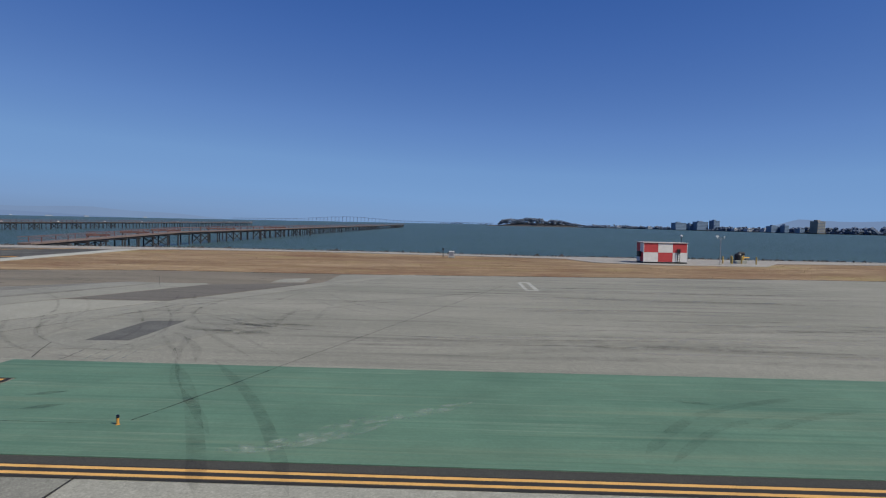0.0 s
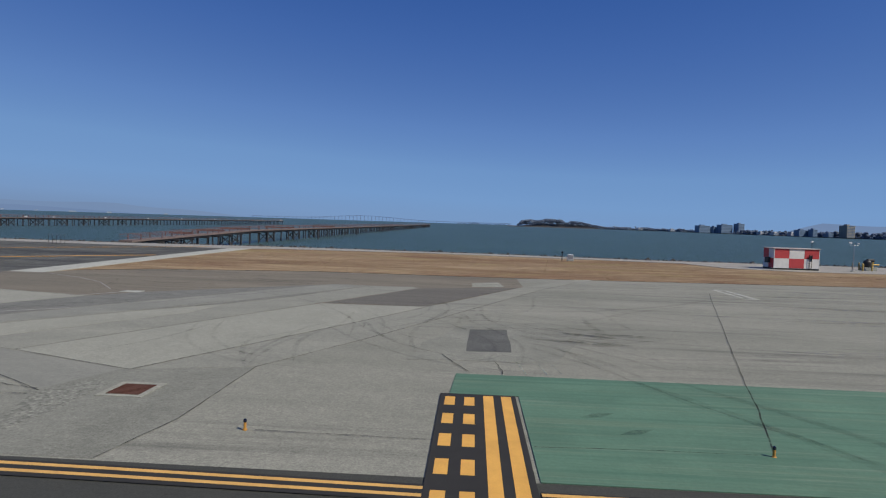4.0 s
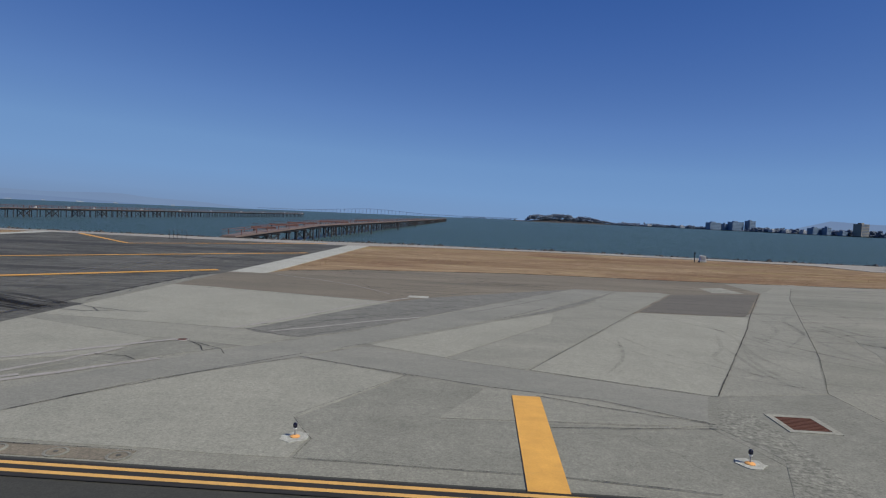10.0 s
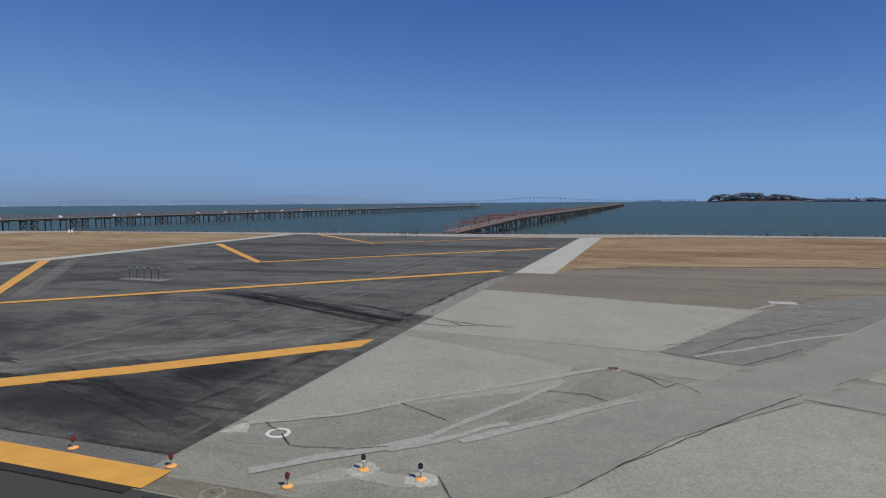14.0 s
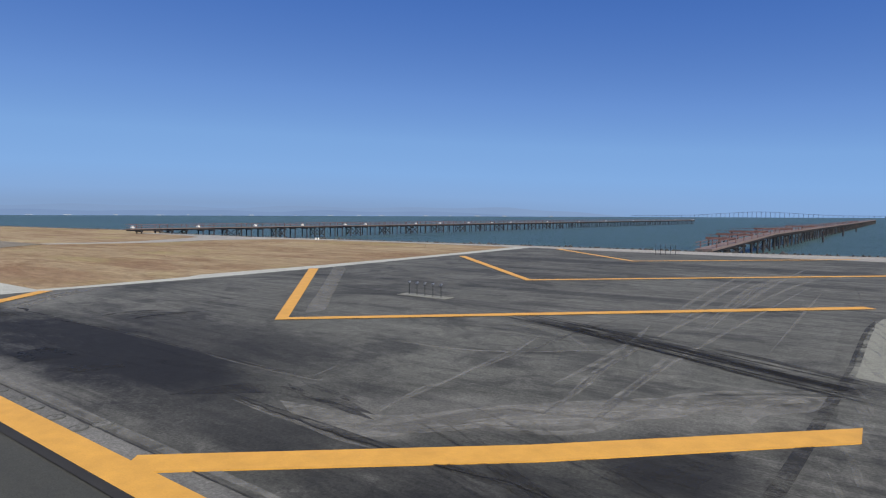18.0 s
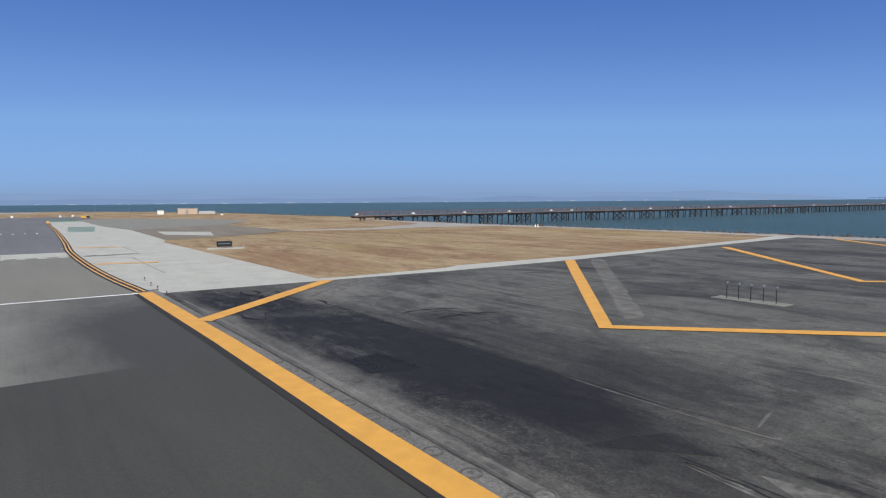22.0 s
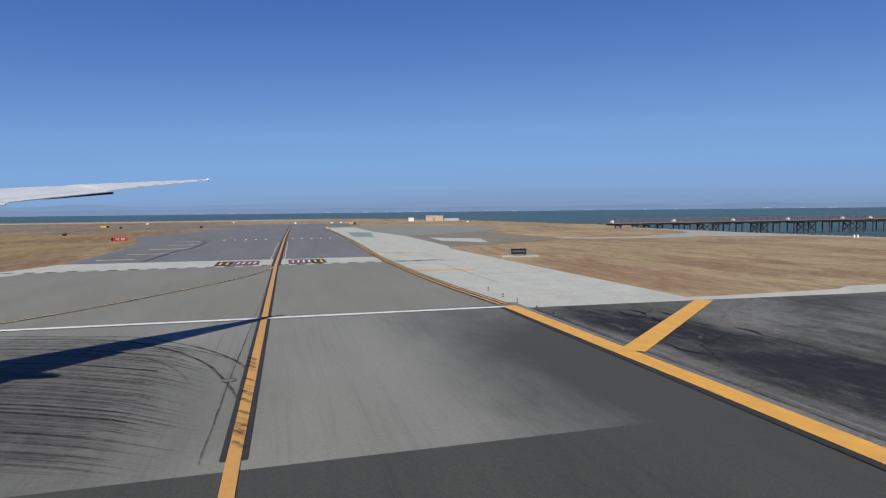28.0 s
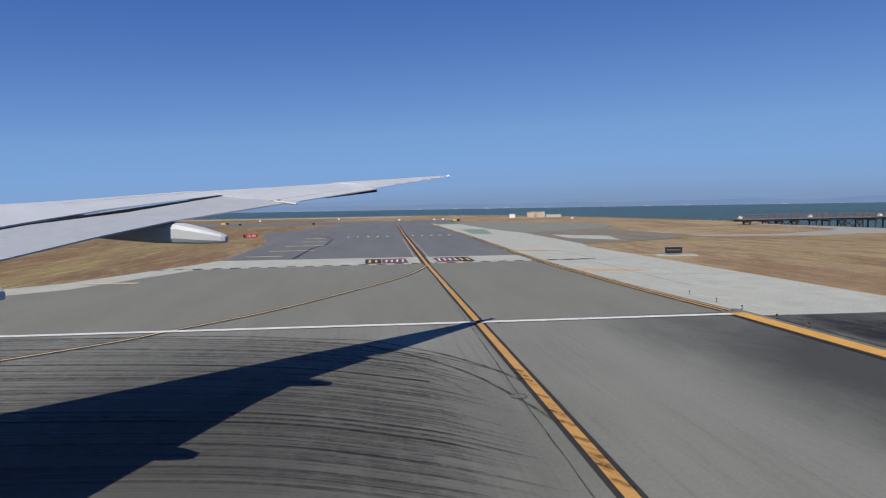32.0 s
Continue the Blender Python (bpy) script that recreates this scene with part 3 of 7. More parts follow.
shoulder = pavement("taxiway_shoulder", [(-101.0, 13.72), (-101.0, 24.9), (-150.5, 24.9), (-156, 26.2), (-196, 28.0), (-225, 26.0), (-300, 27), (-300, 19.5), (-274, 18.2), (-200, 15.2), (-160, 13.6), (-131.3, 12.9)], STRIP, "light concrete taxiway shoulder")
bay_pad = pavement("paved_island", [(-156, 26.2), (-196, 28.0), (-214, 51.7), (-171, 51.2), (-163, 42), (-158, 33)], SLAB_BROWN, "brownish asphalt apron island")
shore_path = pavement("shore_path", [(-103.3, 102), (-131, 100.4), (-155, 99.2), (-176, 96.6), (-195, 97.4), (-212, 96.6), (-222, 97), (-222, 93), (-200, 93.6), (-183, 88.5), (-178, 82), (-170.5, 68), (-171.5, 59), (-174, 51.8), (-170.2, 51.8), (-166.5, 60), (-163.5, 69), (-166, 80), (-160, 92.5), (-150, 96), (-133, 97.2), (-119, 97.6), (-103.3, 97.5)], ROAD, "pale shoreline service track")
NORTH = [(140, 73), (90, 69.5), (34, 65), (12, 62.5), (-8, 60.4), (-28, 60), (-42, 56.5), (-47.4, 53.0)]
apron = pavement("apron", [(-51.3, 13.12), (140, 13.12)] + NORTH + [(-48.4, 50.0), (-51.3, 50.0)], APRON, "grey concrete airfield apron with patches, cracks and tyre marks")
gutter = pavement("pad_gutter", [(-101.0, 13.72), (-81.5, 13.70), (-51.3, 13.14), (-51.3, 14.62), (-101, 14.62)], GUTTER, "mottled grey concrete gutter strip beside the blast pad")
PAD_WEST = [(-98.9, 14.62), (-98.3, 24.0), (-97.5, 35.0), (-97.5, 50.0), (-98.6, 70.0), (-99.4, 85.0), (-100.0, 97.15)]
pad = pavement("blast_pad", [(-51.3, 14.62), (-51.3, 95.6), (-83, 95.6)] + PAD_WEST[::-1], PAD, "dark stained asphalt blast pad with yellow chevrons")
pad_edge_east = pavement("pad_edge_east", [(-51.3, 50.0), (-48.4, 50.0), (-48.3, 97.6), (-51.3, 95.6)], STRIP, "light concrete edge strip of the blast pad")
pad_edge_west = pavement("pad_edge_west", PAD_WEST + [(-103.3, 97.5), (-102.0, 88), (-100.6, 70), (-100.0, 52), (-100.4, 38), (-99.4, 36), (-99.3, 27), (-99.5, 24.9), (-101.0, 24.9), (-101.0, 14.62)], STRIP, "light concrete edge strip beside dry grass")
perimeter = pavement("perimeter_road", [(-103.3, 97.5), (-83, 95.6), (-51.3, 95.6), (-48.3, 97.6), (-44, 100), (-21, 102.2), (6, 99.2), (20, 97), (23, 89), (32, 86.2), (47, 87.6), (52, 95), (74, 98), (140, 99),
                                       (140, 105.5), (60, 104.5), (16, 103.0), (-12, 106.4), (-42, 107), (-70, 103), (-103.3, 102)], ROAD, "pale concrete perimeter road along the shore")


def piece(name, parent, pts, material, level, rough_edge=0.05, label=""):
    bm = bmesh.new()
    prism(bm, wavy(pts, rng, 1.5, rough_edge) if rough_edge else pts, 0.004 * level, 0.004 * level + 0.02)
    return part(name, bm, material, parent, label)


def arc_line(points, n=24):
    """A smooth line through a few places (Catmull-Rom)."""
    p = [Vector(q) for q in points]
    p = [p[0] * 2 - p[1]] + p + [p[-1] * 2 - p[-2]]
    out = []
    for a, b, c, d in zip(p, p[1:], p[2:], p[3:]):
        for k in range(n):
            t = k / n
            out.append(0.5 * ((2 * b) + (c - a) * t + (2 * a - 5 * b + 4 * c - d) * t * t + (3 * b - a - 3 * c + d) * t ** 3))
    return out + [p[-2]]


# slabs and patches of the apron
for pts, concrete, level in (
        ([(-51.25, 40.5), (-49.4, 40.4), (-36.4, 37.3), (-41.3, 27.2), (-51.25, 28.3)], SLAB_PALE, 2),
        ([(-51.25, 27.3), (-43.9, 24.5), (-44.2, 21.8), (-51.0, 16.8), (-51.25, 16.9)], SLAB_PALE, 2),
        ([(-51.25, 28.2), (-41.6, 27.1), (-38.6, 26.0), (-39.8, 23.9), (-42.7, 24.6), (-44.0, 24.6), (-51.25, 27.4)], SLAB_STRIP, 1),
        ([(-51.0, 15.8), (-49.6, 17.0), (-44.2, 21.3), (-44.3, 20.4), (-45.9, 18.0), (-47.5, 16.3), (-50.4, 15.6)], SLAB_GREY, 2),
        ([(-44.1, 20.8), (-43.0, 24.0), (-42.1, 24.2), (-40.3, 23.8), (-42.5, 21.3), (-45.4, 18.1)], SLAB_GREY, 2),
        ([(-45.4, 18.0), (-42.4, 21.3), (-40.2, 23.8), (-39.8, 23.9), (-42.8, 20.0), (-44.1, 17.3), (-45.5, 15.4), (-46.5, 16.0)], SLAB_STRIP, 1),
        ([(-47.6, 13.8), (-45.9, 13.8), (-45.8, 15.6), (-46.4, 15.5), (-46.9, 14.9), (-47.5, 14.2)], SLAB_GREY, 2),
        ([(-45.5, 15.4), (-44.6, 14.0), (-44.2, 14.2), (-43.0, 15.5), (-41.0, 18.9), (-37.7, 22.5), (-35.5, 25.6), (-30.6, 32.4), (-27.0, 37.6), (-20.9, 48.3), (-23.8, 48.8), (-32.4, 34.8), (-36.7, 27.6), (-39.8, 23.9), (-42.8, 20.0), (-44.1, 17.3)], SLAB_SMOOTH, 3),
        ([(-40.5, 26.6), (-38.4, 26.1), (-36.9, 27.7), (-32.6, 34.8), (-24.0, 48.7), (-34.2, 40.0), (-36.3, 37.2), (-41.2, 27.2)], SLAB_ROUGH, 2),
        ([(-44.4, 14.0), (-43.0, 15.4), (-41.0, 18.8), (-37.7, 22.4), (-36.4, 22.3), (-33.6, 20.9), (-35.8, 16.4), (-35.1, 15.2), (-35.2, 13.9)], SLAB_PALE, 2),
        ([(-37.7, 22.6), (-35.6, 24.9), (-32.4, 23.7), (-29.5, 22.5), (-23.9, 20.4), (-24.8, 17.8), (-27.6, 19.4), (-30.8, 20.2), (-33.5, 21.2)], SLAB_SMOOTH, 1),
        ([(-33.5, 20.8), (-35.8, 16.5), (-35.0, 15.0), (-35.1, 13.9), (-29.2, 13.75), (-26.4, 13.4), (-23.4, 13.2), (-24.9, 17.3), (-32.2, 16.9), (-31.0, 20.0)], SLAB_GREY, 1),
        ([(-23.7, 13.2), (-25.15, 17.5), (-24.1, 20.45), (-19.9, 21.5), (-19.9, 15.9), (-20.4, 13.2)], SLAB_GREY, 2),
        ([(-32.2, 17.0), (-30.9, 20.0), (-27.6, 19.2), (-25.0, 17.6)], SLAB_STRIP, 2),
        ([(-35.4, 25.3), (-32.4, 23.8), (-27.5, 32.5), (-26.9, 36.0), (-30.4, 32.1)], SLAB_PALE, 2),
        ([(-32.3, 23.7), (-29.5, 22.6), (-21.9, 38.0), (-16.8, 48.4), (-17.2, 49.2), (-20.6, 48.4), (-24.0, 41.0), (-26.7, 36.2), (-27.4, 32.4)], SLAB_STRIP, 2),
        ([(-29.4, 22.6), (-23.8, 20.5), (-17.3, 33.7), (-15.3, 38.0), (-21.7, 37.9)], SLAB_PALE, 2),
        ([(-30.4, 32.4), (-26.9, 37.4), (-21.0, 47.9), (-24.2, 41.0), (-26.9, 36.4)], SLAB_ROUGH, 4),
        ([(-21.6, 38.2), (-16.6, 48.2), (-12.8, 49.8), (-8.9, 51.0), (-15.3, 38.4)], SLAB_UMBER, 3),
        ([(-23.7, 20.5), (-19.9, 21.6), (-17.1, 27.3), (-7.6, 48.8), (-3.0, 57.6), (-3.6, 59.3), (-8.7, 51.2), (-15.2, 38.0), (-17.2, 33.6)], SLAB_STRIP, 2)):
    piece("slab", apron, pts, concrete, level, 0.04)
piece("slab", apron, [(-51.25, 50), (-48.4, 50), (-47.5, 52.6), (-42, 56.3), (-28, 59.8), (-8.2, 60.2), (-8.2, 49.1), (-15.5, 38.3), (-22.2, 37.5), (-16.5, 48.7), (-23.5, 49.2), (-34.2, 40.0), (-36.3, 37.4), (-49.4, 40.5), (-51.25, 40.6)], SLAB_BROWN, 1, 0.08)
piece("slab", apron, [(-12.67, 25.57), (-10.82, 25.71), (-10.74, 30.96), (-12.55, 30.71)], SLAB_DARK, 3, 0.04)
piece("slab", apron, [(-14.9, 23.7), (-9.2, 24.15), (-7.4, 29.2), (-8.6, 33.6), (-12.6, 32.4), (-14.6, 27.0)], SLAB_GREY, 2, 0.2)
piece("slab", apron, [(-24.95, 17.55), (-24.2, 19.2), (-23.45, 18.9), (-23.3, 16.04), (-23.6, 13.3), (-25.1, 13.25), (-24.2, 15.5), (-24.6, 16.6)], SLAB_COARSE, 3, 0.04)
piece("slab", apron, [(-47.6, 15.15), (-46.1, 15.25), (-45.5, 15.3), (-45.4, 14.95), (-46.1, 14.72), (-47.1, 14.8), (-48.1, 14.15), (-48.3, 14.25)], SLAB_PALE, 4, 0.04)
piece("slab", apron, [(-51.2, 16.05), (-51.1, 16.66), (-50.9, 16.8), (-50.6, 16.25)], STRIP, 3, 0.05)
piece("slab", apron, [(-12.5, 50.9), (-9.8, 51.5), (-10.2, 55.3), (-12.5, 54.0)], SLAB_PALE, 2, 0.05)
piece("slab", apron, [(-47.5, 13.2), (-38.5, 13.2), (-38.4, 13.75), (-51.0, 13.75), (-51.2, 13.2)], SLAB_BROWN, 3, 0.02)
piece("slab", apron, [(-2.6, 60.2), (-0.9, 60.6), (-1.1, 61.2), (-2.6, 60.9)], STRIP, 3, 0.05)
piece("slab", apron, [(-35.6, 39.7), (-34.3, 39.7), (-34.3, 40.6), (-35.6, 40.6)], STRIP, 3, 0.03)
for x0, y0, x1, y1 in ((8.6, 49.0, 9.7, 49.6), (8.6, 49.2, 8.9, 55.6), (9.4, 49.6, 9.75, 55.8), (8.8, 55.4, 9.7, 56.0)):
    piece("painted_frame", apron, [(x0, y0), (x1, y0), (x1, y1), (x0, y1)], STRIP, 2, 0.0)
# concrete lip of the apron along the pad
piece("slab", pad, [(-52.55, 31.9), (-52.45, 37.0), (-52.3, 42.4), (-51.9, 46.5), (-51.31, 48.0), (-51.31, 31.5)], SLAB_GREY, 2, 0.05)
# soot, rubber and pale scour on the blast pad
for pts, film_material, level, frayed in (
        ([(-78.1, 16.25), (-78.3, 17.7), (-77.3, 18.0), (-75.75, 17.85), (-76.1, 16.2)], PAD_BLACK, 3, 0.03), ([(-55.4, 19.8), (-55.1, 20.7), (-54.5, 21.7), (-54.2, 22.5), (-53.9, 21.7), (-54.3, 20.3), (-54.2, 19.6)], PAD_DARK, 4, 0.25),
        ([(-74.2, 16.5), (-74.2, 17.1), (-73.2, 18.2), (-72.6, 18.0), (-73.1, 16.7)], PAD_DARK, 3, 0.15),
        ([(-68.3, 17.2), (-67.7, 19.3), (-66.1, 19.9), (-63.9, 20.1), (-62.2, 19.5), (-63.9, 19.5), (-66.1, 19.1), (-67.2, 18.2)], PAD_DARK, 2, 0.1),
        ([(-53.4, 43.6), (-52.3, 43.6), (-52.5, 30.6), (-52.6, 18.5), (-53.3, 18.5), (-53.1, 30.6)], TYRE_FAINT, 2, 0.06),
        ([(-54.45, 27.07), (-53.99, 27.9), (-52.67, 28.91), (-53.04, 26.88), (-54.07, 25.62), (-54.16, 24.63), (-54.6, 25.6)], PAD_SCOUR, 2, 0.12), ([(-60.26, 19.97), (-59.54, 21.78), (-57.98, 23.72), (-56.18, 25.41), (-54.85, 26.11), (-55.83, 24.17), (-57.9, 21.77)], PAD_SCOUR, 2, 0.2),
        ([(-96.8, 50.4), (-96.1, 51.4), (-76.75, 30.9), (-76.9, 29.6)], PAD_SCOUR, 1, 0.1)):
    bm = bmesh.new()
    bm.faces.new([bm.verts.new((x, y, 0.004 * level)) for x, y in wavy(pts, rng, 0.9, frayed)])
    part("dark_patch" if film_material is not PAD_SCOUR else "scour_patch", bm, film_material, pad)
for line, width in (([(-65.3, 18.8), (-63.3, 18.7), (-61.3, 19.7), (-59.8, 21.8), (-57.2, 24.6), (-54.9, 26.7), (-52.3, 29.0)], 1.1), ([(-63.3, 18.2), (-60.8, 19.2), (-59.3, 20.9), (-56.6, 23.6)], 0.5), ([(-60.5, 20.3), (-57.4, 21.6), (-56.4, 26), (-54.5, 28.1), (-52.3, 29.5)], 0.4),
                    ([(-59.5, 54), (-59.6, 33), (-58.7, 21.4)], 0.28), ([(-56.4, 65), (-57.7, 31.6), (-57.4, 22.4)], 0.28), ([(-60.4, 75), (-58.4, 34.8)], 0.35), ([(-63.7, 31.1), (-62.7, 23.0), (-62.6, 19.6)], 0.22), ([(-55.6, 60), (-55.2, 33)], 0.3),
                    ([(-66.6, 18.2), (-63.1, 17.85), (-61.0, 17.7)], 0.22), ([(-72.1, 21.1), (-66.4, 20.85), (-66.3, 21.3)], 0.10), ([(-84.5, 14.95), (-70, 14.9), (-56, 14.9)], 0.4), ([(-97, 15.0), (-84, 15.0)], 0.4), ([(-68.8, 27.0), (-64, 27.8), (-58.5, 32.5)], 0.25),
                    ([(-59.87, 24.3), (-59.93, 28.8), (-60.3, 33.7), (-60.9, 37.5)], 0.30), ([(-58.94, 23.9), (-59.45, 27.7), (-59.6, 32.1)], 0.26), ([(-57.7, 23.0), (-57.8, 26.3), (-57.8, 30.5)], 0.32), ([(-58.8, 22.2), (-58.9, 24.3), (-59.0, 26.6)], 0.22),
                    ([(-58.2, 36.9), (-59.6, 57.7), (-58.9, 69)], 0.5), ([(-58.6, 46.3), (-59.0, 58.2), (-58.7, 84)], 0.5), ([(-59.8, 37.4), (-60.9, 52.6), (-61, 66)], 0.4), ([(-62.3, 19.5), (-62.85, 22.0), (-62.85, 22.9)], 0.16), ([(-66.5, 20.95), (-66.8, 22.0), (-67.0, 22.9)], 0.12), ([(-62.8, 25.0), (-63.0, 27.6), (-64.0, 32.4)], 0.18),
                    ([(-72.3, 20.8), (-70.2, 20.75), (-68.4, 20.73), (-66.4, 20.75)], 0.10), ([(-66.5, 18.05), (-64.6, 17.9), (-63.1, 17.85), (-61.8, 17.7), (-60.5, 17.8)], 0.16), ([(-58.67, 22.87), (-59.3, 27.3), (-59.44, 31.57)], 0.24), ([(-57.45, 22.12), (-57.64, 24.96), (-58.11, 30.79), (-57.76, 34.2)], 0.26), ([(-58.77, 38.24), (-60.0, 57.45), (-59.3, 65.64)], 0.4), ([(-58.44, 42.62), (-57.67, 59.3), (-56.66, 67.76)], 0.4), ([(-60.75, 38.65), (-61.8, 51.87), (-62.74, 72.88)], 0.4), ([(-62.7, 17.9), (-61.7, 18.4), (-61.1, 19.0), (-59.95, 21.3), (-58.3, 22.6)], 1.0), ([(-58.3, 22.6), (-56.5, 23.9), (-54.9, 26.1), (-53.7, 27.7)], 0.9)):
    part("scour_patch", ribbon(bmesh.new(), arc_line(line, 14), width * 0.8, 0.0135, taper=9), PAD_SCOUR, pad)

for line, width in (([(-52.2, 46), (-52.4, 40), (-52.5, 32.5), (-52.7, 28.8), (-53.0, 21.9), (-53.35, 16.5)], 0.34), ([(-67.8, 36.1), (-63, 35.0), (-58.0, 34.0), (-52.5, 31.4), (-51.4, 29.9)], 0.45), ([(-66.5, 35.0), (-60, 33.4), (-55, 31.2), (-51.4, 29.0)], 0.4),
                    ([(-62, 34.4), (-57.5, 32.6), (-53.5, 30.6), (-51.4, 30.4)], 0.7), ([(-66, 18.0), (-58.7, 18.0), (-56.3, 17.8), (-54.4, 17.5), (-52, 17.4)], 0.35), ([(-56.0, 18.8), (-55.2, 20.6), (-54.0, 22.4)], 0.9),
                    ([(-66.6, 20.1), (-65.06, 19.63), (-63.56, 19.44), (-62.0, 19.2)], 0.30), ([(-66.4, 20.5), (-65.17, 20.28), (-64.34, 20.18), (-63.1, 19.95)], 0.28)):
    part("dark_patch", ribbon(bmesh.new(), arc_line(line, 14), width, 0.0150 + 0.0008 * width, taper=8), PAD_DARK, pad)
for line in ([(-51.3, 31.0), (-50.1, 30.4), (-48.1, 29.9), (-47.1, 29.95)], [(-51.3, 29.6), (-49.9, 29.3), (-48.7, 29.9)], [(-50.1, 30.4), (-49.3, 29.5)]):
    part("crack", ribbon(bmesh.new(), line, 0.055, 0.0268, 0.05, rng, 0.4), SEAL, apron)
piece("slab", taxiway, [(-4.5, 12.2), (140, 12.2), (140, -6), (-4.6, -6)], SLAB_PALE, 1, 0.03)
piece("slab", taxiway, [(-11.0, 12.2), (-4.55, 12.2), (-4.65, -6), (-11.0, -6)], SLAB_GREY, 1, 0.03)

# sealed joints and cracks
JOINTS = [
    (apron, [(-37.2, 22.6), (-33.5, 21.1), (-30.7, 20.1), (-27.6, 19.4), (-24.9, 17.7)], 0.08), (apron, [(-29.4, 22.55), (-23.8, 20.45)], 0.08), (apron, [(-23.8, 20.45), (-17.25, 33.65), (-15.25, 38.0), (-8.75, 51.3)], 0.10),
    (apron, [(-20.4, 13.2), (-19.9, 15.9), (-19.9, 21.55), (-17.1, 27.2), (-7.6, 48.8), (-3.0, 57.8)], 0.07), (apron, [(-29.4, 22.5), (-21.8, 38.1)], 0.06), (apron, [(-35.1, 13.9), (-35.0, 15.0), (-35.9, 16.5), (-33.5, 21.0)], 0.035),
    (apron, [(-35.1, 13.88), (-29.2, 13.75), (-26.4, 13.4)], 0.06), (apron, [(-45.5, 15.4), (-44.6, 14.0), (-43.0, 15.45), (-41.0, 18.85), (-37.7, 22.45)], 0.06), (apron, [(-32.2, 16.95), (-25.0, 17.4)], 0.04), (apron, [(-21.7, 38.1), (-15.3, 38.2)], 0.06),
    (apron, [(-47.6, 13.72), (-44.2, 13.72), (-38.5, 13.75)], 0.07), (apron, [(-42.0, 24.1), (-40.6, 23.2), (-40.2, 22.5)], 0.09), (apron, [(-44.0, 20.7), (-42.9, 20.4), (-41.9, 21.6)], 0.05), (apron, [(-34.2, 40.0), (-30.5, 38.6), (-28.4, 40.2)], 0.05),
        (apron, [(-5.25, 15.55), (-3.9, 19.4), (-3.1, 22.0), (-1.34, 27.3), (1.2, 34.8), (5.6, 48.0), (7.2, 52.5)], 0.085), 
    (apron, [(-17.7, 15.34), (-13.2, 15.25)], 0.07), (apron, [(-10.95, 15.1), (-8.1, 15.25), (-5.75, 15.27)], 0.06), (taxiway, [(-4.5, 12.2), (-4.62, 4)], 0.12),
    
    (apron, [(-51.2, 45.5), (-40, 44), (-30, 45.5), (-18, 52), (-9, 53)], 0.06), (apron, [(-46, 52), (-40, 47), (-37.5, 40.5)], 0.05), (apron, [(-24, 55), (-20, 47)], 0.05),
    (pad, [(-89.5, 20.7), (-80, 21.0), (-72.5, 20.9), (-66.4, 20.9)], 0.10), (pad, [(-66.8, 18.35), (-57, 18.0)], 0.10), (pad, [(-99, 45), (-90, 40), (-80, 41)], 0.05), (pad, [(-60, 60), (-70, 58), (-84, 62)], 0.06),
    (taxi_pale, [(-82, -0.03), (-88.57, 0.12), (-96.6, 0.38), (-100.3, 0.5)], 0.07), (taxi_olive, [(-100.3, 0.5), (-118, 1.05)], 0.05),
    (gutter, [(-99, 14.62), (-51.3, 14.62)], 0.10),
]
for parent, line, width in JOINTS:
    bm = ribbon(bmesh.new(), line, width * 0.5, 0.0265, 0.014, rng, 0.6)
    part("joint_seal", bm, SEAM, parent)
for line, width in (([(-49.25, 14.45), (-48.25, 15.43), (-47.37, 16.1), (-46.36, 17.24)], 0.32), ([(-46.36, 17.24), (-45.79, 18.56), (-44.99, 20.15), (-43.97, 22.64)], 0.22), ([(-50.92, 16.75), (-49.07, 17.96), (-47.57, 19.69), (-45.62, 21.54)], 0.22),
                    ([(-45.62, 21.54), (-44.65, 22.62), (-42.94, 24.47)], 0.30), ([(-41.84, 27.17), (-40.5, 29.67), (-38.06, 35.34), (-35.49, 39.35)], 0.22), ([(-40.07, 26.87), (-38.67, 28.13), (-36.44, 30.39), (-34.03, 32.47)], 0.20), ([(-47.0, 16.3), (-46.05, 17.16), (-45.38, 18.1), (-44.82, 18.67)], 0.26),
                    ([(-45.6, 17.2), (-43.6, 19.5), (-42.0, 21.4)], 0.30), ([(-47.45, 49.5), (-43.4, 47.3), (-39.9, 44.6), (-36.9, 40.9)], 0.10)):
    part("joint_patch", ribbon(bmesh.new(), line, width, 0.017 + 0.01 * width, 0.05, rng, 0.5), SEAL_PALE, apron)
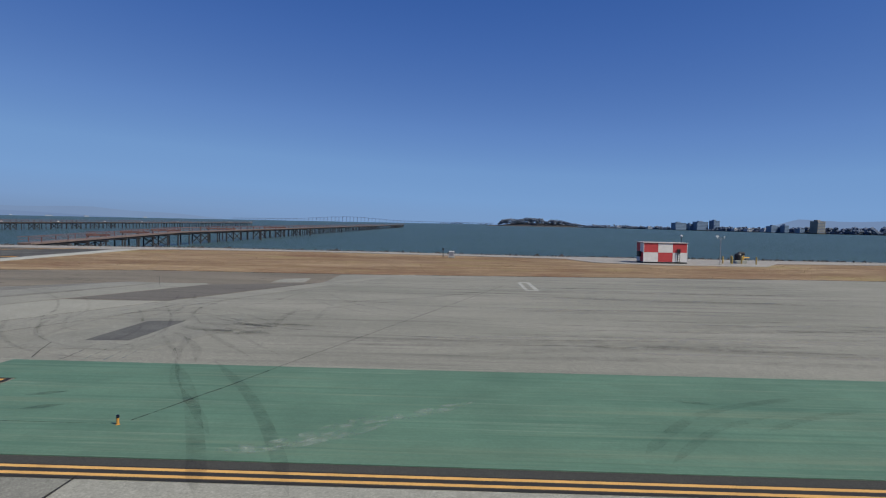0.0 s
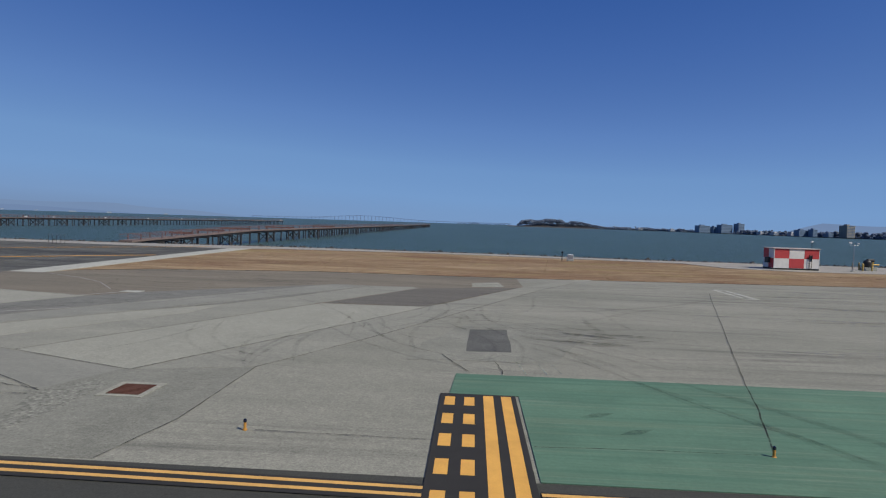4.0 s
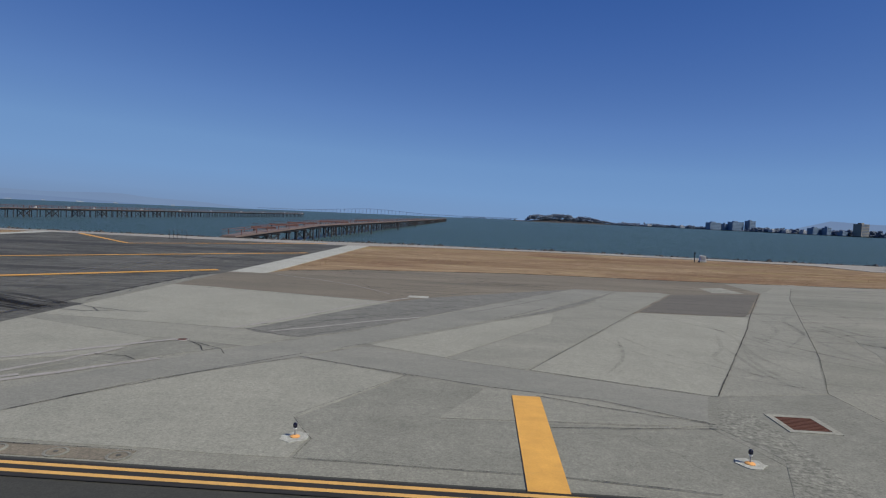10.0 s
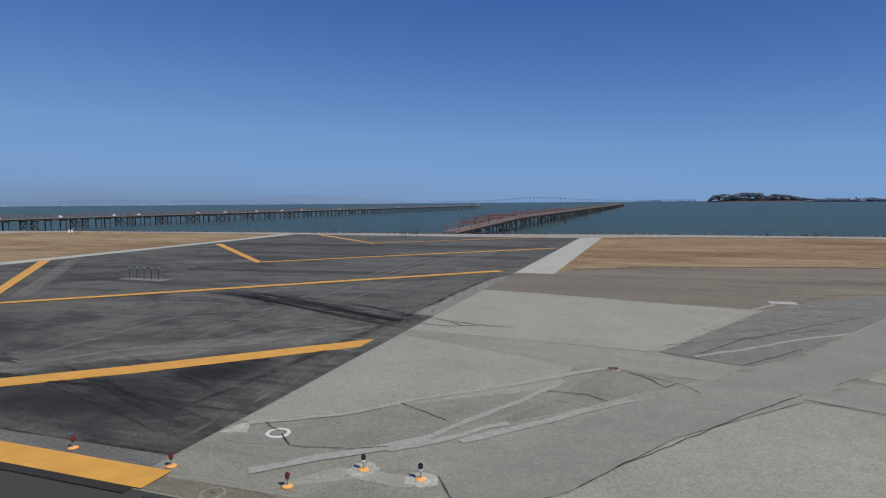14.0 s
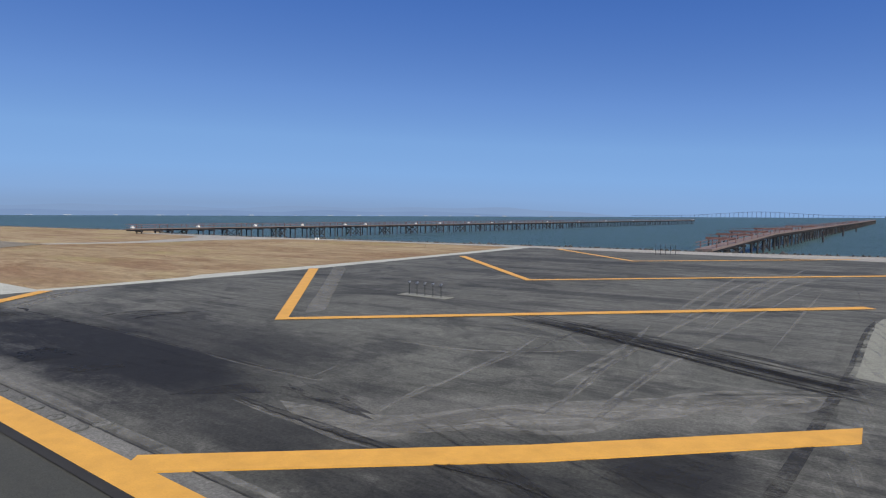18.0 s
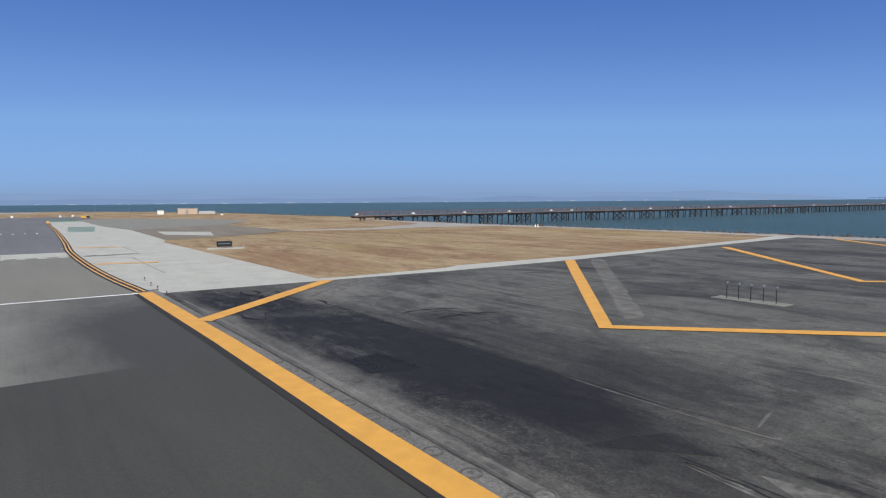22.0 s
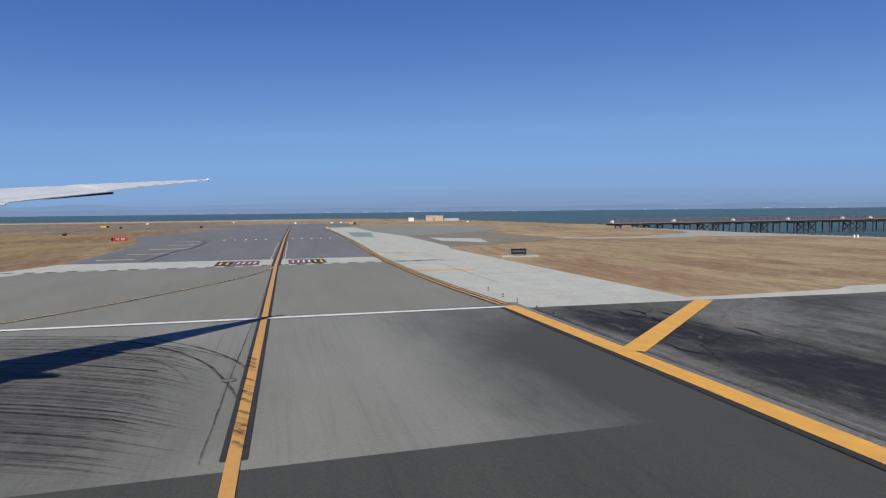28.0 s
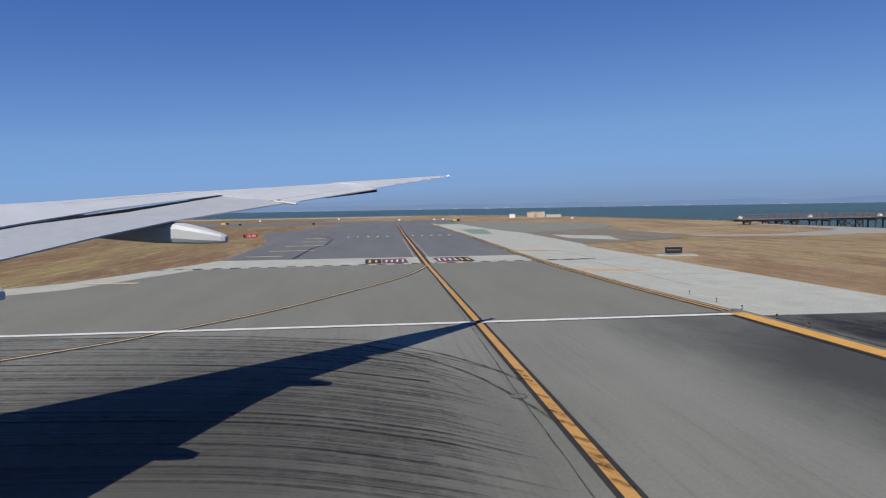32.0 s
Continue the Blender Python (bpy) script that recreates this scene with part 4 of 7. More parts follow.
# cracks in the grey slabs
CRACKS = [
    [(-42.49, 24.4), (-41.55, 23.58), (-41.12, 22.77), (-40.76, 23.34)], [(-44.3, 21.5), (-43.19, 21.47), (-42.63, 21.04)], [(-39.53, 31.85), (-38.5, 31.35), (-37.1, 32.34), (-36.17, 31.83), (-34.68, 33.06)],
    [(-38.31, 33.08), (-36.99, 34.52), (-35.67, 34.38), (-34.75, 34.14), (-34.44, 33.25)], [(-40.95, 28.35), (-39.29, 29.52), (-37.58, 30.55), (-36.55, 31.93), (-34.92, 33.83), (-31.21, 37.95)], [(-39.85, 27.34), (-38.0, 30.42), (-36.38, 31.76)],
    [(-41.55, 27.43), (-40.26, 26.73), (-38.77, 25.9), (-36.35, 29.02)], [(-35.09, 36.22), (-33.44, 36.41), (-32.09, 35.05)], [(-36.26, 37.74), (-34.5, 37.93), (-31.82, 39.04)], [(-50.5, 16.9), (-49.9, 16.5), (-49.14, 15.84), (-47.8, 16.05), (-47.0, 16.45)],
    [(-47.89, 19.25), (-47.08, 18.8), (-46.33, 18.4)], [(-37.6, 22.75), (-35.97, 21.99), (-33.24, 20.9)], [(-36.44, 24.39), (-35.98, 25.06), (-35.6, 25.42)], [(-37.64, 41.69), (-35.88, 40.17), (-33.92, 40.74), (-30.93, 44.25)],
    [(-42.2, 16.85), (-40.3, 19.52), (-38.78, 21.63), (-37.55, 23.2)], [(-29.46, 19.5), (-27.95, 18.82), (-26.11, 18.12), (-25.08, 17.9)], [(-29.6, 16.72), (-27.0, 17.05), (-24.97, 17.37)],
    [(-13.62, 24.84), (-13.12, 23.43), (-12.58, 22.2)], [(-11.55, 23.72), (-11.35, 22.42), (-11.37, 21.9)], [(-20.5, 46.0), (-15.0, 45.2), (-11.0, 46.4)], [(-20.0, 42.6), (-16.5, 43.0), (-13.2, 42.2)],
    [(-49.7, 40.55), (-48.1, 39.4), (-44.2, 38.75), (-40.2, 38.0), (-36.8, 37.25)], [(-31.6, 34.6), (-29.0, 38.4), (-25.6, 43.6)], [(-29.8, 33.4), (-27.2, 37.8)],
]
for line in CRACKS:
    part("crack", ribbon(bmesh.new(), line, 0.034, 0.0295, 0.03, rng, 0.35), HAIR_CRACK, apron)
for line in ([(-98.9, 15.6), (-97.5, 17.0), (-93.3, 17.4), (-92.0, 18.6)], [(-97.86, 17.2), (-94.5, 18.6), (-91.45, 19.56), (-87.56, 19.94)], [(-96.4, 20.6), (-94.6, 18.5), (-93.3, 17.4), (-90.2, 16.2)], [(-95.5, 16.0), (-94.0, 17.4), (-93.4, 19.1)], [(-89.8, 19.7), (-88.4, 17.2), (-86.0, 16.2)],
             [(-84.9, 20.5), (-81.3, 20.9), (-77.5, 21.6)], [(-66.5, 18.2), (-63.1, 17.95), (-60.5, 17.9)], [(-59.25, 17.88), (-57.36, 18.1), (-55.6, 17.8)]):
    part("crack", ribbon(bmesh.new(), line, 0.06, 0.0295, 0.05, rng, 0.4), HAIR_CRACK, pad)

# ---- markings ----


def marking(name, parent, lines, width, material, level, label=""):
    bm = bmesh.new()
    for line in lines:
        ribbon(bm, line, width, 0.004 * level)
    return part(name, bm, material, parent, label)


# taxiway edge: a pair of yellow lines on black
EDGE_EAST, EDGE_WEST = [(140, 12.36), (-11.05, 12.36)], [(-13.25, 12.41), (-20, 12.55), (-28, 12.66), (-38, 12.63), (-50.45, 12.62)]
for line in (EDGE_EAST, EDGE_WEST):
    marking("edge_line_border", taxiway, [[(x, y - 0.03) for x, y in line]], 0.66 if line is EDGE_EAST else 0.74, BLACK, 6)
    for dy in (-0.165, 0.165):
        marking("edge_line", taxiway, [[(x, y + dy) for x, y in line]], 0.135, YELLOW_EDGE, 7)
# holding position: two solid and two broken lines on black
marking("hold_border", apron, [[(-12.24, 19.27), (-12.14, -40)]], 2.26, BLACK, 8)
for x in (-11.40, -11.93):
    marking("hold_line", apron, [[(x, 19.12), (x, -40)]], 0.30, YELLOW, 9)
for x in (-12.49, -13.06):
    for k in range(36):
        y = 18.92 - k * 1.61
        marking("hold_dash", apron, [[(x, y), (x, y - 0.84)]], 0.30, YELLOW, 9)
bm = bmesh.new()
prism(bm, [(-11.0, 13.12), (140, 13.12), (140, 22.6), (-1.25, 21.74), (-12.97, 21.8), (-13.1, 19.3), (-11.0, 19.3)], 0.024, 0.02)
part("green_field", bm, GREEN, apron, "faded green painted field")
marking("shoulder_bar", apron, [[(-29.83, 12.98), (-29.77, 19.35)]], 0.83, YELLOW, 8)
# chevrons of the blast pad
for ax, ay in ((-76.3, 27.6), (-75.6, 51.95), (-76.2, 78.0)):
    reach = min(21.0, 96.5 - ay)
    marking("chevron", pad, [[(ax - reach, ay + reach * 0.98), (ax, ay), (ax + min(23.8, reach * 1.13), ay + min(23.3, reach * 1.10))]], 0.92, YELLOW_PAD, 8)
part("chevron", prism(bmesh.new(), [(-63.9, 13.65), (-57.27, 19.44), (-51.88, 24.85), (-51.91, 26.09), (-57.93, 20.12), (-64.5, 14.35)], 0.032, 0.03), YELLOW_PAD, pad)
marking("chevron", pad, [[(-88.3, 14.2), (-98.0, 24.95)]], 0.92, YELLOW_PAD, 8)
marking("pad_border", gutter, [[(-50.7, 13.55), (-61, 13.70), (-72, 13.74), (-84, 13.85), (-99.7, 13.78)]], 0.80, YELLOW_PAD, 9)
marking("pad_border_shade", gutter, [[(-50.9, 13.04), (-61, 13.19), (-72, 13.22), (-84, 13.32), (-99.6, 13.26)]], 0.26, BLACK, 7)
# white line across
marking("threshold_line", taxi_pale, [[(-101.9, -40), (-100.73, -16.5), (-99.92, 0.92), (-99.48, 13.44)]], 0.42, WHITE, 8)
# centre line and its curved lead-off
CENTRE = [(-82, 0.66), (-100.5, 0.98), (-131.4, 1.5), (-200, 3.3), (-284, 6.0)]
marking("centre_border", taxi_pale, [CENTRE[:3]], 0.58, BLACK, 6)
marking("centre_line", taxi_pale, [CENTRE], 0.30, YELLOW_WORN, 8, "double yellow taxiway centre line")
for side in (-0.75, 0.75):
    marking("centre_dash", hold_band, [[(-131.5 - 3.6 * k, 1.5 + side + 0.094 * k), (-134.0 - 3.6 * k, 1.56 + side + 0.094 * k)] for k in range(14)], 0.11, STRAW_PAINT, 8)
marking("centre_border", hold_band, [[(-131.2, 1.5), (-200, 3.3), (-285, 6.0)]], 0.9, BLACK, 3)
marking("centre_line", taxiway, [[(-82.0, 0.66), (-60, 0.5), (-30, -1.2), (20, -1.2), (140, -1.2)]], 0.30, YELLOW_WORN, 8)
LEAD = [(-130.1, 1.5), (-125.9, 0.5), (-119.5, -1.7), (-112.3, -5.4), (-107.4, -8.1), (-104.1, -10.3), (-100.7, -13.1), (-98.1, -15.3), (-93, -22), (-90, -30)]
marking("lead_border", taxi_olive, [arc_line(LEAD)], 0.42, BLACK, 6)
marking("lead_line", taxi_olive, [arc_line(LEAD)], 0.14, STRAW_PAINT, 7)
# second stretch of edge lines
EDGE_2 = [(-100.4, 13.72), (-109.5, 13.15), (-122, 12.85), (-140, 13.0), (-159, 13.9), (-200, 15.4), (-240, 16.4), (-275, 17.7)]
for dy, width, material, level in ((0, 0.86, BLACK, 6), (-0.19, 0.13, YELLOW_EDGE, 7), (0.19, 0.13, YELLOW_EDGE, 7)):
    marking("edge_line" if material is YELLOW_EDGE else "edge_line_border", taxi_olive, [[(x, y + dy) for x, y in arc_line(EDGE_2, 6)]], width, material, level)
marking("edge_line", taxi_far, [[(-262, 17.2), (-285, 18.3)]], 0.9, YELLOW, 8)
for line in ([(-146.0, 12.6), (-144.6, 18.9)], [(-121.5, 13.4), (-120.0, 18.5)]):
    marking("shoulder_bar", shoulder, [line], 0.8, YELLOW, 6)
marking("shoulder_bar", hold_band, [[(-121.8, -26.0), (-121.2, -21.7)]], 0.7, STRAW_PAINT, 6)
for k, (x, y0, y1) in enumerate(((-145.9, -18.3, -14.2), (-155.2, -17.2, -11.4), (-166.3, -16.4, -10.7), (-178, -15.5, -11.5), (-190, -16, -12))):
    marking("shoulder_bar", taxi_far, [[(x, y0), (x, y1)]], 0.7 if k < 2 else 0.9, STRAW_PAINT, 6)
marking("edge_line", taxi_far, [[(-141.5, -12.5), (-160, -12.0), (-168, -10.6), (-186, -10.6), (-200, -13.5), (-212, -18)]], 0.35, SEAL, 6)
marking("band_line", shoulder, [[(-131.3, 13.5), (-131.3, 15.8), (-131.7, 18.8)]], 0.34, DARK_LINE, 7)
for line in ([(-127.6, 17.4), (-122.0, 17.2), (-110, 17.0)], [(-131.4, 19.0), (-131.6, 24.6)], [(-116, 14.0), (-116.2, 24.6)], [(-146, 19), (-132, 18.9)]):
    part("joint_seal", ribbon(bmesh.new(), line, 0.07, 0.0265, 0.02, rng, 0.8), SEAM, shoulder)
# dashed dark line along the pale band, and painted boxes with unreadable writing
for k in range(25):
    y = -24.0 + 1.72 * k
    marking("band_dash", hold_band, [[(-131.75, y), (-131.75, y + 0.95)]], 0.6, BLACK, 6)
for y0, y1 in ((-2.72, -0.15), (2.8, 5.0)):
    marking("painted_box", hold_band, [[(-135.4, y0), (-135.4, y1)]], 5.4, RED, 5)
    for k in range(4):
        y = y0 + 0.4 + k * 0.56
        marking("painted_bar", hold_band, [[(-134.0, y), (-136.8, y + 0.12)]], 0.2, WHITE, 6)
for y0, y1 in ((-4.45, -2.82), (5.1, 6.65)):
    marking("painted_box", hold_band, [[(-135.4, y0), (-135.4, y1)]], 5.4, BLACK, 5)
    for k in range(2):
        marking("painted_bar", hold_band, [[(-133.9, y0 + 0.45 + k * 0.65), (-136.9, y0 + 0.5 + k * 0.65)]], 0.24, YELLOW, 6)
for y0, y1 in ((-9.0, -0.4), (3.8, 12.0)):
    for k in range(10):
        y = y0 + k * (y1 - y0) / 9
        marking("painted_bar", taxi_far, [[(-192.3, y), (-194.7, y)]], 0.4, WHITE if k % 2 else RED, 6)
bm = bmesh.new()
prism(bm, [(-300, 18.6), (-276, 17.9), (-276, 26.9), (-299.5, 27.0)], 0.02, 0.03)
part("green_field", bm, GREEN, shoulder)
bm = bmesh.new()
prism(bm, [(-226, 19.2), (-196, 17.0), (-193, 21), (-222, 24.5)], 0.012, 0.03)
part("green_field", bm, GREEN_FADED, shoulder, "bleached grey-green painted area")
bm = bmesh.new()
prism(bm, [(-185.5, 30.7), (-176.9, 38.3), (-163.6, 35.2), (-171.9, 29.4)], 0.008, 0.03)
part("slab", bm, STRIP, bay_pad)


# grey paved band beyond the island
bm = bmesh.new()
prism(bm, [(-300, 27.2), (-225, 26.2), (-196.2, 28.2), (-214.2, 52), (-240, 66), (-260, 66), (-300, 45)], -0.004, 0.08)
lone("far_apron", bm, SLAB_GREY, "grey far paved area beside the bay", "pavement", kind="structure")


# ---- tyre marks ----
def tyre_mark(parent, points, width, k, material=TYRE, n=14):
    part("tyre_mark", ribbon(bmesh.new(), arc_line(points, n), width, 0.0212 + 0.00006 * (k % 40), taper=8), material, parent)


def over_paint(name, parent, points, width, k, material):
    part(name, ribbon(bmesh.new(), arc_line(points, 10), width, 0.0285 + 0.0001 * k, taper=5), material, parent)


r5 = random.Random(9)
for k in range(260):
    d = (k + r5.random()) / 260 + r5.uniform(-0.02, 0.02)
    cut = r5.uniform(0.0, 1.0) ** 1.5
    way = [Vector(a).lerp(Vector(b), d) for a, b in (((-101.0, -34), (-85.0, -34)), ((-100.4, -22), (-84.9, -20)), ((-99.4, -14.9), (-84.5, -12.5)), ((-97.3, -7.1), (-83.8, -6.8)), ((-94.5, -2.5), (-82.5, -3.2)), ((-90.7, 0.6), (-81.0, -0.4)))]
    way[5] = way[5].lerp(way[4], cut * 0.95)
    tyre_mark(taxi_pale, [tuple(p) for p in way], r5.choice((0.03, 0.04, 0.05, 0.07, 0.10, 0.14)), k, RUBBER_THICK if k % 13 == 0 else (TYRE, TYRE_MID, TYRE_FAINT)[k % 3], 8)
for k, (points, width) in enumerate((([(-100.0, -22), (-99.7, -16.93), (-99.5, -13.6), (-98.87, -9.84), (-97.72, -6.61), (-96.91, -4.23), (-95.35, -2.61), (-93.9, -1.36), (-92.12, -0.28), (-90.95, 0.25), (-89.6, 0.7), (-87.8, 1.1)], 0.13),
                                     ([(-98.2, -8.6), (-96.41, -4.86), (-94.82, -3.24), (-92.96, -1.81), (-90.97, -0.78), (-89.36, -0.24), (-87.4, 0.3), (-85.6, 0.7)], 0.11), ([(-97.6, -11.5), (-96.11, -7.43), (-94.99, -5.15), (-92.59, -2.99), (-90.5, -1.71), (-88.2, -0.9)], 0.11))):
    tyre_mark(taxi_pale, points, width, k + 33, TYRE if k == 2 else RUBBER_THICK)
for k in range(34):
    x = r5.uniform(-91.5, -82.6)
    part("tyre_mark", ribbon(bmesh.new(), arc_line([(x - 0.26, 0.54), (x, 0.71), (x + 0.3, 0.88)], 6), r5.choice((0.06, 0.10, 0.16)), 0.0335 + 0.0001 * k, taper=2), TYRE, taxi_pale)
MARKS = [
    ([(-20, 31), (-17, 26.5), (-13.5, 23.3), (-9, 22)], 0.24), ([(-18.8, 32), (-16, 27.5), (-12.8, 24.4), (-7, 23)], 0.24), ([(-16, 36), (-13, 31), (-11.5, 27), (-12, 23)], 0.2), ([(-14.5, 36.5), (-12, 32), (-10.4, 27.6), (-10.6, 23)], 0.2),
    ([(-26, 31), (-24.5, 26), (-21.5, 22.7), (-17.5, 21.5)], 0.22), ([(-25, 31.5), (-23.6, 26.5), (-20.8, 23.4), (-17, 22.4)], 0.22), ([(-27, 22), (-25.5, 25.5), (-24.8, 30)], 0.18),
    ([(-14.6, 24.2), (-15.2, 29.7), (-13.7, 37.1), (-12.0, 38.8), (-11.7, 34.1), (-9.1, 29.3)], 0.3), ([(-13.8, 33.7), (-11.9, 35.2), (-8.8, 33.7), (-5.4, 30.0)], 0.35), ([(-13.5, 32.4), (-11.6, 33.6), (-8.7, 32.0), (-5.6, 28.6)], 0.3),
    ([(-14.4, 39.7), (-11.5, 36.4), (-9.0, 38.2), (-8.1, 44.4), (-7.4, 46.4)], 0.25), ([(-10.4, 27.6), (-9.0, 25.4), (-7.5, 23.1)], 0.3), ([(-9.1, 29.0), (-7.4, 26.6), (-4.6, 23.0)], 0.35), ([(-8.2, 29.6), (-6.4, 27.0), (-3.4, 23.2)], 0.3),
    ([(-8, 44), (-4, 37), (3, 32.5), (14, 30.6)], 0.24), ([(-6.5, 44.5), (-2.6, 38), (4, 33.6), (14.5, 31.8)], 0.24), ([(-12, 34), (-6, 29.8), (4, 28), (18, 29)], 0.3), ([(-13, 38), (-4, 33), (10, 31), (30, 33)], 0.26),
    ([(-31, 44), (-24, 40), (-19, 33), (-17.8, 27)], 0.2), ([(-29.6, 44.6), (-23, 41), (-17.7, 34), (-16.4, 27.6)], 0.2), ([(-16.2, 42), (-15.0, 38.5), (-15.6, 34), (-18.5, 29.5)], 0.25), ([(-15.2, 42.4), (-13.9, 38.6), (-14.5, 33.6), (-17.6, 28.8)], 0.25),
]
MARKS += [
    ([(-20.2, 21.25), (-21.3, 23.9), (-21.75, 26.1), (-20.6, 28.4), (-19.5, 32.0)], 0.26), ([(-18.86, 22.4), (-19.5, 24.8), (-19.7, 27.2), (-19.0, 31.2), (-19.1, 35.2)], 0.26), ([(-17.7, 29.9), (-17.8, 31.5), (-16.7, 28.5), (-15.2, 26.2), (-13.6, 24.8)], 0.24), ([(-18.1, 33.4), (-15.7, 28.8), (-14.0, 27.7), (-12.5, 28.7)], 0.24),
    ([(-9.7, 28.7), (-7.7, 28.4), (-5.9, 28.1), (-5.4, 27.0)], 0.7), ([(-6.2, 36.4), (-6.2, 32.5), (-5.7, 29.5)], 0.5), ([(-4.65, 37.9), (-4.5, 34.7), (-4.3, 31.3)], 0.4), ([(-10.7, 29.9), (-8.9, 28.8), (-6.1, 28.7)], 0.8), ([(-10.0, 27.9), (-8.6, 26.4), (-7.9, 23.9), (-7.1, 22.3)], 0.45), ([(-9.0, 26.9), (-7.4, 24.5), (-6.4, 22.1)], 0.45),
    ([(-14.6, 32.3), (-13.3, 31.7), (-13.0, 35.7), (-12.4, 32.8), (-12.1, 36.0), (-11.2, 33.1), (-10.8, 36.3)], 0.22), ([(-8.4, 37.6), (-4.8, 39.0), (1.6, 43.5), (6.1, 48.7)], 0.6), ([(-7.2, 33.2), (-3.2, 38.2), (4.0, 44.7)], 0.5), ([(-19.4, 29.5), (-20.4, 25.4), (-20.3, 21.5)], 0.26), ([(-20.3, 29.9), (-20.8, 24.4), (-20.6, 22.1)], 0.24),
]
for k, (points, width) in enumerate(MARKS):
    tyre_mark(apron, points, width * 0.8, k, TYRE_MID if k % 3 == 0 else TYRE_FAINT)
for k in range(70):
    x, y, size = r5.uniform(-18, 45), r5.uniform(23, 56), r5.uniform(5, 22)
    bend = r5.uniform(-1.5, 1.5)
    tyre_mark(apron, [(x, y), (x + size / 2, y + bend), (x + size, y + 1.6 * bend + r5.uniform(-1, 1))], r5.choice((0.15, 0.25, 0.5, 0.9)), k, TYRE_FAINT)
for k in range(16):
    x, y = r5.uniform(-9.5, -4.5), r5.uniform(27.5, 31)
    tyre_mark(apron, [(x - 1.5, y + 0.3), (x, y), (x + r5.uniform(1, 3), y + r5.uniform(-0.5, 0.5))], r5.uniform(0.2, 0.8), k, TYRE_FAINT)
# scuffed edge of the pad beside the apron, and rubber dragged in from it
for k in range(16):
    y = 15.2 + 2.0 * k + r5.uniform(-0.7, 0.7)
    tyre_mark(pad, [(-51.45 - r5.uniform(0.0, 0.3), y), (-51.9, y + 1.5), (-52.2 - r5.uniform(0, 0.5), y + 3.4)], r5.choice((0.10, 0.16, 0.24)), k, SCOUR)
for k in range(16):
    y = 15.4 + r5.uniform(0, 5.0)
    x = -51.5 - r5.uniform(0, 3.0)
    d = r5.uniform(0.9, 1.5)
    tyre_mark(pad, [(x, y), (x - 3.0, y + d), (x - r5.uniform(5.5, 8.5), y + 2.4 * d)], r5.choice((0.08, 0.12, 0.2)), k, TYRE if k % 3 else TYRE_MID)
# cracked and blackened corner beside the last chevron
for k in range(30):
    x, y = r5.uniform(-97.2, -88.6), r5.uniform(15.4, 21.5)
    if x + 0.9 * (y - 14.2) > -84.5:
        continue
    d = r5.uniform(1.0, 2.6)
    tyre_mark(pad, [(x, y), (x + 0.5 * d, y + r5.uniform(-0.3, 0.4)), (x + d, y + r5.uniform(-0.4, 0.6))], r5.choice((0.12, 0.2, 0.32, 0.45)), k, (PAD_BLACK, PAD_DARK, SCOUR)[k % 3], 6)
# wiped swirls north of the seam and the pale track across the corner
for k in range(22):
    d = k / 21
    x, y = -84.6 + 3.6 * d + r5.uniform(-0.5, 0.5), 22.0 + 1.2 * d + r5.uniform(-0.3, 0.3)
    tyre_mark(pad, [(x, y), (x - 0.2 + r5.uniform(-0.3, 0.3), y + 1.6), (x + 0.7 + r5.uniform(-0.3, 0.6), y + r5.uniform(2.6, 4.2))], r5.choice((0.10, 0.16, 0.24)), k, PAD_DARK if k % 4 == 0 else TYRE_MID)
for k in range(12):
    d = r5.uniform(-1.0, 1.0)
    tyre_mark(pad, [(-90.9 + d, 20.6 + 0.7 * d), (-93.0 + 0.8 * d, 22.6 + 0.7 * d), (-95.3 + 0.7 * d, 25.0 + 0.6 * d), (-97.6 + 0.6 * d, 28.6 + 0.6 * d)], r5.choice((0.2, 0.35, 0.5)), k, SCOUR)
for k in range(9):
    y = 43.0 + 1.7 * k + r5.uniform(-0.6, 0.6)
    x = r5.uniform(-49, -36)
    tyre_mark(apron, [(x, y), (x + 8, y + r5.uniform(-1.2, 1.2)), (x + r5.uniform(14, 24), y + r5.uniform(-1.5, 2.0))], r5.choice((0.1, 0.18, 0.3)), k, TYRE if k % 2 else TYRE_MID)
for k in range(7):
    x, y = r5.uniform(-46, -14), r5.uniform(43, 57)
    part("crack", ribbon(bmesh.new(), [(x, y), (x + 1.6, y + r5.uniform(-0.8, 0.8)), (x + 3.4, y + r5.uniform(-1, 1)), (x + 6.2, y + r5.uniform(-1, 1))], 0.07, 0.0295, 0.08, rng, 0.5), HAIR_CRACK, apron)
part("weed_edge", ribbon(bmesh.new(), [(x, y - 0.1) for x, y in NORTH], 0.55, 0.012, 0.16, rng, 0.8), WEEDS, apron, "dark dead weeds along the pavement edge")
# faint smears on the bare concrete east of the green field
for k in range(26):
    y = 24 + 1.35 * k + r5.uniform(-0.5, 0.5)
    x = r5.uniform(-4, 16)
    tyre_mark(apron, [(x, y), (x + 8, y + r5.uniform(-0.5, 0.7)), (x + r5.uniform(16, 34), y + r5.uniform(-0.8, 1.4))], r5.choice((0.2, 0.4, 0.7, 1.1)), k, SCOUR_THIN if k % 2 else TYRE_FAINT)
